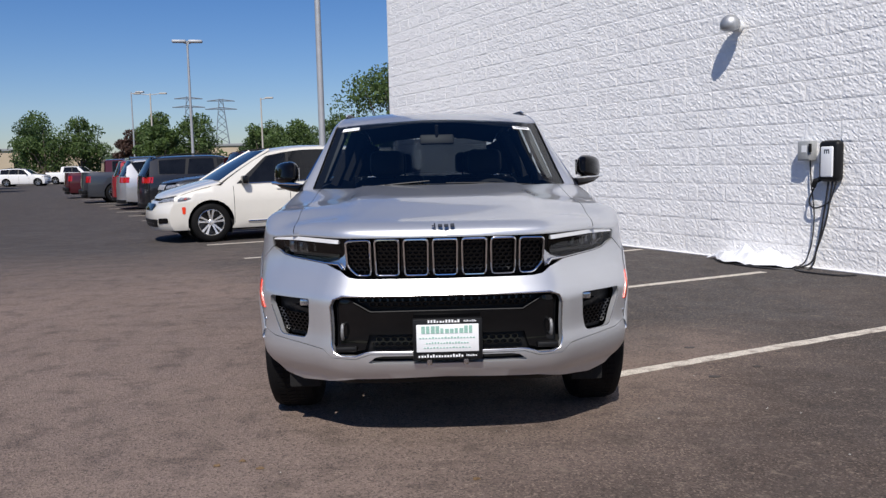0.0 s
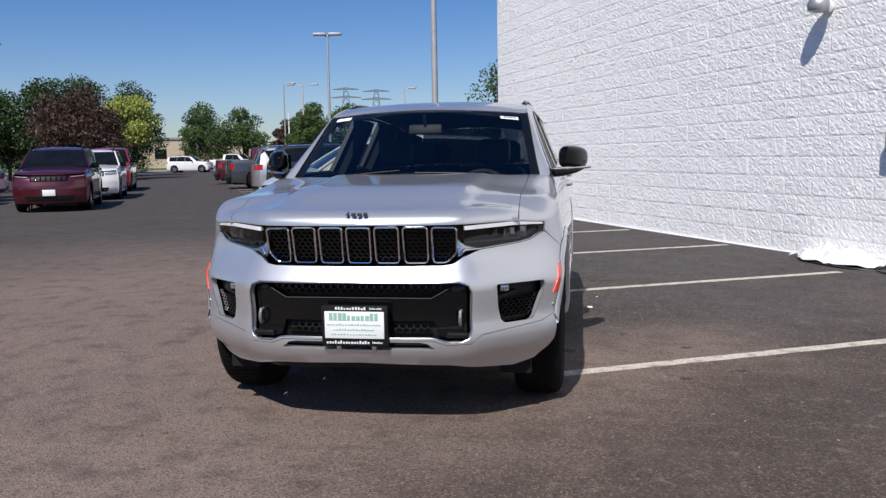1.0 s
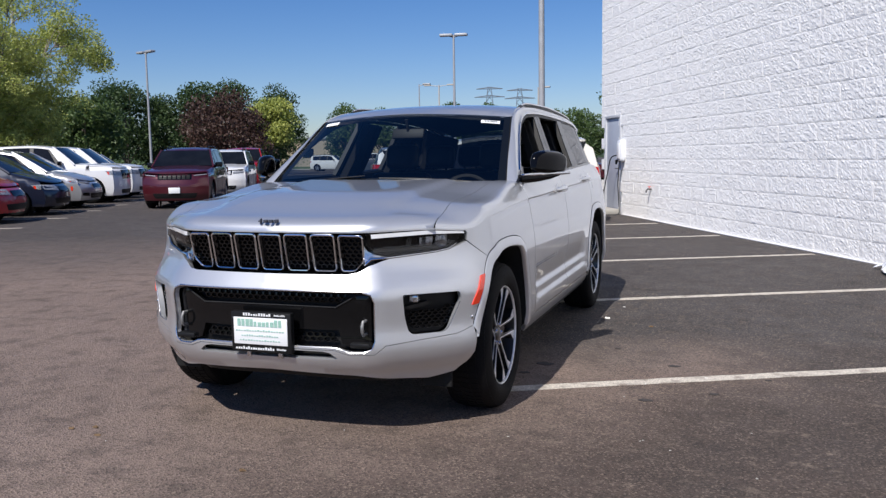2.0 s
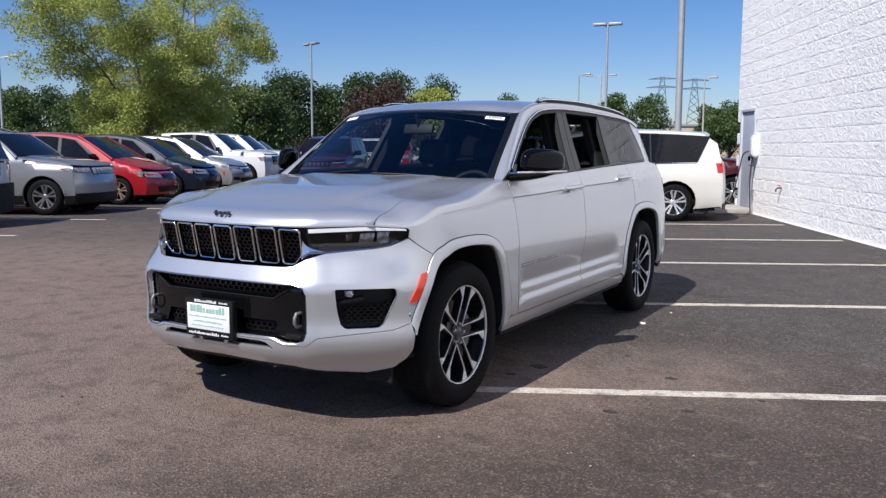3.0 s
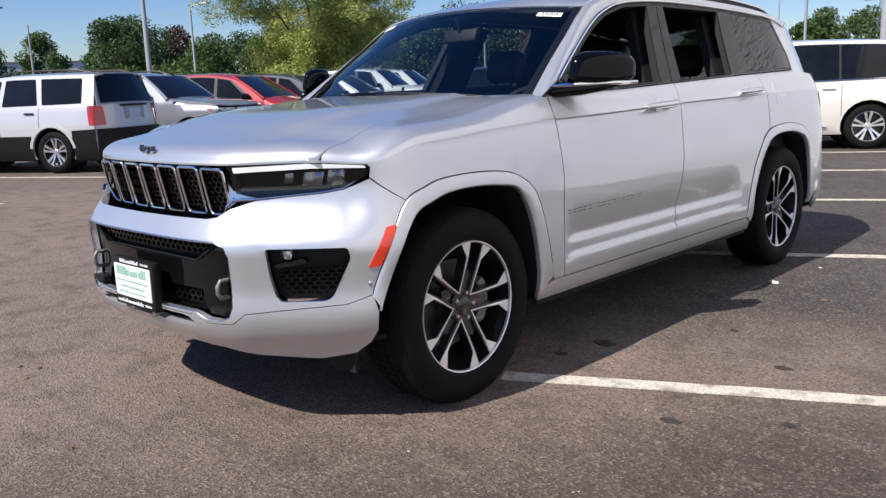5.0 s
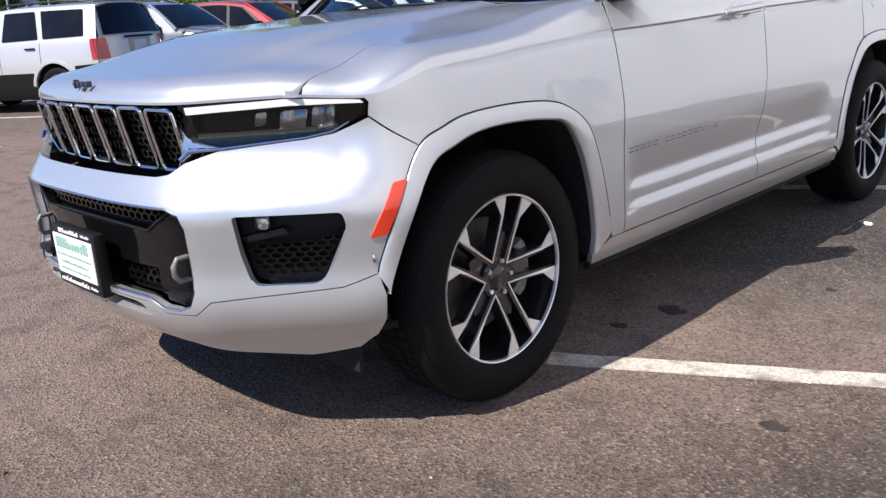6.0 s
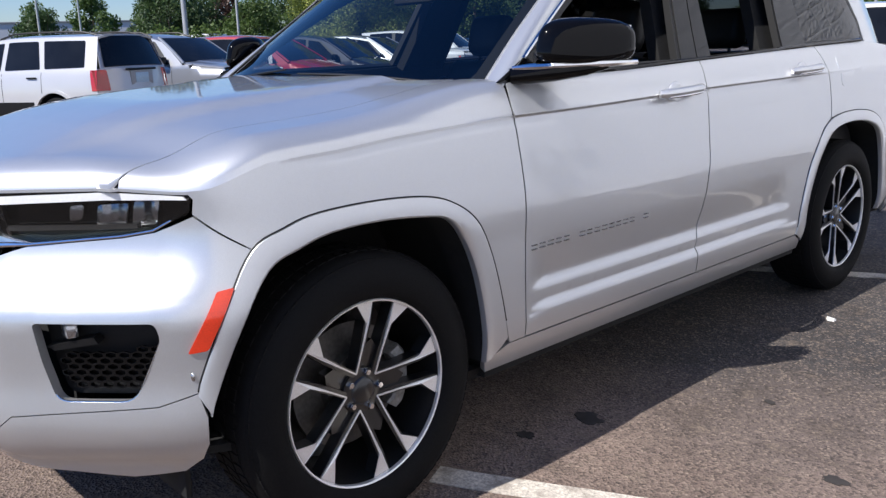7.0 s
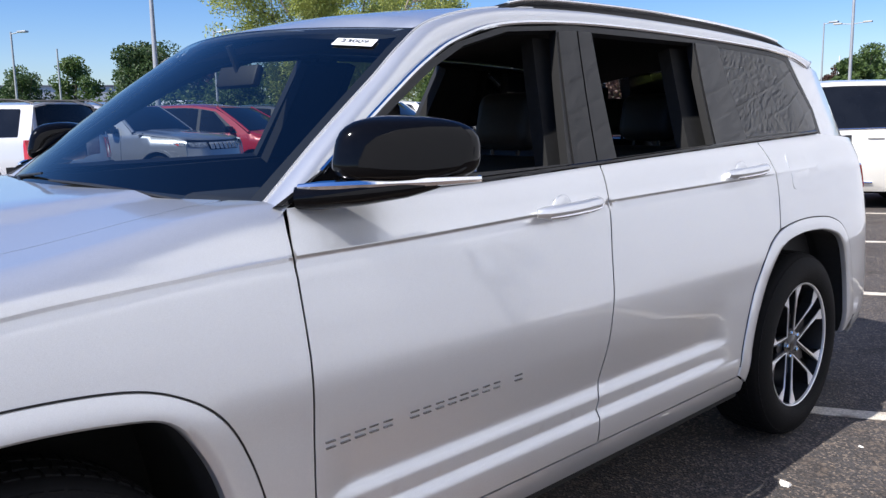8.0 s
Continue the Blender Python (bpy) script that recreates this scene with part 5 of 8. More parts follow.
for s in (1, -1):
    sf = (lambda q: (lambda d: (lambda y, z: Vector((q * (glass_x(y, z) + d), y, z)))))(s)
    fl = s < 0
    frm = sheet("window_frame", FRAME, sf(0.002), M_SEAL, suv, holes=[WIN_F, WIN_R, QUART], step=0.05, thick=0.03, label="black side window surround", flip=fl)
    sheet("door_pillar", [(1.625, 1.212), (1.755, 1.614), (1.85, 1.622), (1.735, 1.214)], sf(0.007), M_BLACK, frm, step=0.06, thick=0.008, flip=fl)
    sheet("door_pillar", [(1.742, 1.214), (1.857, 1.622), (1.925, 1.620), (1.842, 1.217)], sf(0.007), M_BLACK, frm, step=0.06, thick=0.008, flip=fl)
    sheet("door_pillar", [(2.480, 1.244), (2.578, 1.616), (2.740, 1.612), (2.722, 1.250)], sf(0.007), M_BLACK, frm, step=0.06, thick=0.008, flip=fl)
    sheet("quarter_glass", QUART, sf(0.001), M_TINT, frm, step=0.07, thick=0.004, flip=fl).visible_shadow = False
    bm = bmesh.new()
    pts = [Vector((s * (p.x + 0.004), p.y, p.z - 0.004)) for p in K1[6:86]]
    tube(bm, pts, 0.0085, 8, flat=0.9)
    part("bright_strip", bm, M_CHROME, frm, "bright metal strip over the side windows")
    bm = bmesh.new()
    tube(bm, [(s * (glass_x(y, z) + 0.008), y, z) for y, z in ((0.72, 1.196), (1.24, 1.200), (1.77, 1.214), (2.63, 1.242), (3.38, 1.262))], 0.009, 8)
    part("belt_strip", bm, M_BLACK, frm)
    dp = [(3.385, 1.590), (3.485, 1.36), (3.465, 1.250), (3.46, 1.235), (4.06, 1.205), (4.00, 1.30), (3.92, 1.45), (3.87, 1.54), (3.76, 1.552), (3.62, 1.562)]
    sheet("rear_pillar", dp, sf(0.0), M_SILVER, suv, step=0.05, thick=0.02, flip=fl)
    # roof bars
    bar_path = [(0.64, 1.5, 1.658), (0.642, 1.58, 1.682), (0.64, 1.75, 1.703), (0.636, 2.3, 1.71), (0.636, 2.8, 1.698), (0.64, 3.2, 1.672), (0.645, 3.36, 1.65), (0.648, 3.44, 1.626)]
    bm = bmesh.new()
    tube(bm, [(s * q.x, q.y, q.z) for q in spline(bar_path, 6)], 0.013, 10, flat=0.8)
    rail = part("roof_bar", bm, M_BLACK_SOFT, suv, "black roof bar with a bright inlay")
    bm = bmesh.new()
    tube(bm, [(s * (q.x + 0.010), q.y, q.z + 0.010) for q in spline(bar_path[1:7], 8)], 0.006, 8)
    part("inlay", bm, M_CHROME, rail)
    bm = bmesh.new()
    sp = spline(bar_path, 6)
    rows = [[bm.verts.new((s * xx, q.y, zz)) for xx, zz in ((0.618, roof(0.618, q.y).z - 0.005), (0.622, q.z), (0.646, q.z), (0.648, roof(0.640, q.y).z - 0.012))] for q in sp]
    for r0, r1 in zip(rows, rows[1:]):
        for j in range(3):
            bm.faces.new((r0[j], r0[j + 1], r1[j + 1], r1[j]))
    part("bar_base", bm, M_BLACK_SOFT, rail)

    # door handles
    for y0, y1, z0 in ((1.365, 1.634, 1.103), (2.435, 2.708, 1.140)):
        c0, c1 = wrap(P0 + y0, z0), wrap(P0 + y1, z0 + 0.010)
        mid = c0.lerp(c1, 0.5)
        bm = bmesh.new()
        n = 14
        tube(bm, [Vector((s * (c0.x + (c1.x - c0.x) * t + 0.012 + 0.034 * math.sin(math.pi * t) ** 0.5), y0 + (y1 - y0) * t, z0 + 0.010 * t)) for t in np.linspace(0, 1, n)], [0.015] + [0.022] * (n - 2) + [0.015], 10, flat=0.85)
        hd = part("door_handle", bm, M_SILVER, suv, "body-coloured handle with a chrome strip")
        bm = bmesh.new()
        tube(bm, [Vector((s * (c0.x + (c1.x - c0.x) * t + 0.026 + 0.036 * math.sin(math.pi * t) ** 0.5), y0 + (y1 - y0) * t, z0 - 0.012 + 0.010 * t)) for t in np.linspace(0.06, 0.98, n)], 0.005, 6)
        part("chrome_strip", bm, M_CHROME, hd)
        bm = bmesh.new()
        bmesh.ops.create_uvsphere(bm, u_segments=20, v_segments=10, radius=1)
        bmesh.ops.scale(bm, vec=(0.013, 0.046, 0.050), verts=bm.verts)
        bmesh.ops.translate(bm, verts=bm.verts, vec=(s * (mid.x - 0.003), mid.y - 0.01, mid.z - 0.014))
        part("handle_cup", bm, M_SILVER, hd)
    # name badge on the door: bright bars
    badge = new("door_badge")
    badge.parent = suv
    badge["label"] = "row of small chrome badge bars"
    rnd = random.Random(11)
    for i in range(16):
        if i in (5, 14):
            continue
        y = 0.632 + 0.622 * i / 15.4
        z = 0.681 + 0.004 * i / 15
        c = wrap(P0 + y, z)
        bm = bmesh.new()
        wide = rnd.uniform(0.022, 0.029)
        for dy, dz, wy, wz in ((0, 0.0065, wide, 0.0035), (0, -0.0065, wide, 0.0035)):
            block(bm, s * c.x - 0.004, s * c.x + 0.004, y + dy, y + dy + wy, z + dz - wz / 2, z + dz + wz / 2)
        part("badge_bar", bm, M_DARKCHROME, badge, smooth=False)

    # mirror
    foot = bmesh.new()
    tube(foot, [(s * 0.862, 0.66, 1.196), (s * 0.90, 0.70, 1.200), (s * 0.95, 0.765, 1.206), (s * 1.01, 0.84, 1.214), (s * 1.05, 0.89, 1.222), (s * 1.075, 0.92, 1.228)], [0.034, 0.038, 0.038, 0.030, 0.018, 0.004], 14, flat=0.75)
    mir = part("door_mirror", foot, M_SHELL, suv, "gloss black door mirror with a chrome lower strip")
    bm = bmesh.new()
    bmesh.ops.create_cube(bm, size=1)
    bmesh.ops.subdivide_edges(bm, edges=bm.edges, cuts=7, use_grid_fill=True)
    for v in bm.verts:
        a, b, c = v.co.x * 2, v.co.y * 2, v.co.z * 2
        k = max(abs(a), abs(b), abs(c))
        r = (abs(a) ** 3.4 + abs(b) ** 3.0 + abs(c) ** 3.4) ** (1 / 3.3)
        a, b, c = a * k / r, b * k / r, c * k / r
        th = 0.055 + 0.03 * (1 - a) * 0.5
        x = 0.998 + 0.092 * a
        y = 0.876 + 0.090 * a + 1.15 * th * b
        top = 0.080 - 0.010 * a - 0.006 * a * a
        z = 1.286 + c * (top if c > 0 else 0.062)
        y += (0.018 * c if b < 0 else 0.0)
        y += 0.040 * (1 - a * a) * min(b, 0.0) + 0.030 * max(a, 0.0) ** 2 * max(-b, 0.0)
        v.co = Vector((s * x, y, z))
    part("mirror_shell", bm, M_SHELL, mir)
    bm = bmesh.new()
    tube(bm, [(s * 0.878, 0.655, 1.222), (s * 0.92, 0.685, 1.224), (s * 0.98, 0.765, 1.225), (s * 1.05, 0.870, 1.226), (s * 1.108, 0.972, 1.228)], [0.006, 0.010, 0.012, 0.012, 0.008], 8)
    part("mirror_strip", bm, M_CHROME, mir)
    boxed("mirror_glass", (-0.085, 0.085, -0.002, 0.002, -0.05, 0.05), M_CHROME, mir, 0.0, m=pose(s * 0.985, 0.965, 1.29, 0, 0, s * 38))
    sheet("mirror_sail", [(0.61, 1.186), (0.80, 1.276), (0.835, 1.268), (0.745, 1.206)], sf(0.009), M_BLACK, frm, step=0.05, thick=0.01, flip=fl)

# hood badge: plain dark shapes
bm = bmesh.new()
for x0, w, h in ((-0.050, 0.007, 0.026), (-0.060, 0.012, 0.006), (-0.031, 0.020, 0.015), (-0.002, 0.020, 0.015), (0.027, 0.019, 0.018)):
    c = bonnet(x0 + w / 2, -0.782)
    block(bm, x0, x0 + w, c.y - 0.006, c.y + 0.012, 1.046 - h / 2, 1.046 + h / 2, 0.003)
part("hood_badge", bm, M_INK, suv, "small dark hood emblem")

# rear screen, bulkheads, floor
sheet("rear_screen", [(-0.60, 0), (0.60, 0), (0.54, 0.96), (-0.54, 0.96)], lambda x, b: Vector((x, 4.16 - 0.25 * b - 0.10 * x * x, 1.20 + 0.40 * b)), M_TINT, suv, step=0.15, thick=0.004, flip=True).visible_shadow = False
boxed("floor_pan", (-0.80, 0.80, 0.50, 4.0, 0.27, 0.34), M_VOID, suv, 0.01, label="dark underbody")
# unseen boxes added to stop sun leaking between floor pan and sill
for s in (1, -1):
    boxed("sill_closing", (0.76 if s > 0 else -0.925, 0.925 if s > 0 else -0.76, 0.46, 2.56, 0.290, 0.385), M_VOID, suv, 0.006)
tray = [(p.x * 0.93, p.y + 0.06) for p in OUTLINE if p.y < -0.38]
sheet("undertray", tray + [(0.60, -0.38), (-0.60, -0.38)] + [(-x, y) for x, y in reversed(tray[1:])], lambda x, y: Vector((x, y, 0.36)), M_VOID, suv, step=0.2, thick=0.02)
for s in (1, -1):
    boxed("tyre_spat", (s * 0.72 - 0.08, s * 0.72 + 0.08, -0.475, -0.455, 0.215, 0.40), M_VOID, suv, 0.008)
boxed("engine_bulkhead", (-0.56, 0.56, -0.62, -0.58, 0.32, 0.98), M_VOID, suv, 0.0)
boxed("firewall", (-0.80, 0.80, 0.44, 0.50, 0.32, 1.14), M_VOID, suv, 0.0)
for y in (0.0, 3.091):
    bm = bmesh.new()
    tube(bm, [(-0.75, y, 0.36), (0.75, y, 0.36)], 0.04, 10)
    part("axle", bm, M_VOID, suv)
for s in (1, -1):
    sheet("inner_side", [(0.5, 0.34), (3.9, 0.34), (3.9, 1.235), (2.6, 1.225), (0.6, 1.175)], lambda y, z: Vector((s * 0.80, y, z)), M_TRIM_GREY, suv, step=0.4, thick=0.02, label="dark door trim")
# headliner in the cavity black, cabin shade included in its colour
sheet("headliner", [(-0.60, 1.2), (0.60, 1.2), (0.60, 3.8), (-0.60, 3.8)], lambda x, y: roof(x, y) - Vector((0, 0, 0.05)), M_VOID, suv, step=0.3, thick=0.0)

# black sheets added behind the pillars to darken the view through the cabin
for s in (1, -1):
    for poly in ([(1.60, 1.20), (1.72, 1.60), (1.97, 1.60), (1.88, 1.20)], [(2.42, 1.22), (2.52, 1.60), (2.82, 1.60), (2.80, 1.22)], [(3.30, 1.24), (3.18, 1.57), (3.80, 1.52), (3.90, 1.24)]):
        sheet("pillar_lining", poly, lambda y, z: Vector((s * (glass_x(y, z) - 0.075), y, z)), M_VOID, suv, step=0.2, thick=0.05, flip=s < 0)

# cabin
dash = bmesh.new()
block(dash, -0.78, 0.78, 0.52, 0.95, 0.80, 1.13, 0.05, 3)
block(dash, 0.20, 0.58, 0.72, 0.98, 1.08, 1.17, 0.03, 3)
part("dashboard", dash, M_TRIM_GREY, suv, "dark grey dashboard")
bm = bmesh.new()
wm = pose(0.38, 1.06, 1.045, 62, 0, 0)
tube(bm, [wm @ Vector((0.185 * math.cos(a), 0.185 * math.sin(a), 0)) for a in np.linspace(0, 2 * math.pi, 36, endpoint=False)], 0.015, 8, True)
wheel_st = part("steering_wheel", bm, M_LEATHER, suv, "black leather steering wheel")
bm = bmesh.new()
block(bm, -0.07, 0.07, -0.06, 0.06, -0.03, 0.02, 0.02, 2, wm)
for a in (0, math.pi, -math.pi / 2):
    tube(bm, [wm @ Vector((0.05 * math.cos(a), 0.05 * math.sin(a), 0)), wm @ Vector((0.18 * math.cos(a), 0.18 * math.sin(a), 0))], 0.016, 8, flat=0.6)
tube(bm, [wm @ Vector((0, 0, -0.02)), wm @ Vector((0, 0, -0.25))], 0.03, 8)
part("steering_hub", bm, M_TRIM_GREY, wheel_st)


def seat(x, y, row, wide=0.25):
    bm = bmesh.new()
    block(bm, x - wide, x + wide, y - 0.28, y + 0.26, 0.52, 0.74, 0.07, 3)
    st = part("seat", bm, M_LEATHER, suv, "black leather seat")
    bm = bmesh.new()
    back = pose(x, y + 0.22, 0.66, -14, 0, 0)
    block(bm, -wide, wide, -0.06, 0.09, 0.0, 0.58, 0.06, 3, back)
    for s in (-1, 1):
        block(bm, s * (wide - 0.03) - 0.035, s * (wide - 0.03) + 0.035, -0.11, 0.05, 0.05, 0.48, 0.03, 3, back)
    part("backrest", bm, M_LEATHER, st)
    bm = bmesh.new()
    block(bm, -0.13, 0.13, -0.06, 0.06, 0.60, 0.80, 0.05, 3, back)
    for s in (-0.06, 0.06):
        tube(bm, [back @ Vector((s, 0, 0.52)), back @ Vector((s, 0, 0.62))], 0.008, 6)
    part("headrest", bm, M_LEATHER, st)


for x in (0.38, -0.38):
    seat(x, 1.50, 0)
    seat(x, 2.40, 1)
    seat(x * 0.9, 3.20, 2)
bm = bmesh.new()
block(bm, -0.115, 0.115, -0.015, 0.015, -0.035, 0.035, 0.012, 2, pose(0.0, 1.05, 1.495, -20, 0, 0))
tube(bm, [(0, 1.05, 1.51), (0, 1.02, 1.59)], 0.012, 8)
part("cabin_mirror", bm, M_TRIM_GREY, suv)
bm = bmesh.new()
tube(bm, [(0.73, 1.78, 1.40), (0.74, 1.75, 1.1), (0.70, 1.70, 0.7)], 0.022, 6, flat=0.3)
part("seat_belt", bm, M_TRIM_GREY, suv)


# ---- wheels ----
def suv_wheel(parent, s, y):
    R, RR = 0.387, 0.262
    x_out = 0.952
    w = new("wheel")
    w.parent = parent
    w.matrix_basis = pose(0, y, 0.385, -7 if y < 1 else 17, 0, 0)
    me = lambda a: s * (x_out - a)
    bm = bmesh.new()
    lathe(bm, [(me(0.030), RR - 0.004), (me(0.014), RR + 0.006), (me(0.004), RR + 0.022), (me(0.0), RR + 0.050), (me(0.004), RR + 0.075), (me(0.013), RR + 0.098), (me(0.016), RR + 0.101), (me(0.022), R - 0.014), (me(0.036), R - 0.004), (me(0.060), R), (me(0.205), R), (me(0.235), R - 0.006), (me(0.255), R - 0.03), (me(0.265), RR + 0.05), (me(0.25), RR)], 72)
    tyre = part("tyre", bm, M_RUBBER, w, "black road tyre with block tread")
    bm = bmesh.new()
    for j in range(72):
        a0 = 2 * math.pi * j / 72
        for (x0, x1, sk) in ((0.020, 0.052, 0.02), (0.062, 0.098, 0.0), (0.108, 0.150, 0.015), (0.160, 0.200, 0.0), (0.208, 0.245, 0.02)):
            vs = []
            for rr in (R - 0.012, R + 0.0035 - (0.007 if x0 < 0.03 or x0 > 0.2 else 0)):
                for xx, da in ((x0, sk), (x1, -sk), (x1, -sk + 0.066), (x0, sk + 0.066)):
                    edge = 0.010 if xx < 0.03 or xx > 0.24 else 0.0
                    vs.append(bm.verts.new((me(xx), (rr - edge) * math.cos(a0 + da), (rr - edge) * math.sin(a0 + da))))
            for f in ((4, 5, 6, 7), (0, 1, 5, 4), (1, 2, 6, 5), (2, 3, 7, 6), (3, 0, 4, 7)):
                bm.faces.new([vs[i] for i in f])
    part("tread", bm, M_RUBBER, tyre, smooth=False)
    bm = bmesh.new()
    lathe(bm, [(me(0.030), RR - 0.007), (me(0.018), RR - 0.0055), (me(0.016), RR - 0.001), (me(0.022), RR + 0.002), (me(0.040), RR + 0.002)], 72)
    part("rim_lip", bm, M_MACHINED, w)
    bm = bmesh.new()
    lathe(bm, [(me(0.026), RR - 0.009), (me(0.060), RR - 0.014), (me(0.12), RR - 0.022), (me(0.22), RR - 0.022), (me(0.24), 0.10)], 64)
    rim = part("rim", bm, M_RIMDARK, w, "dark alloy rim with machined twin spokes")
    face = lambda r: 0.030 + 0.028 * (1 - smooth01(r / 0.25))

    def slab(name, poly, depth, mat, off=0.0):
        b2 = bmesh.new()
        top = [b2.verts.new((me(face(math.hypot(u, v)) - off), u, v)) for u, v in poly]
        bot = [b2.verts.new((me(face(math.hypot(u, v)) - off + depth), u, v)) for u, v in poly]
        b2.faces.new(top)
        for i in range(len(poly)):
            k = (i + 1) % len(poly)
            b2.faces.new((top[i], top[k], bot[k], bot[i]))
        return part(name, b2, mat, rim, smooth=False)

    def at(r, t):
        return Vector((r * math.cos(math.radians(t)), r * math.sin(math.radians(t)), 0))

    RO = RR - 0.006
    turn = 46 if y < 1 else 54
    for k in range(5):
        axis = turn + 72 * k
        for h in (-1, 1):
            # each arm runs straight from the apex of its V to the rim and widens at its outer end
            apex, tip, wide = at(0.056, axis), at(RO, axis + h * 27.5), at(RO, axis + h * 15.5)
            run = tip - apex
            across = Vector((run.y, -run.x, 0)).normalized() * h
            line = lambda t, d: apex + run * t + across * d
            ends = [at(RO, axis + h * q) for q in (23.5, 19.5)]
            slab("spoke", [(q.x, q.y) for q in (line(0, -0.012), line(0.35, -0.012), line(0.7, -0.010), line(1, -0.004), tip, *ends, wide, line(0.72, 0.012), line(0.35, 0.007), line(0.02, 0.005))], 0.042, M_RIMDARK)
            slab("spoke_face", [(q.x, q.y) for q in (line(0, -0.0022), line(0.35, -0.0022), line(0.7, -0.0022), tip, *ends, wide, line(0.70, 0.0065), line(0.35, 0.0026), line(0.0, 0.0022))], 0.006, M_MACHINED, 0.003)
        # dark web between the twin arms, set back from their faces
        mid = axis + 36
        web = [at(0.045, mid - 30), at(0.045, mid + 30), at(0.125, mid + 11), at(0.145, mid), at(0.125, mid - 11)]
        slab("spoke_web", [(q.x, q.y) for q in web], 0.03, M_RIMDARK, -0.012)
    bm = bmesh.new()
    lathe(bm, [(me(0.10), 0.060), (me(0.056), 0.064), (me(0.054), 0.052), (me(0.054), 0.040), (me(0.048), 0.036), (me(0.044), 0.030), (me(0.043), 0.0005)], 40)
    part("hub_cap", bm, M_RIMDARK, rim)
    for k in range(5):
        a = math.radians(turn + 72 * k + 36)
        bm = bmesh.new()
        lathe(bm, [(me(0.07), 0.011), (me(0.047), 0.011), (me(0.041), 0.008), (me(0.041), 0.0005)], 6, m=Matrix.Translation((0, 0.053 * math.cos(a), 0.053 * math.sin(a))))
        part("lug_nut", bm, M_CHROME, rim)
    bm = bmesh.new()
    lathe(bm, [(me(0.135), 0.178), (me(0.125), 0.178), (me(0.125), 0.09), (me(0.10), 0.085), (me(0.10), 0.0005)], 48)
    part("brake_disc", bm, M_STEEL, w)
    bm = bmesh.new()
    # one cast arc that grips the disc, with chamfered edges and closed ends
    prof = [(-0.05, 0.150), (-0.043, 0.143), (0.043, 0.143), (0.05, 0.150), (0.05, 0.180), (0.040, 0.189), (-0.040, 0.189), (-0.05, 0.180)]
    rings = []
    for i in range(9):
        a = math.radians((146 if y < 1 else -34) + 8 * i)
        slim = 0.006 if i in (0, 8) else 0.0
        rings.append([bm.verts.new((me(0.13) + px * (1 - slim * 20), -math.cos(a) * (pr - slim), math.sin(a) * (pr - slim))) for px, pr in prof])
    for r0, r1 in zip(rings, rings[1:]):
        for i in range(8):
            bm.faces.new((r0[i], r0[(i + 1) % 8], r1[(i + 1) % 8], r1[i]))
    bm.faces.new(rings[0][::-1])
    bm.faces.new(rings[-1])
    bmesh.ops.recalc_face_normals(bm, faces=bm.faces[:])
    part("brake_caliper", bm, M_CAST, w)


for s in (1, -1):
    for y in (0.012, 3.091):
        suv_wheel(suv, s, y)

# ---- the other parked cars ----
def paint(name, color, metal=0.3):
    return material(name, color, 0.35, metal, coat=1.0, grain=(700, 0.08), wear=(1.1, tuple(c * 0.9 for c in color), 0.5))


def road_wheel(parent, x, y, r, s, mat, width=0.22, spokes=5):
    w = new("wheel")
    w.parent = parent
    w.matrix_basis = pose(x, y, r, 0, 0, 0)
    rr = r * 0.66
    me = lambda a: -s * a
    turn = Matrix.Rotation(radians(90), 4, "Z")
    bm = bmesh.new()
    lathe(bm, [(me(0.03), rr - 0.01), (me(0.005), rr + 0.01), (me(0.0), rr + 0.05), (me(0.012), r - 0.03), (me(0.035), r - 0.005), (me(0.06), r), (me(width - 0.04), r), (me(width), r - 0.04), (me(width), rr)], 36, m=turn)
    part("tyre", bm, M_RUBBER, w)
    bm = bmesh.new()
    lathe(bm, [(me(0.03), rr - 0.012), (me(0.016), rr - 0.006), (me(0.018), rr), (me(0.03), rr)], 36, m=turn)

    def arm(a, w0, w1):
        """A flat-faced spoke that widens towards the rim."""
        c, d = math.cos(a), math.sin(a)
        top, bot = [], []
        for r1, w in ((0.035, w0), (rr * 0.62, (w0 + w1) * 0.42), (rr - 0.006, w1), (rr - 0.006, -w1), (rr * 0.62, -(w0 + w1) * 0.42), (0.035, -w0)):
            x = 0.052 - 0.030 * (r1 / rr)
            for row, dx in ((top, 0.0), (bot, 0.030)):
                row.append(bm.verts.new(turn @ Vector((me(x + dx), r1 * c - w * d, r1 * d + w * c))))
        bm.faces.new(top)
        for i in range(6):
            bm.faces.new((top[i], top[(i + 1) % 6], bot[(i + 1) % 6], bot[i]))

    for k in range(spokes):
        a = 2 * math.pi * k / spokes + 0.3
        for da in (-0.20, 0.20):
            arm(a + da, rr * 0.06, rr * 0.10)
    lathe(bm, [(me(0.09), 0.062), (me(0.050), 0.058), (me(0.040), 0.045), (me(0.036), 0.001)], 16, m=turn)
    rim = part("rim", bm, mat, w, smooth=False)
    bm = bmesh.new()
    lathe(bm, [(me(0.030), rr - 0.011), (me(0.13), rr - 0.03), (me(0.15), 0.001)], 30, m=turn)
    part("rim_well", bm, M_RIMDARK, rim)


M_ALLOY = material("silver_alloy", (0.62, 0.62, 0.63), 0.28, 0.9, grain=(60, 0.1))
M_BRIGHT = material("polished_alloy", (0.80, 0.80, 0.80), 0.25, 0.75, grain=(60, 0.08))
M_RUSTY = material("old_brownish_alloy", (0.30, 0.22, 0.17), 0.5, 0.6, grain=(40, 0.25))


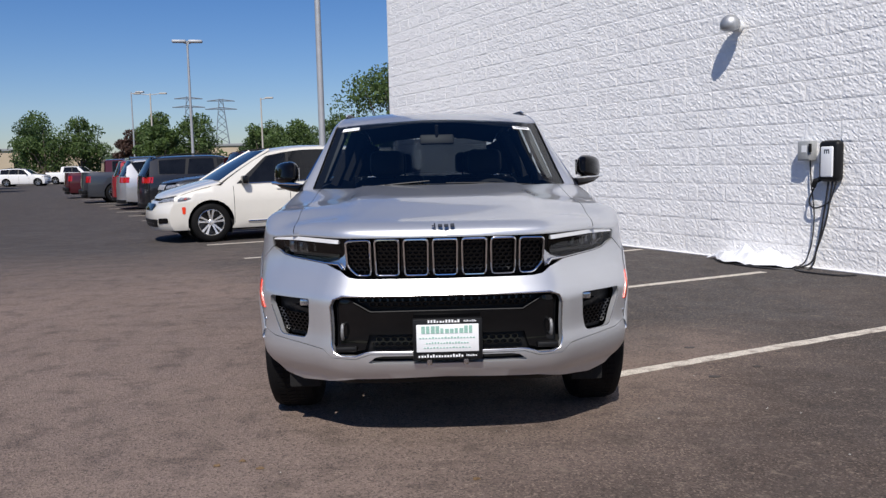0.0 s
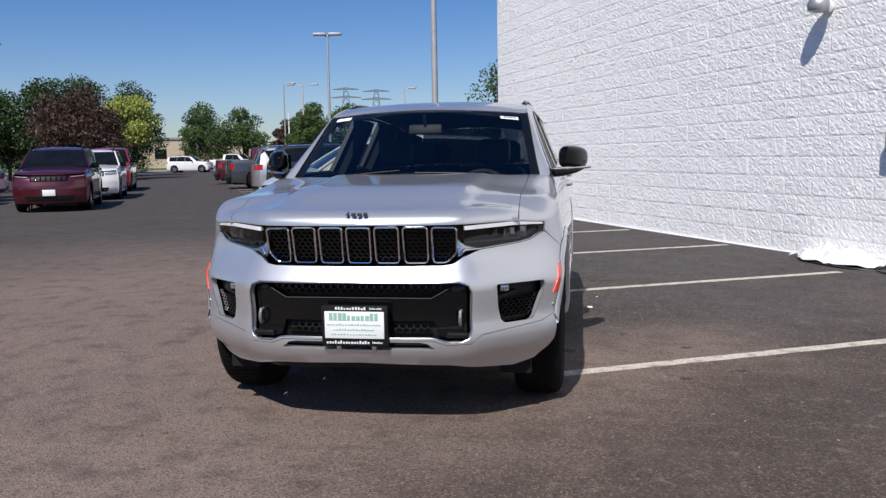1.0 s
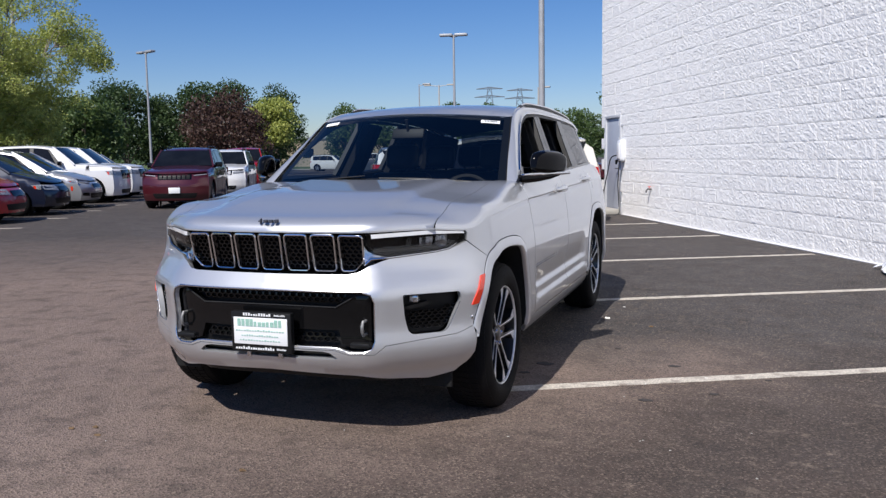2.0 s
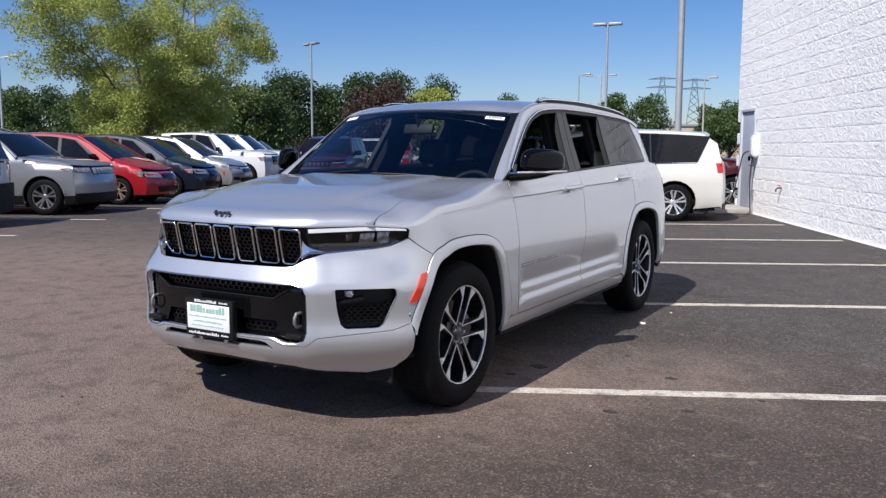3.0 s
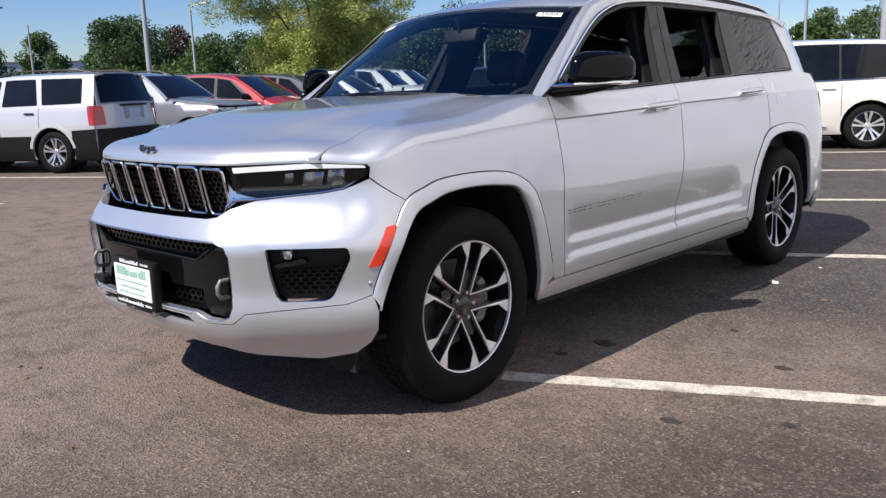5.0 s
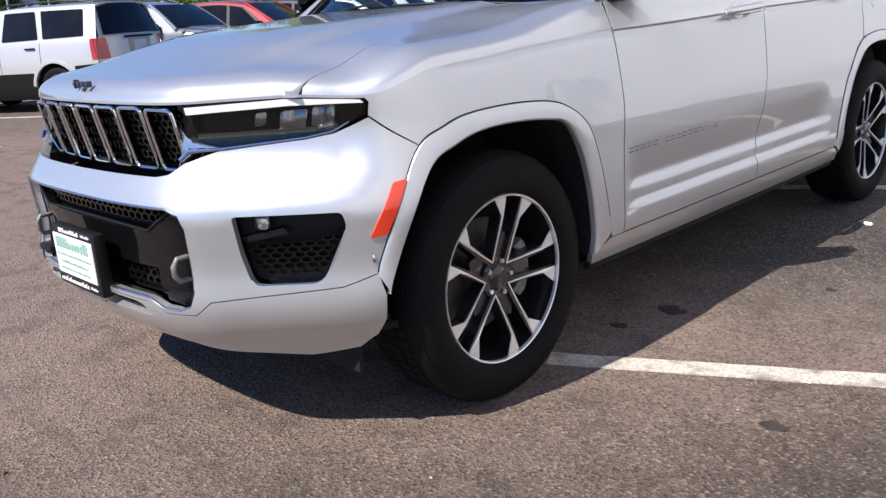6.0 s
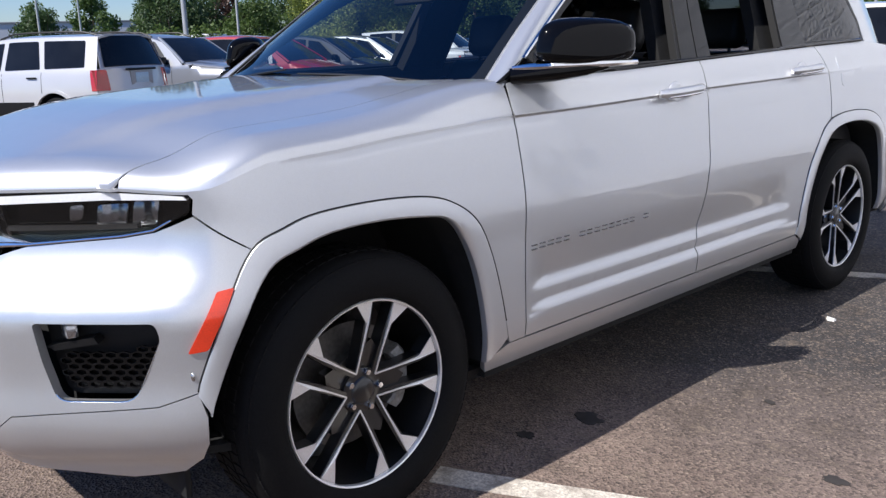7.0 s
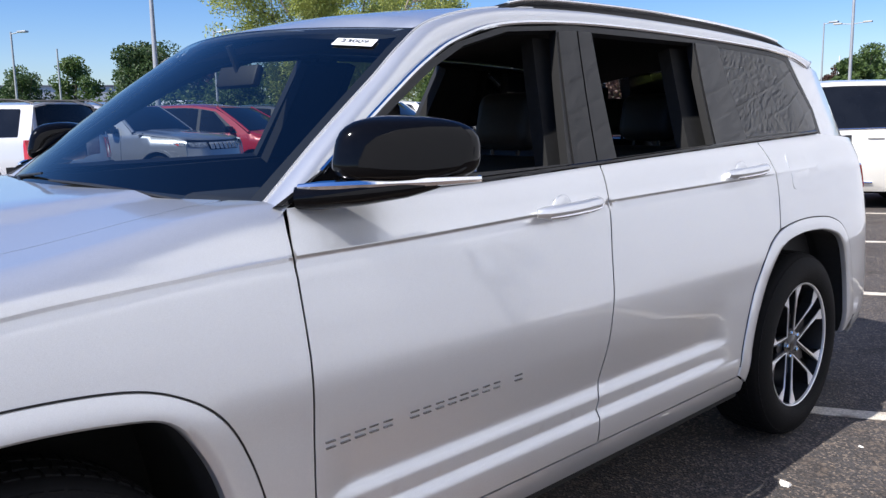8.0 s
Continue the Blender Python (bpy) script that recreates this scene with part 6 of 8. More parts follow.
def parked(name, label, m, paint_mat, L, W, belt, nose, hood, cowl, roof_f, roof_m, roof_r, tail, wb, fo, r, windows, bed=None, cladding=None, bright=False, rims=None, rear_glass=True, lamps=None, tails=None, grille_z=None, rails=False, dark_pillars=True, group="parked cars", cat="car", plate_front=False, plate_rear=False, handles=True, slots=None, band=True, bumper_top=None, seams=None, marker=False):
    """A car with its nose towards -x. Heights and x positions are in metres from the nose along the car: belt (front z, rear z);
    hood: its line of (x, z); windows: (bottom x0, x1, top x0, x1)."""
    car = thing(name, label, cat, m, group)
    hl = L / 2
    rims = rims or M_ALLOY
    bz = lambda x: belt[0] + (belt[1] - belt[0]) * max(0, min(1, (x - cowl[0]) / (L - cowl[0])))
    top = table([cowl, ((cowl[0] + roof_f[0]) / 2, (cowl[1] + roof_f[1]) / 2 + 0.03), roof_f, roof_m, roof_r] + ([tail] if tail else []))
    hoodz = table(hood + [cowl])
    sec = table([(0.15, 0.90), (0.30, 0.965), (0.55, 0.995), (0.75, 1.0), (belt[0] - 0.08, 0.975), (belt[0] + 0.06, 0.93)])

    RS, RN = 0.11, 0.09

    def rolled(t):
        t = max(0.0, min(0.96, t))
        return 1 - math.sqrt(1 - t * t)

    def half(x, z):
        k = 1 - 0.10 * abs((x - hl) / hl) ** 5
        b = bz(x)
        if z <= b:
            t = (z - hoodz(x) + RS) / RS * smooth01((cowl[0] + 0.05 - x) / 0.25)
            return W / 2 * k * sec(z) - RS * rolled(t)
        return W / 2 * k * sec(b) - (z - b) * 0.36

    def flank(s, d=0.0):
        return lambda x, z: Vector((x - hl, s * (half(x, z) + d), z))
    lowz = 0.24
    arch = r + 0.055

    def arc(cx):
        return [(cx + arch * math.cos(t), max(lowz, r + arch * math.sin(t))) for t in np.linspace(math.pi + 0.42, -0.42, 15)]
    bowf, bowr = 0.26, 0.20
    fr = table(nose)
    end = L - bowr
    lower = [(fr(lowz) + bowf, lowz)] + arc(fo) + arc(fo + wb) + [(end - 0.02, lowz + 0.05), (end, 0.55), (end - 0.02, bz(L) if not bed else bed[2])]
    if bed:
        lower += [(bed[0], bed[2])]
        lower += [(bed[0], bz(bed[0])), (cowl[0], bz(cowl[0]))]
    else:
        lower += [(x, bz(x)) for x in np.linspace(L - 0.35, cowl[0], 8)]
    lower += [(x, hoodz(x) - 0.29 * RS) for x in np.linspace(cowl[0] - 0.12, fr(0.7) + bowf + 0.02, 8)] + [(fr(z) + bowf - 0.012, z) for z in np.linspace(min(0.7, hoodz(fr(0.7) + bowf) - 0.12), lowz + 0.02, 7)]
    cab_end = bed[0] if bed else L
    for s in (1, -1):
        fl = s > 0
        body = sheet("side_panel", lower, flank(s), paint_mat, car, step=0.16, thick=0.03, flip=fl)
        if cladding:
            for x0, x1 in ((fr(0.4) + bowf - 0.02, fo - arch), (fo + arch, fo + wb - arch), (fo + wb + arch, end)):
                if x1 > x0 + 0.05:
                    sheet("cladding", [(x0, lowz - 0.02), (x1, lowz - 0.02), (x1, cladding if x0 < fo + wb or not bumper_top else bumper_top), (x0, cladding if x0 < fo + wb or not bumper_top else bumper_top - 0.02)], flank(s, 0.010), M_BLACK_SOFT, car, step=0.2, thick=0.02, flip=fl)
            for cx in (fo, fo + wb):
                ring = [(cx + q * math.cos(t), r + q * math.sin(t)) for q, ts in ((arch, np.linspace(0.15, math.pi - 0.15, 14)), (arch + 0.05, np.linspace(math.pi - 0.15, 0.15, 14))) for t in ts]
                sheet("arch_flare", ring, flank(s, 0.012), paint_mat, car, step=0.1, thick=0.02, flip=fl)
        # cabin side and its windows
        cab = [(x, bz(x)) for x in np.linspace(cowl[0], cab_end - (0.06 if bed else 0.22), 6)]
        xs_top = np.linspace((cab_end - (0.12 if bed else 0.28)), cowl[0] + 0.10, 14)
        cab += [(x, max(bz(x) + 0.01, top(x) - 0.045)) for x in xs_top]
        sheet("cabin_side", cab, flank(s, -0.004), paint_mat, car, step=0.14, thick=0.0, flip=fl)
        if band:
            b0, b1, t0, t1 = windows[0][0], windows[-1][1], windows[0][2], windows[-1][3]
            lo = [(x, bz(x) + 0.022) for x in np.linspace(b0 - 0.16, b1 + 0.02, 9)]
            hi = [(x, top(x) - 0.092) for x in np.linspace(t1 + 0.02, t0 - 0.05, 9)]
            sheet("window_surround", rounded(lo + hi, 0.02, 2), flank(s, 0.001), M_SEAL, car, step=0.16, thick=0.0, flip=fl)
        for sx in (seams or [windows[0][0] - 0.22, windows[0][1] + 0.04, windows[1][1] + 0.04 if len(windows) > 1 else windows[0][1] + 0.04]):
            bm = bmesh.new()
            lo_z = 0.34 if not (fo + wb - arch < sx < fo + wb + arch) else r + math.sqrt(max(0.0, (arch + 0.03) ** 2 - (sx - fo - wb) ** 2))
            if bz(sx) - lo_z > 0.1:
                tube(bm, [flank(s, -0.001)(sx, z) for z in np.linspace(lo_z, bz(sx) - 0.02, 8)], 0.0045, 5)
                part("door_seam", bm, M_VOID, car)
        if marker:
            sheet("side_marker", rounded([(fo - arch - 0.10, 0.66), (fo - arch - 0.03, 0.66), (fo - arch - 0.04, 0.53), (fo - arch - 0.09, 0.53)], 0.02), flank(s, 0.006), M_AMBER, car, step=0.1, thick=0.01, flip=fl)
            bm = bmesh.new()
            tube(bm, [flank(s, 0.008)(x, 0.36) for x in np.linspace(fo + arch + 0.25, fo + wb - arch - 0.2, 9)], 0.013, 6)
            part("sill_strip", bm, M_CHROME, car)
        for (b0, b1, t0, t1) in windows:
            lo = [(x, bz(x) + 0.035) for x in np.linspace(b0, b1, 5)]
            hi = [(x, min(top(x), 9) - 0.105) for x in np.linspace(t1, t0, 6)]
            sheet("side_window", rounded(lo + hi, 0.02, 2), flank(s, 0.004), M_CARGLASS, car, step=0.16, thick=0.006, flip=fl)
        if bright:
            bm = bmesh.new()
            tube(bm, [flank(s, 0.006)(x, bz(x) + 0.02) for x in np.linspace(windows[0][0], windows[-1][1], 8)], 0.010, 6)
            part("bright_strip", bm, M_CHROME, car)
        for wx in (fo, fo + wb):
            y = s * (half(wx, r) - 0.005)
            road_wheel(car, wx - hl, y, r, s, rims)
            # wheel-house drum, its inner shade painted in with the cavity black
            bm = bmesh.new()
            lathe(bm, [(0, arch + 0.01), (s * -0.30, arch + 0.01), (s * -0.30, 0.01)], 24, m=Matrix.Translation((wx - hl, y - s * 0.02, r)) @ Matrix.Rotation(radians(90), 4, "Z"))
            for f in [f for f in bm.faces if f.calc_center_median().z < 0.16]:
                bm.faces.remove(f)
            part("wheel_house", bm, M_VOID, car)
        # mirror, handles
        mx, mz = cowl[0] + 0.42, bz(cowl[0]) + 0.10
        bm = bmesh.new()
        y = s * (half(mx, mz) + 0.11)
        block(bm, mx - hl - 0.06, mx - hl + 0.06, y - 0.10, y + 0.10, mz - 0.075, mz + 0.075, 0.035, 3)
        mi = part("door_mirror", bm, paint_mat if not dark_pillars else M_BLACK, car)
        bm = bmesh.new()
        tube(bm, [(mx - hl, s * (half(mx, mz) - 0.03), mz - 0.05), (mx - hl, y, mz - 0.04)], 0.025, 6)
        part("mirror_foot", bm, M_BLACK_SOFT, mi)
        if handles:
            for hx in (windows[0][1] - 0.12, (windows[1][1] - 0.15) if len(windows) > 1 else windows[0][1] - 0.3):
                bm = bmesh.new()
                c = flank(s, 0.012)(hx, bz(hx) - 0.10)
                block(bm, c.x - 0.10, c.x + 0.10, c.y - 0.015, c.y + 0.015, c.z - 0.014, c.z + 0.014, 0.01)
                part("door_handle", bm, paint_mat if not cladding else M_BLACK_SOFT, car)
        if rails:
            bm = bmesh.new()
            tube(bm, [(x - hl, s * (half(x, top(x)) - 0.09), top(x) + dz) for x, dz in zip(np.linspace(roof_f[0] + 0.25, roof_r[0] - 0.1, 8), (-0.02, 0.03, 0.035, 0.035, 0.035, 0.035, 0.03, -0.02))], 0.016, 6)
            part("roof_bar", bm, M_BLACK_SOFT, car)

    wf = lambda z: half(fr(min(z, 0.7)) + bowf, min(z, belt[0] - 0.05))

    hz = hoodz(fr(0.7) + 0.1)

    def front(y, z, d=0.0):
        return Vector((fr(min(z, hz)) + RN * rolled((z - hz + RN) / RN) - hl + bowf * (abs(y) / wf(z)) ** 2.6 - d, y, z))

    def rear(y, z, d=0.0):
        lean = 0.0 if z < 0.75 else (z - 0.75) * 0.10
        return Vector((L - hl - lean - bowr * (abs(y) / half(end, min(z, bz(L)))) ** 2.6 + d, y, z))
    edgef = [(-wf(lowz), lowz), (wf(lowz), lowz), (wf(0.6), 0.6), (wf(hz), hz - 0.29 * RN), (0, hz - 0.29 * RN), (-wf(hz), hz - 0.29 * RN), (-wf(0.6), 0.6)]
    sheet("front_bumper", edgef, front, paint_mat, car, step=0.12, thick=0.02, flip=True)
    broad = lambda x: half(x, hoodz(x) - RS - 0.001)
    nose_x = lambda y: fr(hz) + bowf * (abs(y) / wf(hz)) ** 2.6

    def hood_at(x, y):
        w = broad(max(x, fr(0.7) + bowf))
        z = hoodz(max(x, fr(0.7) + 0.1)) + 0.03 * max(0.0, 1 - (y / w) ** 2) - RS * rolled((abs(y) - w + RS) / RS) - RN * rolled((nose_x(y) + RN - x) / RN)
        z += 0.012 * smooth01((0.58 * w - abs(y)) / 0.10) * smooth01((x - nose_x(y)) / 0.3)
        return Vector((x - hl, y, z))
    sides = [(x, broad(x) - 0.29 * RS) for x in np.linspace(fr(0.7) + bowf + 0.02, cowl[0] - 0.02, 8)]
    rim_y = sides[0][1] * 0.985
    hood_line = [(nose_x(y) + 0.29 * RN, y) for y in np.linspace(-rim_y, rim_y, 15)]
    hood_line += sides + [(cowl[0] + 0.06, 0.80 * W / 2), (cowl[0] - 0.02, 0), (cowl[0] + 0.06, -0.80 * W / 2)] + [(x, -y) for x, y in reversed(sides)]
    sheet("hood", hood_line, hood_at, paint_mat, car, step=0.10, thick=0.02)

    def screen_at(a, b):
        x = cowl[0] + (roof_f[0] - cowl[0]) * b + 0.07 * abs(a) ** 2 - 0.06
        z = cowl[1] + (roof_f[1] - cowl[1]) * b + 0.03 * 4 * b * (1 - b) * 0.6
        return Vector((x - hl, a * (half(x, z) - 0.02), z))
    sheet("windscreen", [(-0.97, 0.02), (0.97, 0.02), (0.97, 0.96), (-0.97, 0.96)], lambda a, b: screen_at(a, b) + Vector((-0.01, 0, 0.012)), M_CARGLASS, car, step=0.25, thick=0.01, flip=True)
    for s in (1, -1):
        bm = bmesh.new()
        tube(bm, [screen_at(s * 1.0, b) for b in np.linspace(-0.02, 1.0, 7)], 0.030, 8)
        part("front_pillar", bm, paint_mat, car)

    def roof_at(x, q):
        z = top(x)
        y = q * (half(x, z - 0.05) - 0.0)
        return Vector((x - hl, y, z - 0.055 * abs(q) ** 3))
    rear_x = roof_r[0] if tail else roof_r[0]
    sheet("roof", [(roof_f[0] - 0.06, -1), (roof_f[0] - 0.09, 0), (roof_f[0] - 0.06, 1), (rear_x, 1), (rear_x, -1)], roof_at, paint_mat, car, step=0.25, thick=0.03)
    if tail:
        gl0, gl1 = roof_r, tail

        def back(a, b):
            x = gl0[0] + (gl1[0] - gl0[0]) * b
            z = gl0[1] + (gl1[1] - gl0[1]) * b
            return Vector((x - hl - 0.08 * abs(a) ** 2.5, a * (half(x, z) + 0.0), z - 0.02 * abs(a) ** 3))
        sheet("tailgate_upper", [(-1, 0), (1, 0), (1, 1), (-1, 1)], back, paint_mat, car, step=0.2, thick=0.01)
        sheet("rear_screen", rounded([(-0.92, 0.07), (0.92, 0.07), (0.91, 0.95), (-0.91, 0.95)], 0.05), lambda a, b: back(a, b) + Vector((0.010, 0, 0.006)), M_CARGLASS, car, step=0.2, thick=0.008)
    wr = half(end, 0.6)
    zt = bed[2] if bed else tail[1]
    sheet("tailgate", [(-wr * 0.97, lowz + 0.04), (wr * 0.97, lowz + 0.04), (wr, 0.6), (wr * 0.95, zt), (-wr * 0.95, zt), (-wr, 0.6)], rear, paint_mat, car, step=0.18, thick=0.02)
    if bed:
        sheet("cab_back", [(-W / 2 * 0.86, belt[0]), (W / 2 * 0.86, belt[0]), (W / 2 * 0.66, roof_r[1] - 0.04), (-W / 2 * 0.66, roof_r[1] - 0.04)], lambda y, z: Vector((bed[0] - hl - 0.02 - 0.1 * (z - belt[0]), y, z)), paint_mat, car, step=0.2, thick=0.01)
        sheet("rear_screen", rounded([(-W / 2 * 0.72, belt[0] + 0.06), (W / 2 * 0.72, belt[0] + 0.06), (W / 2 * 0.58, roof_r[1] - 0.14), (-W / 2 * 0.58, roof_r[1] - 0.14)], 0.03), lambda y, z: Vector((bed[0] - hl - 0.010 - 0.1 * (z - belt[0]), y, z)), M_CARGLASS, car, step=0.2, thick=0.004)
        bm = bmesh.new()
        block(bm, bed[0] - hl, L - hl - 0.22, -W / 2 * 0.88, W / 2 * 0.88, bed[2] - 0.06, bed[2] - 0.015, 0.01)
        part("bed_cover", bm, M_BLACK_SOFT, car)
        boxed("rear_step", (L - hl - 0.15, L - hl + 0.05, -W / 2 * 0.9, W / 2 * 0.9, 0.38, 0.56), M_SATIN if bright else M_BLACK_SOFT, car, 0.03)
    bm = bmesh.new()
    block(bm, -hl + fr(0.4) + 0.35, hl - 0.3, -W / 2 * 0.80, W / 2 * 0.80, 0.20, 0.42)
    part("underbody", bm, M_VOID, car)
    # lamps, grille, plates
    for s in (1, -1):
        y0, y1, z0, z1 = lamps
        sheet("head_lamp", rounded([(s * y0, z0 + 0.02), (s * y1, z0 + 0.05), (s * y1, z1), (s * y0, z1 - 0.03)], 0.02), lambda y, z: front(y, z, 0.008), M_HEADLAMP, car, step=0.12, thick=0.02, flip=True)
        xc = fr((z0 + z1) / 2) + bowf
        sheet("head_lamp", rounded([(xc - 0.02, z0 + 0.05), (xc + 0.10, z0 + 0.07), (xc + 0.22, z1 - 0.01), (xc - 0.02, z1)], 0.015), flank(s, 0.007), M_HEADLAMP, car, step=0.08, thick=0.012, flip=s > 0)
        sheet("turn_lamp", rounded([(xc + 0.09, z0 + 0.066), (xc + 0.14, z0 + 0.085), (xc + 0.16, z1 - 0.03), (xc + 0.10, z1 - 0.03)], 0.01), flank(s, 0.010), M_AMBER, car, step=0.08, thick=0.006, flip=s > 0)
        if marker:
            sheet("fog_lamp", rounded([(s * 0.62, 0.36), (s * 0.88, 0.38), (s * 0.88, 0.47), (s * 0.66, 0.46)], 0.03), lambda y, z: front(y, z, 0.007), M_BLACK, car, step=0.1, thick=0.01, flip=True)
        y0, y1, z0, z1 = tails
        sheet("tail_lamp", rounded([(s * y0, z0), (s * y1, z0), (s * y1, z1), (s * y0, z1)], 0.02), lambda y, z: rear(y, z, 0.010), M_RED_LENS, car, step=0.12, thick=0.02)
        ts = [(end - 0.10, z0), (end + 0.0, z0), (end - 0.01, z1), (end - 0.13, z1)]
        sheet("tail_lamp", ts, flank(s, 0.006), M_RED_LENS, car, step=0.12, thick=0.01, flip=s > 0)
    if cladding:
        sheet("rear_bumper", [(-wr, lowz), (wr, lowz), (wr, bumper_top or cladding + 0.06), (-wr, bumper_top or cladding + 0.06)], lambda y, z: rear(y, z, 0.05), M_BLACK_SOFT, car, step=0.15, thick=0.06)
        sheet("front_bumper_cover", [(-wf(0.4), lowz), (wf(0.4), lowz), (wf(0.5), cladding + 0.04), (-wf(0.5), cladding + 0.04)], lambda y, z: front(y, z, 0.03), M_BLACK_SOFT, car, step=0.15, thick=0.04, flip=True)
    gz0, gz1, gw = grille_z
    if slots:
        for k in range(7):
            c = (k - 3) * gw * 0.275
            sheet("grille_slot", rounded([(c - gw * 0.10, gz0 + 0.015), (c + gw * 0.10, gz0 + 0.015), (c + gw * 0.10, gz1 - 0.015), (c - gw * 0.10, gz1 - 0.015)], 0.015), lambda y, z: front(y, z, 0.016), slots, car, step=0.1, thick=0.008, flip=True)
    sheet("grille", rounded([(-gw, gz0), (gw, gz0), (gw * 1.02, gz1), (-gw * 1.02, gz1)], 0.03), lambda y, z: front(y, z, 0.008), M_BLACK, car, step=0.12, thick=0.01, flip=True)
    sheet("lower_intake", rounded([(-0.55, lowz + 0.06), (0.55, lowz + 0.06), (0.62, lowz + 0.20), (-0.62, lowz + 0.20)], 0.03), lambda y, z: front(y, z, 0.006), M_BLACK_SOFT, car, step=0.14, thick=0.01, flip=True)
    sheet("bumper_skirt", [(-wr * 0.9, lowz - 0.02), (wr * 0.9, lowz - 0.02), (wr * 0.95, lowz + 0.10), (-wr * 0.95, lowz + 0.10)], lambda y, z: rear(y, z, 0.012), M_BLACK_SOFT, car, step=0.2, thick=0.01)
    if plate_front:
        c = front(0, 0.52, 0.03)
        boxed("plate", (c.x - 0.008, c.x + 0.03, -0.155, 0.155, 0.44, 0.60), M_PAPER, car, 0.004, "plain white plate")
    if plate_rear:
        c = rear(0, plate_rear, 0.0)
        boxed("plate", (c.x - 0.03, c.x + 0.010, -0.155, 0.155, plate_rear - 0.08, plate_rear + 0.08), M_PLATE_BLUE, car, 0.004, "pale blue plate")
        boxed("plate_recess", (c.x - 0.03, c.x + 0.004, -0.26, 0.26, plate_rear - 0.11, plate_rear + 0.11), M_GREY_BOX, car, 0.004)
        boxed("tailgate_bar", (c.x - 0.03, c.x + 0.018, -0.34, 0.34, plate_rear + 0.12, plate_rear + 0.155), M_BLACK_SOFT, car, 0.006)
    return car


VAN = dict(L=5.17, W=2.0, belt=(1.02, 1.10), nose=[(0.2, 0.10), (0.35, 0.02), (0.50, 0.0), (0.62, 0.03), (0.72, 0.09), (0.80, 0.18), (0.9, 0.32)], hood=[(0.14, 0.77), (0.32, 0.86), (0.6, 0.95), (0.9, 1.03)], cowl=(1.18, 1.09), roof_f=(2.15, 1.66), roof_m=(3.0, 1.755), roof_r=(4.75, 1.69), tail=(5.06, 1.12),
           wb=3.09, fo=0.98, r=0.36, windows=[(1.62, 2.42, 2.12, 2.46), (2.47, 3.62, 2.51, 3.62), (3.65, 4.48, 3.65, 4.74)], marker=True, lamps=(0.42, 0.88, 0.72, 0.84), tails=(0.50, 0.90, 0.92, 1.10), grille_z=(0.60, 0.72, 0.40))
OLDVAN = dict(L=4.95, W=1.95, belt=(1.05, 1.08), nose=[(0.2, 0.06), (0.45, 0.0), (0.6, 0.02), (0.75, 0.12), (0.9, 0.25)], hood=[(0.14, 0.80), (0.5, 0.94), (0.85, 1.04)], cowl=(1.08, 1.10), roof_f=(1.98, 1.64), roof_m=(2.9, 1.745), roof_r=(4.62, 1.70), tail=(4.86, 1.10),
              wb=2.95, fo=0.96, r=0.335, windows=[(1.50, 2.35, 2.05, 2.38), (2.44, 3.45, 2.46, 3.45), (3.53, 4.55, 3.53, 4.55)], lamps=(0.42, 0.86, 0.62, 0.80), tails=(0.62, 0.92, 0.75, 1.15), grille_z=(0.60, 0.74, 0.35))
SUV = dict(L=4.82, W=1.94, belt=(1.12, 1.18), nose=[(0.2, 0.08), (0.45, 0.0), (0.62, 0.0), (0.8, 0.04), (1.0, 0.10)], hood=[(0.08, 0.98), (0.5, 1.07), (0.95, 1.12)], cowl=(1.45, 1.17), roof_f=(2.10, 1.66), roof_m=(2.8, 1.755), roof_r=(4.45, 1.70), tail=(4.76, 1.16),
           wb=2.915, fo=0.90, r=0.375, windows=[(1.92, 2.60, 2.22, 2.62), (2.70, 3.52, 2.72, 3.42), (3.60, 4.32, 3.52, 4.30)], lamps=(0.50, 0.86, 0.84, 0.97), tails=(0.48, 0.92, 0.95, 1.12), grille_z=(0.82, 0.97, 0.46), rails=True, slots=M_SLOT)
OLDJEEP = dict(L=4.55, W=1.80, belt=(1.10, 1.14), nose=[(0.2, 0.08), (0.45, 0.0), (0.62, 0.0), (0.8, 0.02), (1.0, 0.06)], hood=[(0.06, 0.98), (0.5, 1.04), (0.95, 1.08)], cowl=(1.35, 1.13), roof_f=(1.95, 1.64), roof_m=(2.7, 1.70), roof_r=(4.28, 1.68), tail=(4.46, 1.14),
               wb=2.69, fo=0.80, r=0.365, windows=[(1.72, 2.38, 2.05, 2.40), (2.48, 3.22, 2.50, 3.12), (3.32, 4.10, 3.24, 4.06)], band=False, bumper_top=0.74, lamps=(0.50, 0.80, 0.80, 0.95), tails=(0.66, 0.86, 0.80, 1.12), grille_z=(0.80, 0.96, 0.45), rails=True, slots=M_SLOT, cladding=0.64, plate_rear=0.98)
TRUCK = dict(L=5.9, W=2.05, belt=(1.22, 1.26), nose=[(0.2, 0.08), (0.5, 0.0), (0.7, 0.0), (0.95, 0.02), (1.1, 0.06)], hood=[(0.06, 1.14), (0.5, 1.22), (1.0, 1.25)], cowl=(1.45, 1.28), roof_f=(2.15, 1.85), roof_m=(2.9, 1.93), roof_r=(3.95, 1.90), tail=None,
             wb=3.65, fo=0.98, r=0.41, windows=[(2.0, 2.72, 2.30, 2.74), (2.84, 3.70, 2.86, 3.66)], lamps=(0.58, 0.94, 0.86, 1.06), tails=(0.80, 0.98, 0.86, 1.12), grille_z=(0.78, 1.08, 0.55), bed=(4.1, 5.9, 1.28))

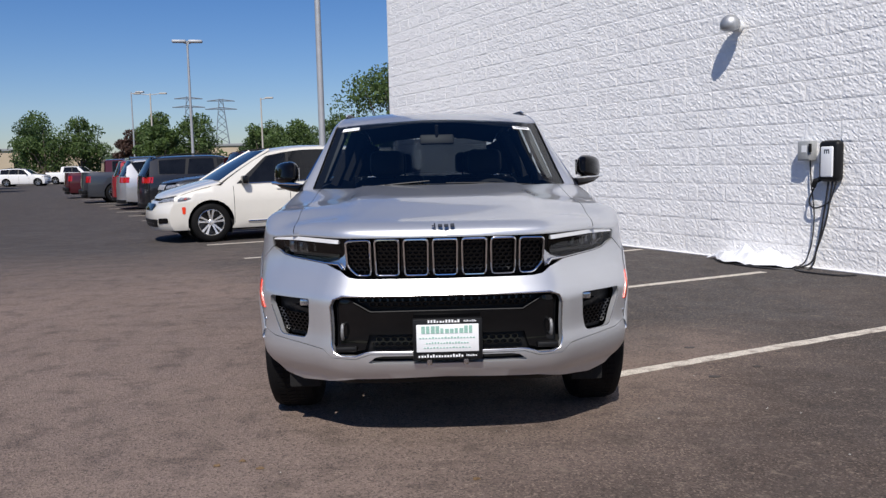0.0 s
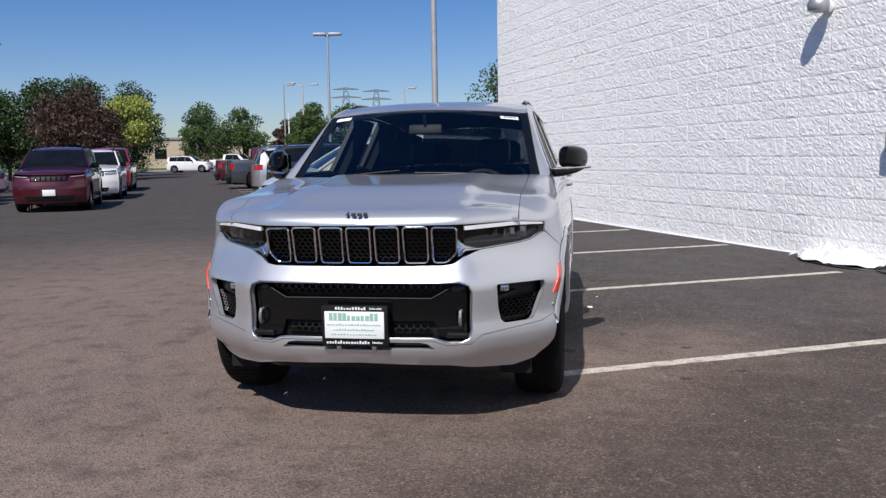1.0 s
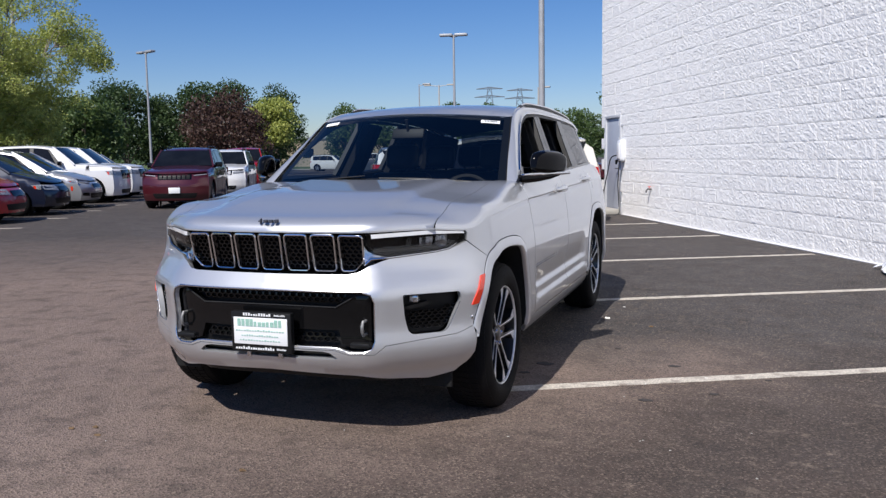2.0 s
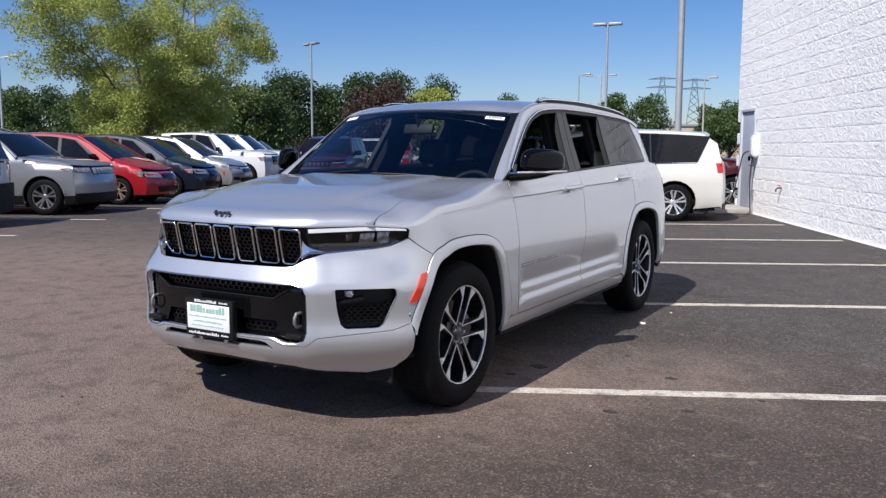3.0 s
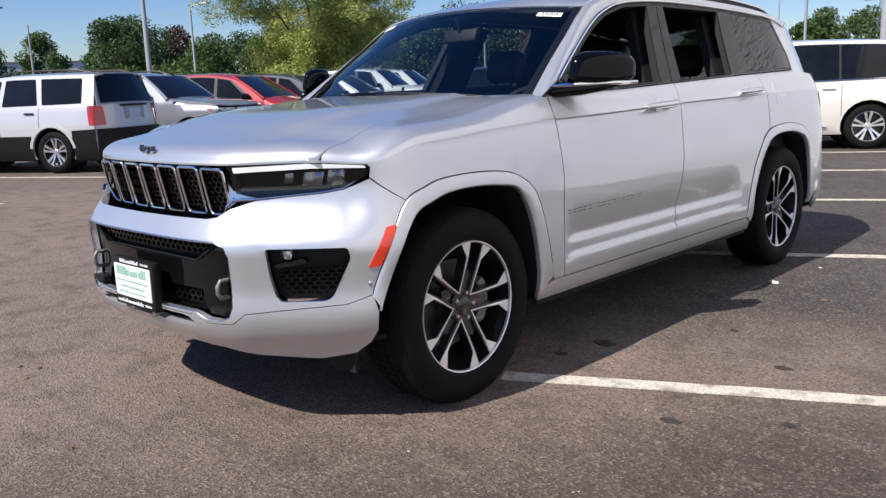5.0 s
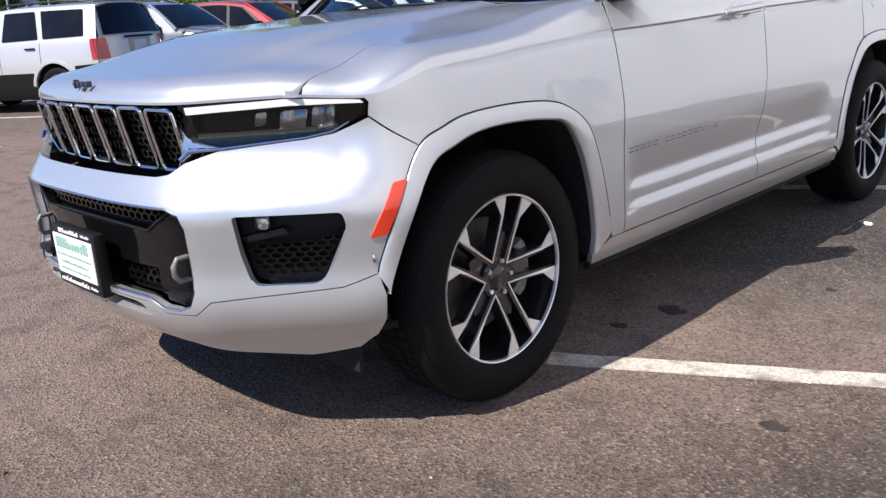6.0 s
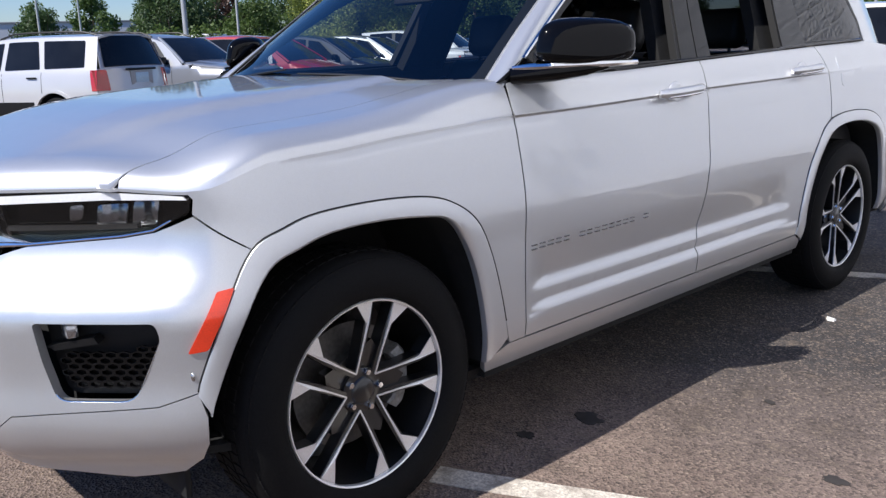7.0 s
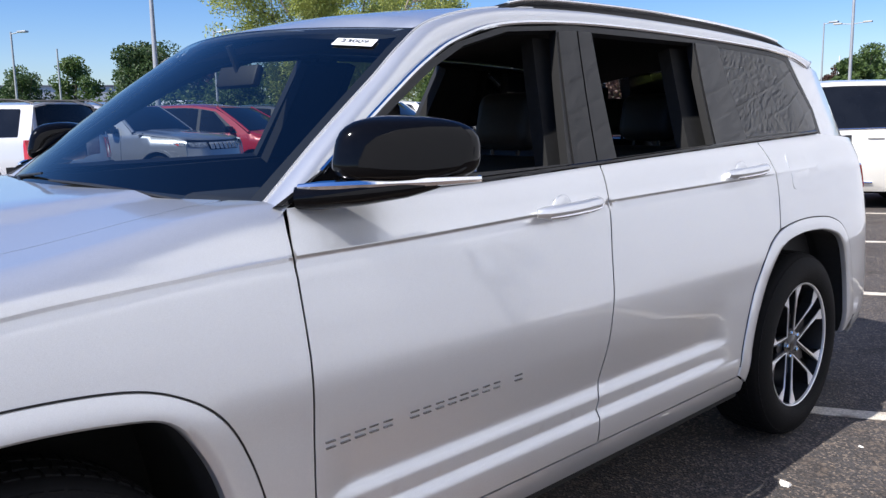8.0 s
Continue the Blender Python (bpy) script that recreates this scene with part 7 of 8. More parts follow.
P_CREAM = paint("cream_white_paint", (0.74, 0.71, 0.64), 0.1)
P_WHITE = paint("white_paint", (0.80, 0.80, 0.80), 0.0)
P_OLDWHITE = paint("silver_white_paint", (0.56, 0.56, 0.57), 0.25)
P_GREYSILVER = paint("grey_silver_paint", (0.36, 0.37, 0.39), 0.6)
P_PALESILVER = paint("pale_silver_paint", (0.55, 0.55, 0.56), 0.6)
P_RED = paint("bright_red_paint", (0.38, 0.012, 0.020), 0.1)
P_NAVY = paint("dark_navy_paint", (0.012, 0.016, 0.035), 0.2)
P_MAROON = paint("maroon_paint", (0.075, 0.008, 0.014), 0.3)
P_BLACK = paint("black_paint", (0.010, 0.010, 0.012), 0.1)
P_SLATE = paint("slate_paint", (0.06, 0.065, 0.075), 0.4)

parked("minivan", "cream-white minivan parked with its tail to the wall", lot_pose(2.72, 12.18), P_CREAM, bright=True, rims=M_BRIGHT, **VAN)
parked("old_suv", "older silver-white SUV with black bumpers and lower cladding", lot_pose(-10.04, 9.12), P_OLDWHITE, **OLDJEEP)
parked("grey_suv", "silver-grey SUV with chrome grille bars, nose out", lot_pose(-9.75, 12.42, 0, 180), P_GREYSILVER, **{**SUV, "cladding": 0.40})
parked("red_minivan", "bright red older minivan with brownish wheels", lot_pose(-9.7, 15.55, 0, 180), P_RED, rims=M_RUSTY, **OLDVAN)
parked("navy_minivan", "dark navy minivan parked nose out", lot_pose(-9.6, 18.5, 0, 180), P_NAVY, **OLDVAN)
parked("silver_minivan", "pale silver minivan parked nose out", lot_pose(-9.7, 21.55, 0, 180), P_PALESILVER, **VAN)
parked("white_pickup", "white pickup truck parked nose out in a row", lot_pose(-10.0, 24.9, 0, 180), P_WHITE, **TRUCK)
parked("white_pickup", "white pickup truck parked nose out in a row", lot_pose(-10.1, 27.9, 0, 180), P_WHITE, **TRUCK)
parked("silver_suv", "pale silver SUV parked nose out in a row", lot_pose(-10.0, 30.9, 0, 180), P_PALESILVER, **SUV)
parked("maroon_suv", "dark maroon SUV with a white front plate", lot_pose(-4.55, 21.9, 0, 90), P_MAROON, plate_front=True, **{**SUV, "lamps": (0.52, 0.86, 0.90, 0.97), "slots": M_BLACK_SOFT})
parked("white_suv", "white SUV with a black grille, behind the maroon one", lot_pose(-4.2, 28.2, 0, 90), P_WHITE, **SUV)
parked("red_pickup", "red pickup truck standing in the far row", lot_pose(-4.35, 36.5, 0, 90), P_RED, **TRUCK)
parked("black_suv", "black SUV parked with its tail to the lane", lot_pose(3.75, 22.3, 0, 180), P_BLACK, **SUV)
parked("slate_suv", "slate grey SUV parked nose out beside the minivan", lot_pose(3.6, 17.6), P_SLATE, **SUV)
parked("silver_minivan", "pale silver minivan parked with its tail to the lane", lot_pose(3.8, 26.6, 0, 180), P_PALESILVER, **VAN)
parked("red_minivan", "red minivan parked with its tail to the lane", lot_pose(3.9, 30.0, 0, 180), P_RED, **OLDVAN)
parked("slate_pickup", "slate grey pickup truck with its bed to the lane", lot_pose(3.6, 34.3, 0, 180), P_SLATE, **TRUCK)
parked("maroon_pickup", "maroon pickup truck with its bed to the lane", lot_pose(3.4, 42.0, 0, 180), P_MAROON, **TRUCK)
parked("white_suv", "small white SUV across the far end of the lane", lot_pose(-0.5, 88, 0, 160), P_WHITE, **SUV)
parked("white_pickup", "white pickup truck at the far end", lot_pose(4.5, 95, 0, 150), P_WHITE, **TRUCK)
parked("white_suv", "white SUV parked in a second row", lot_pose(-15.3, 13.5, 0, 0), P_WHITE, **SUV)
parked("silver_suv", "pale silver SUV parked in a second row", lot_pose(-15.4, 19.2, 0, 0), P_PALESILVER, **SUV)
parked("black_suv", "black SUV parked in a second row", lot_pose(-15.2, 7.6, 0, 0), P_BLACK, **SUV)
parked("maroon_suv", "dark maroon SUV in the bay past the minivan", lot_pose(4.7, 15.6, 0, 180), P_MAROON, **SUV)

# ---- trees, lamp posts and the distance ----
def leaf_material(name, color, other):
    m = bpy.data.materials.new(name)
    m.use_nodes = True
    n, l = m.node_tree.nodes, m.node_tree.links
    b = n["Principled BSDF"]
    geo = n.new("ShaderNodeNewGeometry")
    r = n.new("ShaderNodeMix")
    r.data_type = "RGBA"
    t = n.new("ShaderNodeTexNoise")
    t.inputs["Scale"].default_value = 0.8
    l.new(geo.outputs["Position"], t.inputs["Vector"])
    add = n.new("ShaderNodeMath")
    add.operation = "MULTIPLY_ADD"
    add.inputs[1].default_value, add.inputs[2].default_value = 0.55, -0.05
    l.new(geo.outputs["Random Per Island"], add.inputs[0])
    add2 = n.new("ShaderNodeMath")
    add2.operation = "MULTIPLY_ADD"
    add2.inputs[1].default_value = 0.9
    l.new(t.outputs["Fac"], add2.inputs[0])
    l.new(add.outputs[0], add2.inputs[2])
    sub = n.new("ShaderNodeMath")
    sub.operation = "SUBTRACT"
    sub.use_clamp = True
    sub.inputs[1].default_value = 0.2
    l.new(add2.outputs[0], sub.inputs[0])
    l.new(sub.outputs[0], r.inputs["Factor"])
    r.inputs[6].default_value, r.inputs[7].default_value = (*color, 1), (*other, 1)
    l.new(r.outputs[2], b.inputs["Base Color"])
    b.inputs["Roughness"].default_value = 0.55
    tr = n.new("ShaderNodeBsdfTranslucent")
    l.new(r.outputs[2], tr.inputs["Color"])
    mx = n.new("ShaderNodeMixShader")
    mx.inputs[0].default_value = 0.35
    l.new(b.outputs[0], mx.inputs[1])
    l.new(tr.outputs[0], mx.inputs[2])
    l.new(mx.outputs[0], n["Material Output"].inputs[0])
    return m


LEAF = {"green": leaf_material("green_leaves", (0.055, 0.102, 0.028), (0.125, 0.185, 0.048)),
        "dark": leaf_material("dark_green_leaves", (0.032, 0.066, 0.024), (0.085, 0.135, 0.040)),
        "yellow": leaf_material("yellow_green_leaves", (0.25, 0.32, 0.075), (0.52, 0.53, 0.14)),
        "maroon": leaf_material("dull_maroon_leaves", (0.060, 0.032, 0.026), (0.125, 0.070, 0.050)),
        "hedge": leaf_material("hedge_leaves", (0.06, 0.11, 0.025), (0.14, 0.20, 0.045))}
M_BARK = material("bark", (0.13, 0.105, 0.085), 0.9, grain=(12, 0.35), bump=(25, 0.02))
M_TWIG = material("grey_twig", (0.23, 0.195, 0.16), 0.9, grain=(12, 0.3))
M_POLE = material("pole_grey", (0.42, 0.43, 0.44), 0.5, 0.3, grain=(3, 0.08))
M_POLE_TAN = material("pole_tan", (0.50, 0.46, 0.40), 0.6, grain=(3, 0.08))
M_PYLON = material("pylon_steel", (0.16, 0.19, 0.23), 0.6, 0.1, grain=(1, 0.1))


def leaves(centres, spread, count, size, rng):
    """Leaf blades scattered round clump centres."""
    c = centres[rng.integers(0, len(centres), count)]
    d = rng.normal(size=(count, 3))
    d /= np.linalg.norm(d, axis=1)[:, None]
    rad = spread * rng.uniform(0.25, 1.0, count) ** 0.6
    p = c + d * rad[:, None] * np.array([1, 1, 0.75])
    a = rng.normal(size=(count, 3))
    a /= np.linalg.norm(a, axis=1)[:, None]
    b = np.cross(a, rng.normal(size=(count, 3)))
    b /= np.linalg.norm(b, axis=1)[:, None]
    s = size * rng.uniform(0.6, 1.3, count)[:, None]
    co = np.stack([p - a * s, p + b * s * 0.55, p + a * s, p - b * s * 0.55], 1).reshape(-1, 3)
    return co, np.arange(count * 4).reshape(-1, 4)


def tree(x, y, height, radius, kind, label, seed, count=2600, size=0.16, stem=None, clumps=26, spread=None, low=0.22, limbs=7):
    rng = np.random.default_rng(seed)
    t = thing("tree", label, "tree", pose(x, y, 0, 0, 0, 0), "trees")
    stem = stem or 0.018 * height + 0.04
    z0, z1 = height * low, height
    cz, rz = (z0 + z1) / 2, (z1 - z0) / 2
    cs = []
    while len(cs) < clumps:
        p = rng.uniform(-1, 1, 3)
        q = np.linalg.norm(p)
        if 0.35 < q < 0.92:
            k = 1.0 - 0.30 * max(0, p[2])
            cs.append((p[0] * radius * k * rng.uniform(0.8, 1.1), p[1] * radius * k * rng.uniform(0.8, 1.1), cz + p[2] * rz * rng.uniform(0.85, 1.05)))
    cs = np.array(cs)
    cs[:, 2] = np.minimum(cs[:, 2], height - 0.25)
    spread = spread or radius * 0.42
    co, fs = leaves(cs, spread, count, size, rng)
    me = bpy.data.meshes.new("crown")
    me.from_pydata(co.tolist(), [], fs.tolist())
    me.materials.append(LEAF[kind])
    cr = new("crown", me)
    cr.parent = t
    bm = bmesh.new()
    lean = rng.uniform(-0.15, 0.15, 2)
    tube(bm, [(0, 0, -0.05), (lean[0] * 0.3, lean[1] * 0.3, z0), (lean[0], lean[1], cz + rz * 0.3)], [stem, stem * 0.75, stem * 0.3], 8)
    part("trunk", bm, M_BARK, t)
    bm = bmesh.new()
    for i in range(limbs):
        e = cs[i]
        s = np.array([lean[0] * 0.4, lean[1] * 0.4, z0 * rng.uniform(0.8, 1.3)])
        mid = (s + e) / 2 + np.array([0, 0, 0.12 * radius])
        tube(bm, [s, mid, e], [stem * 0.45, stem * 0.28, stem * 0.10], 6)
    part("branchwork", bm, M_BARK, t)
    return t


# the loose yellow-green tree behind the parked cars: several stems, open crown
def open_tree(x, y, height, radius, seed):
    rng = np.random.default_rng(seed)
    t = thing("tree", "broad yellow-green tree with several stems and an open crown", "tree", pose(x, y, 0, 0, 0, 0), "trees")
    ends = []
    for k in range(7):
        a = 2 * math.pi * k / 7 + rng.uniform(-0.3, 0.3)
        bm = bmesh.new()
        base = Vector((0.35 * math.cos(a), 0.35 * math.sin(a), -0.05))
        reach = radius * rng.uniform(0.5, 0.85)
        tipz = height * rng.uniform(0.62, 0.92)
        pts = [base, base + Vector((math.cos(a) * reach * 0.18, math.sin(a) * reach * 0.18, height * 0.22)), Vector((math.cos(a) * reach * 0.5, math.sin(a) * reach * 0.5, height * 0.5)), Vector((math.cos(a) * reach, math.sin(a) * reach, tipz))]
        sp = spline(pts, 6)
        tube(bm, sp, [0.09 * (1 - i / len(sp)) + 0.012 for i in range(len(sp))], 8)
        part("stem", bm, M_BARK, t)
        bm = bmesh.new()
        for j in range(24):
            i = rng.integers(5, len(sp))
            s = sp[i]
            d = Vector((rng.normal() * 0.8 + math.cos(a) * 0.7, rng.normal() * 0.8 + math.sin(a) * 0.7, rng.uniform(-0.2, 0.9)))
            e = s + d.normalized() * rng.uniform(0.8, 2.0) * radius / 4.6
            e.z = min(e.z, height - 0.15)
            tube(bm, [s, s.lerp(e, 0.5) + Vector((0, 0, 0.12)), e], [0.030, 0.020, 0.008], 5)
            ends += [e, s.lerp(e, 0.6)]
            for q in range(3):
                f = e + Vector((rng.normal(), rng.normal(), rng.normal() * 0.5)) * 0.45
                tube(bm, [s.lerp(e, 0.7), f], [0.014, 0.005], 4)
                ends.append(f)
        tagged(part("twig_spray", bm, M_TWIG, t), kind="stuff")
    co, fs = leaves(np.array([tuple(e) for e in ends]), 0.62, 170000, 0.055, rng)
    me = bpy.data.meshes.new("crown")
    me.from_pydata(co.tolist(), [], fs.tolist())
    me.materials.append(LEAF["yellow"])
    cr = new("crown", me)
    cr.parent = t


open_tree(-28.9, 23.6, 9.0, 5.7, 3)
TREES = [
    (-42.8, 91.1, 8.7, 3.3, "green"), (-39.1, 92.7, 7.9, 2.8, "green"), (-35.6, 98.6, 6.3, 2.0, "maroon"), (-29.9, 90.7, 7.8, 2.7, "green"), (-25.7, 91.9, 8.1, 2.8, "green"),
    (-18.5, 98.6, 7.0, 2.7, "green"), (-14.9, 99.2, 6.9, 2.7, "green"), (-2.4, 50.6, 8.6, 3.6, "green"), (-22.5, 106.3, 5.8, 2.2, "dark"),
    (-40.5, 51.6, 6.6, 2.6, "dark"), (-37.4, 52.6, 7.7, 3.1, "dark"), (-32.0, 47.2, 6.1, 3.3, "maroon"), (-39.0, 58.6, 8.3, 3.4, "dark"), (-31.6, 52.6, 6.4, 2.1, "yellow"), (-37.6, 64.0, 8.0, 3.0, "dark"),
    (-42.4, 49.5, 7.8, 3.3, "dark"), (-38.6, 39.7, 6.0, 3.0, "green"), (-35.2, 37.0, 5.6, 2.4, "green"), (-63.1, 31.2, 8.0, 3.4, "dark"), (-65.8, 36.6, 6.8, 3.0, "maroon"), (-60.6, 40.0, 6.4, 3.0, "dark"), (-50.2, 24.2, 6.7, 2.3, "dark"), (-57.6, 34.6, 6.0, 2.6, "green"), (-46.0, 33.0, 5.4, 2.6, "green"),
    (-12.0, 68.3, 5.3, 2.4, "green"), (-17.6, 86.0, 6.0, 2.3, "green"), (-8.5, 84.0, 6.8, 2.6, "green"), (-21.0, 62.0, 5.4, 1.6, "green"), (-81.8, 31.5, 7.7, 2.3, "green"), (-92.0, 30.0, 7.0, 2.6, "dark"), (-90.0, 40.8, 7.5, 2.3, "green"), (-103.0, 33.1, 7.9, 2.6, "green"),
    (-33.8, 104.0, 8.6, 3.2, "green"), (-46.5, 96.0, 8.0, 2.9, "dark"), (-49.0, 80.0, 7.5, 3.0, "dark"), (-51.5, 71.0, 7.0, 3.0, "green"), (-53.0, 60.0, 7.0, 3.0, "dark")]
WORDS = {"green": "green broad-leaved tree at the edge of the car park", "dark": "dense dark green tree at the edge of the car park", "maroon": "dull maroon-leaved tree among green ones", "yellow": "small yellow-green tree among darker ones"}
for i, (x, y, h, r, kind) in enumerate(TREES):
    far = math.hypot(x, y) > 75
    tree(x, y, h, r, kind, WORDS[kind], 50 + i, 9500 if not far else 6000, 0.115 if not far else 0.15, low=0.12 if kind != "yellow" else 0.3)


def hedge(x0, y0, x1, y1, h, w, seed, n=3000):
    rng = np.random.default_rng(seed)
    k = max(3, int(math.hypot(x1 - x0, y1 - y0) / 0.9))
    cs = np.array([(x0 + (x1 - x0) * i / k + rng.normal() * 0.2, y0 + (y1 - y0) * i / k + rng.normal() * 0.2, h * rng.uniform(0.35, 0.75)) for i in range(k + 1)])
    co, fs = leaves(cs, w, n, 0.10, rng)
    co[:, 2] = np.maximum(co[:, 2], 0.0)
    me = bpy.data.meshes.new("hedge")
    me.from_pydata(co.tolist(), [], fs.tolist())
    me.materials.append(LEAF["hedge"])
    tagged(new("hedge", me), "row of loose green shrubs beyond the parked cars", "hedge", kind="stuff")


hedge(-37.0, 10.0, -34.0, 19.0, 2.6, 1.2, 1, 6000)
hedge(-58.0, 0.0, -50.0, 22.0, 2.4, 1.4, 2, 5000)
hedge(-52.0, 24.0, -42.0, 44.0, 2.0, 1.3, 4, 6000)
hedge(-46.0, 92.0, -16.0, 104.0, 2.2, 1.6, 5, 7000)
hedge(-60.0, 45.0, -50.0, 90.0, 2.5, 1.8, 6, 8000)

# lawns with kerbs past the ends of the car park
for i, (u0, u1, v0, v1) in enumerate(((-60, 30, 100, 260), (-230, -34, -60, 100), (-26, -16, 58, 86))):
    bm = bmesh.new()
    block(bm, u0, u1, v0, v1, 0.0, 0.16)
    ob = part("lawn", bm, M_GRASS, None, smooth=False)
    ob.matrix_world = lot_pose(0, 0)
    tagged(ob, "mown grass beyond the car park", "grass", kind="structure")
    bm = bmesh.new()
    for a in ((u0 - 0.15, u0, v0 - 0.15, v1), (u1, u1 + 0.15, v0 - 0.15, v1), (u0, u1, v0 - 0.15, v0)):
        block(bm, *a, 0.0, 0.155, 0.02)
    ob = part("kerb", bm, M_CONCRETE)
    ob.matrix_world = lot_pose(0, 0)
    tagged(ob, "pale concrete kerb along the grass", "kerb", kind="structure")


def lamp_post(x, y, h, label, heads=2, r=0.075, turn=0.0, arm=0.9, mat=None, base=True):
    p = thing("lamp_post", label, "lamp post", pose(x, y, 0, 0, 0, turn), "lamp posts")
    mat = mat or M_POLE
    bm = bmesh.new()
    tube(bm, [(0, 0, 0.0), (0, 0, h * 0.5), (0, 0, h)], [r, r * 0.85, r * 0.65], 12)
    part("pole", bm, mat, p)
    if base:
        bm = bmesh.new()
        lathe(bm, [(0.0, 0.30), (0.55, 0.30), (0.60, 0.27), (0.60, 0.01)], 20, axis="z")
        part("base", bm, M_CONCRETE, p)
    for k in range(heads):
        s = 1 if k == 0 else -1
        bm = bmesh.new()
        tube(bm, [(0, 0, h - 0.12), (s * arm * 0.6, 0, h - 0.03)], 0.03, 8)
        part("arm", bm, mat, p)
        bm = bmesh.new()
        block(bm, s * arm * 0.75 - 0.32, s * arm * 0.75 + 0.32, -0.16, 0.16, h - 0.07, h + 0.05, 0.03)
        part("lamp_head", bm, mat, p)
    return p


lamp_post(-11.2, 36.0, 7.35, "grey steel lamp post with two lamp heads", 2, turn=10, arm=0.5)
lamp_post(-30.0, 36.5, 7.6, "grey steel lamp post with two lamp heads", 2, turn=-20, arm=0.6)
lamp_post(-2.83, 18.1, 9.5, "tall grey steel pole near the building's corner", 2, r=0.095, turn=26)
lamp_post(-29.8, 15.0, 6.35, "grey steel lamp post with two lamp heads", 2, r=0.12, turn=40)
lamp_post(-44.8, 26.0, 6.7, "slim grey lamp post with a single arm", 1, r=0.09, arm=1.3, turn=30)
lamp_post(-34.5, 31.5, 13.8, "tall steel pole rising behind the yellow-green tree", 2, r=0.13)
lamp_post(-24.4, 71.4, 8.1, "slim pale lamp post in the distance", 2, r=0.09, turn=5, arm=1.5, mat=M_POLE_TAN)
lamp_post(-13.2, 64.0, 6.9, "slim pale lamp post in the distance", 1, r=0.08, mat=M_POLE_TAN)
lamp_post(-32.4, 89.9, 6.6, "slim pale pole in the distance", 0, r=0.11, mat=M_WHITE_PLASTIC)
lamp_post(-54.8, 17.6, 7.0, "slim grey lamp post with a single arm", 1, r=0.09, turn=30, arm=1.2)
lamp_post(-63.4, 23.4, 6.8, "slim grey pole in the distance", 0, r=0.09)
lamp_post(-38.5, 39.5, 5.6, "short tan wooden pole between the trees", 0, r=0.09, mat=M_POLE_TAN)
lamp_post(-22.9, 62.1, 7.4, "slim pale lamp post in the distance", 1, r=0.07, mat=M_POLE)


def pylon(x, y, h):
    p = thing("pylon", "steel lattice power pylon in the far distance", "pylon", pose(x, y, 0, 0, 0, 15), "pylons")
    bm = bmesh.new()
    w = lambda z: 2.4 * (1 - z / h) + 0.5
    zs = np.linspace(0, h, 11)
    for sx in (-1, 1):
        for sy in (-1, 1):
            tube(bm, [(sx * w(z), sy * w(z), z) for z in zs], 0.09, 5)
    for z0, z1 in zip(zs, zs[1:]):
        for s in (-1, 1):
            tube(bm, [(-w(z0), s * w(z0), z0), (w(z1), s * w(z1), z1)], 0.05, 4)
            tube(bm, [(w(z0), s * w(z0), z0), (-w(z1), s * w(z1), z1)], 0.05, 4)
            tube(bm, [(s * w(z0), -w(z0), z0), (s * w(z1), w(z1), z1)], 0.05, 4)
    part("lattice", bm, M_PYLON, p)
    for z, l in ((h * 0.97, 4.0), (h * 0.86, 4.6)):
        bm = bmesh.new()
        tube(bm, [(-l, 0, z), (0, 0, z + 0.5), (l, 0, z)], 0.14, 5)
        tube(bm, [(-l, 0, z), (l, 0, z)], 0.12, 5)
        part("cross_arm", bm, M_PYLON, p)


pylon(-69.1, 245.9, 22.5)
pylon(-60.2, 248.2, 21.8)

# low buildings in the distance
M_TAN_WALL = material("tan_wall", (0.50, 0.40, 0.29), 0.8, grain=(0.6, 0.06))
M_PALE_WALL = material("pale_wall", (0.55, 0.57, 0.60), 0.7, grain=(0.5, 0.05))
M_ROOF_GREY = material("flat_roof", (0.25, 0.26, 0.27), 0.8, grain=(0.5, 0.1))


def low_building(x, y, turn, w, d, h, wall, label, bays):
    b = thing("low_building", label, "building", pose(x, y, 0, 0, 0, turn), "distant buildings")
    boxed("wall", (-w / 2, w / 2, -d / 2, d / 2, 0, h), wall, b, 0.0)
    boxed("roof", (-w / 2 - 0.2, w / 2 + 0.2, -d / 2 - 0.2, d / 2 + 0.2, h, h + 0.35), M_ROOF_GREY, b, 0.03)
    for i in range(bays):
        x0 = -w / 2 + w * (i + 0.3) / bays
        boxed("window", (x0, x0 + w / bays * 0.4, -d / 2 - 0.05, -d / 2 + 0.05, h * 0.35, h * 0.68), M_CARGLASS, b, 0.0)


low_building(-62, 122, 20, 26, 14, 4.4, M_TAN_WALL, "low tan building far beyond the trees", 6)
low_building(-33, 128, 5, 22, 14, 4.6, M_TAN_WALL, "low tan building far beyond the trees", 5)
low_building(-190, 62, 70, 90, 30, 8.5, M_PALE_WALL, "long pale warehouse in the far distance", 14)
low_building(-150, 10, 80, 40, 20, 6.0, M_PALE_WALL, "long pale warehouse in the far distance", 7)
trailer = thing("box_trailer", "white box trailer parked beyond the cars", "trailer", pose(-47.5, 23.0, 0, 0, 0, 35))
boxed("box", (-3.0, 3.0, -1.2, 1.2, 0.75, 2.55), P_WHITE, trailer, 0.04)
boxed("chassis", (-3.0, 3.4, -0.9, 0.9, 0.5, 0.75), M_BLACK_SOFT, trailer, 0.02)
boxed("trailer_door", (0.4, 1.5, -1.23, -1.19, 0.95, 2.1), M_CARGLASS, trailer, 0.01)
for s in (1, -1):
    for x in (-1.6, 1.0):
        road_wheel(trailer, x, s * 1.15, 0.40, s, M_GALV)
parked("white_sedan", "white car standing beyond the hedge", pose(-52.0, 32.0, 0.0, 0, 0, 40), P_WHITE, **SUV)

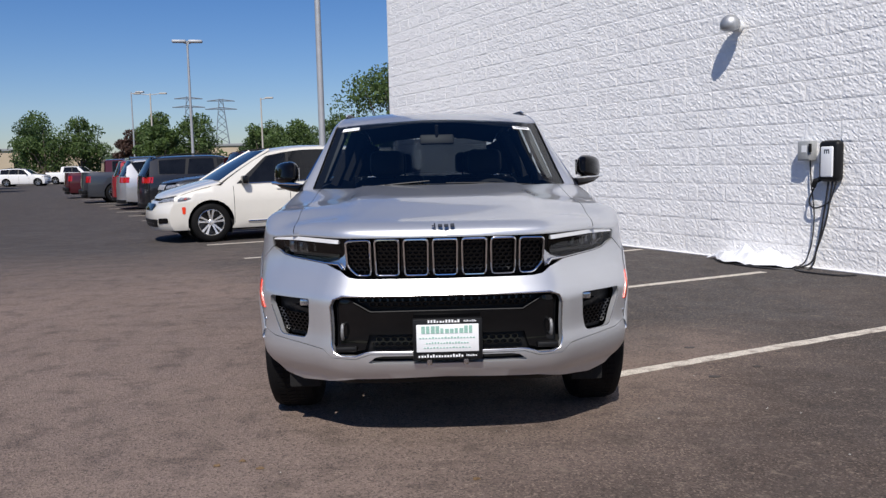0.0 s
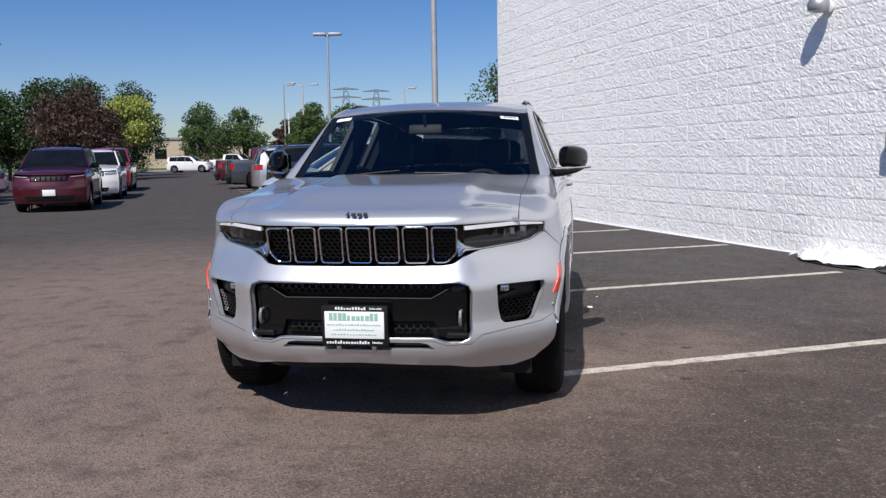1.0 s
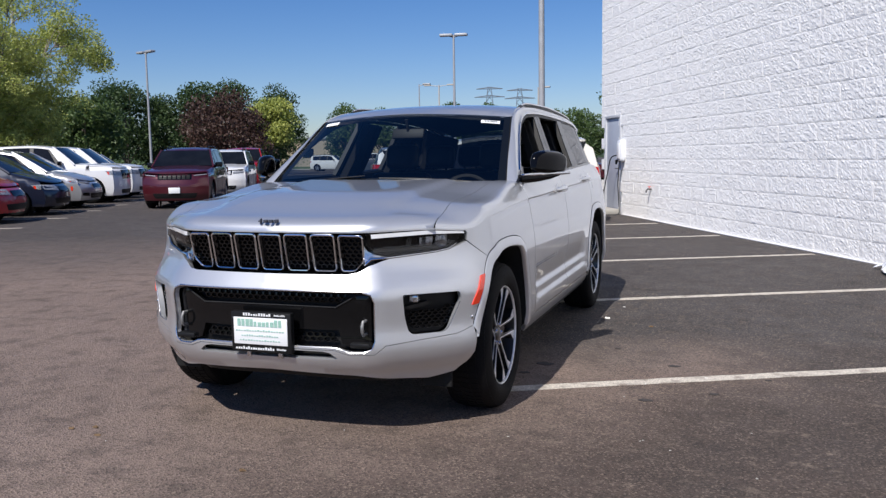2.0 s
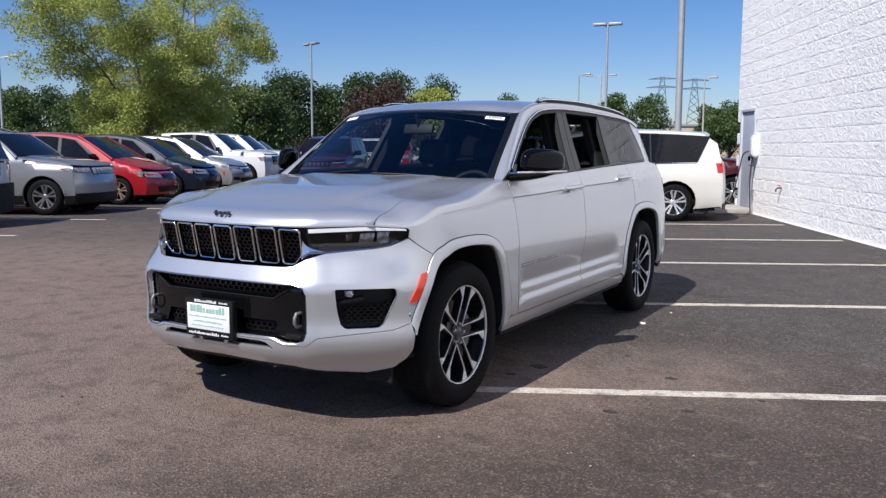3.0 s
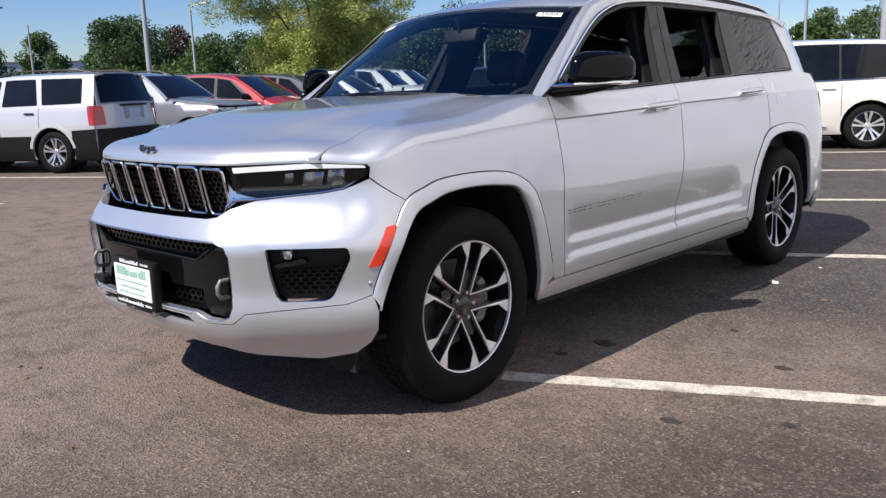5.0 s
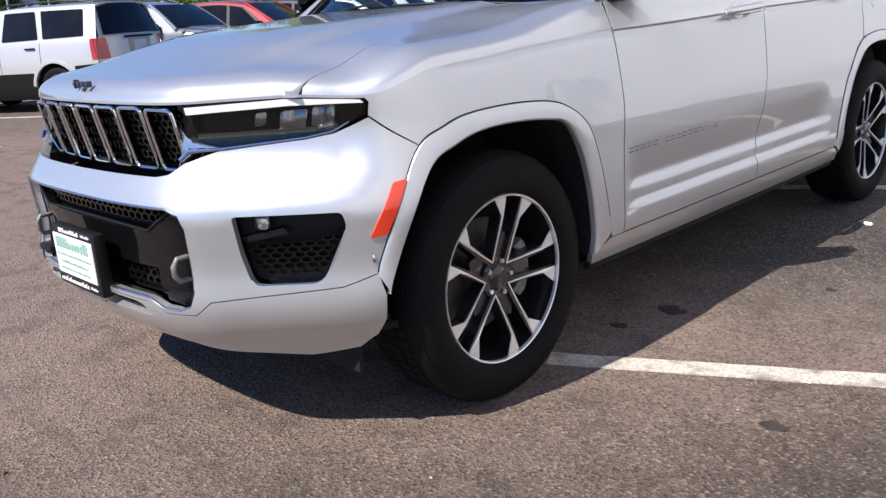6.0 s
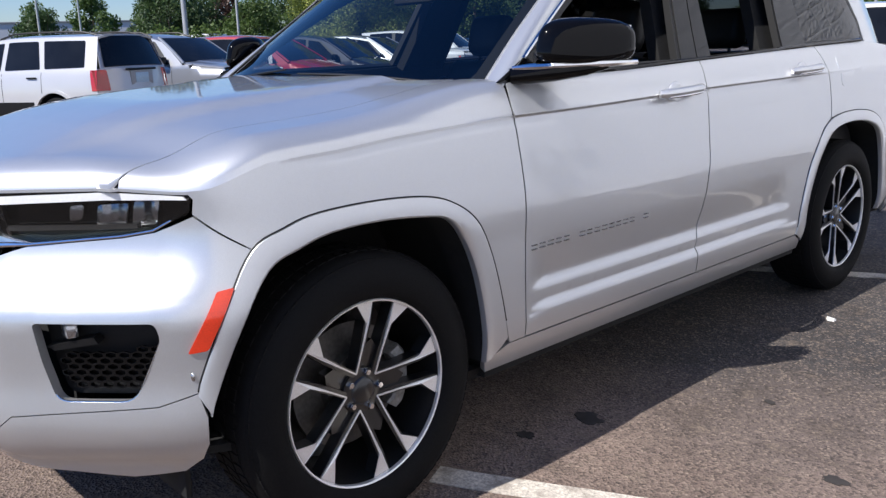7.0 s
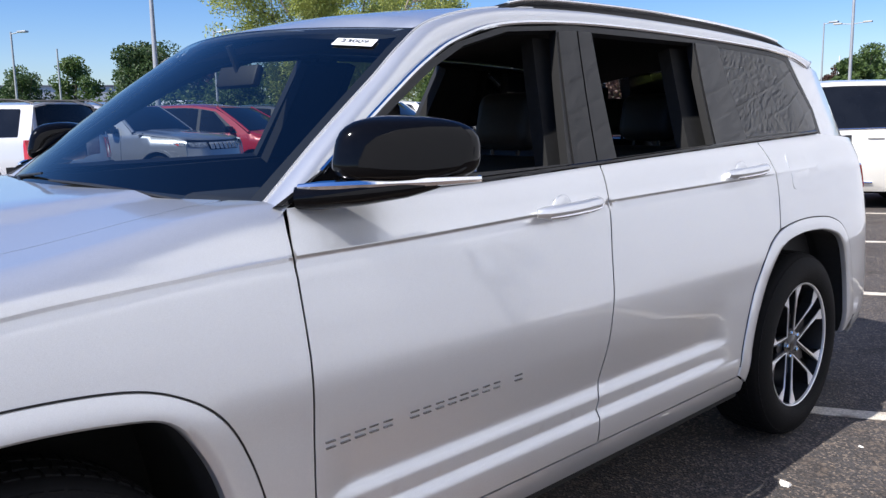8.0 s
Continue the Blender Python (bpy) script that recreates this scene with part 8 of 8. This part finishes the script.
# low grass mound far off, closing the horizon, and a darker wood line
bm = bmesh.new()
rows = []
rng = np.random.default_rng(9)
for i in range(121):
    a = 2 * math.pi * i / 120
    d = 420
    h = 6 + 3 * math.sin(a * 7) + 2 * math.sin(a * 17 + 1) + 1.5 * math.sin(a * 41)
    rows.append([bm.verts.new((d * math.cos(a), d * math.sin(a), -1)), bm.verts.new(((d + 12) * math.cos(a), (d + 12) * math.sin(a), h)), bm.verts.new(((d + 60) * math.cos(a), (d + 60) * math.sin(a), -1))])
for r0, r1 in zip(rows, rows[1:]):
    for j in range(2):
        bm.faces.new((r0[j], r0[j + 1], r1[j + 1], r1[j]))
M_WOOD = material("far_woodland", (0.035, 0.060, 0.028), 0.95, grain=(0.12, 0.45), bump=(0.3, 1.5))
tagged(part("far_woods", bm, M_WOOD), "low belt of far woods on the horizon", "woods", kind="stuff")

# ---- litter, spots and debris on the asphalt ----
M_OIL = material("dark_oil_spot", (0.034, 0.029, 0.026), 0.7, grain=(30, 0.3), wear=(20, (0.055, 0.046, 0.040), 0.6))
M_LITTER = material("pale_litter", (0.72, 0.70, 0.66), 0.7, grain=(60, 0.15))
M_DRYLEAF = material("dry_leaf", (0.16, 0.10, 0.05), 0.8, grain=(60, 0.3))
rnd = random.Random(77)


def spot(x, y, r, seed):
    q = random.Random(seed)
    bm = bmesh.new()
    ring, n = [], 18
    for i in range(n):
        a = 2 * math.pi * i / n
        k = r * q.uniform(0.6, 1.15)
        ring.append(bm.verts.new((x + k * math.cos(a) * 1.3, y + k * math.sin(a), 0.003)))
    top = bm.faces.new(ring)
    rim = bmesh.ops.extrude_face_region(bm, geom=[top])
    bmesh.ops.translate(bm, verts=[v for v in rim["geom"] if isinstance(v, bmesh.types.BMVert)], vec=(0, 0, -0.002))
    ob = part("oil_spot", bm, M_OIL, None, smooth=False)
    tagged(ob, "dark oil spot soaked into the asphalt", "stain", "oil spots", "structure")


for k, (x, y, r) in enumerate(((1.65, 0.30, 0.030), (2.0, 0.52, 0.022), (0.95, 0.95, 0.045), (0.88, 0.70, 0.028), (1.35, 1.5, 0.02), (2.3, 0.9, 0.016), (1.75, 1.1, 0.03))):
    spot(x, y, r, k)


def scrap(name, label, x, y, size, mat, seed):
    """A small crumpled flake lying on the ground."""
    q = random.Random(seed)
    bm = bmesh.new()
    n = 7
    low, high = [], []
    for i in range(n):
        a = 2 * math.pi * i / n
        k = size * q.uniform(0.5, 1.0)
        low.append(bm.verts.new((x + k * math.cos(a), y + 0.6 * k * math.sin(a), 0.003)))
        high.append(bm.verts.new((x + 0.8 * k * math.cos(a), y + 0.5 * k * math.sin(a), 0.004 + size * q.uniform(0.1, 0.4))))
    for i in range(n):
        j = (i + 1) % n
        bm.faces.new((low[i], low[j], high[j], high[i]))
    c = bm.verts.new((x, y, 0.004 + size * 0.25))
    for i in range(n):
        bm.faces.new((high[i], high[(i + 1) % n], c))
    tagged(part(name, bm, mat, None, smooth=False), label, "litter", name + " scraps")


scrap("paper_scrap", "small white scrap of paper on the asphalt", 1.13, 2.55, 0.035, M_LITTER, 1)
scrap("paper_scrap", "small white scrap of paper on the asphalt", 1.95, 0.85, 0.012, M_LITTER, 2)
scrap("paper_scrap", "small white scrap of paper on the asphalt", 1.62, 0.62, 0.008, M_LITTER, 3)
scrap("paper_scrap", "small white scrap of paper on the asphalt", 1.2, 3.1, 0.015, M_LITTER, 4)
for k in range(14):
    x, y = rnd.uniform(-1.5, 2.6), rnd.uniform(-2.2, 1.2)
    if y > -0.9 and x < 1.0:
        x += 1.4
    scrap("pebble", "small loose stone on the asphalt", x, y, rnd.uniform(0.005, 0.009), M_CONCRETE, 20 + k)
for k, (x, y) in enumerate(((-0.95, -0.95), (-1.05, -1.0), (-0.85, -1.05), (1.5, 2.3), (0.1, -1.25))):
    scrap("dry_leaf", "small brown fallen leaf on the asphalt", x, y, 0.022, M_DRYLEAF, 50 + k)
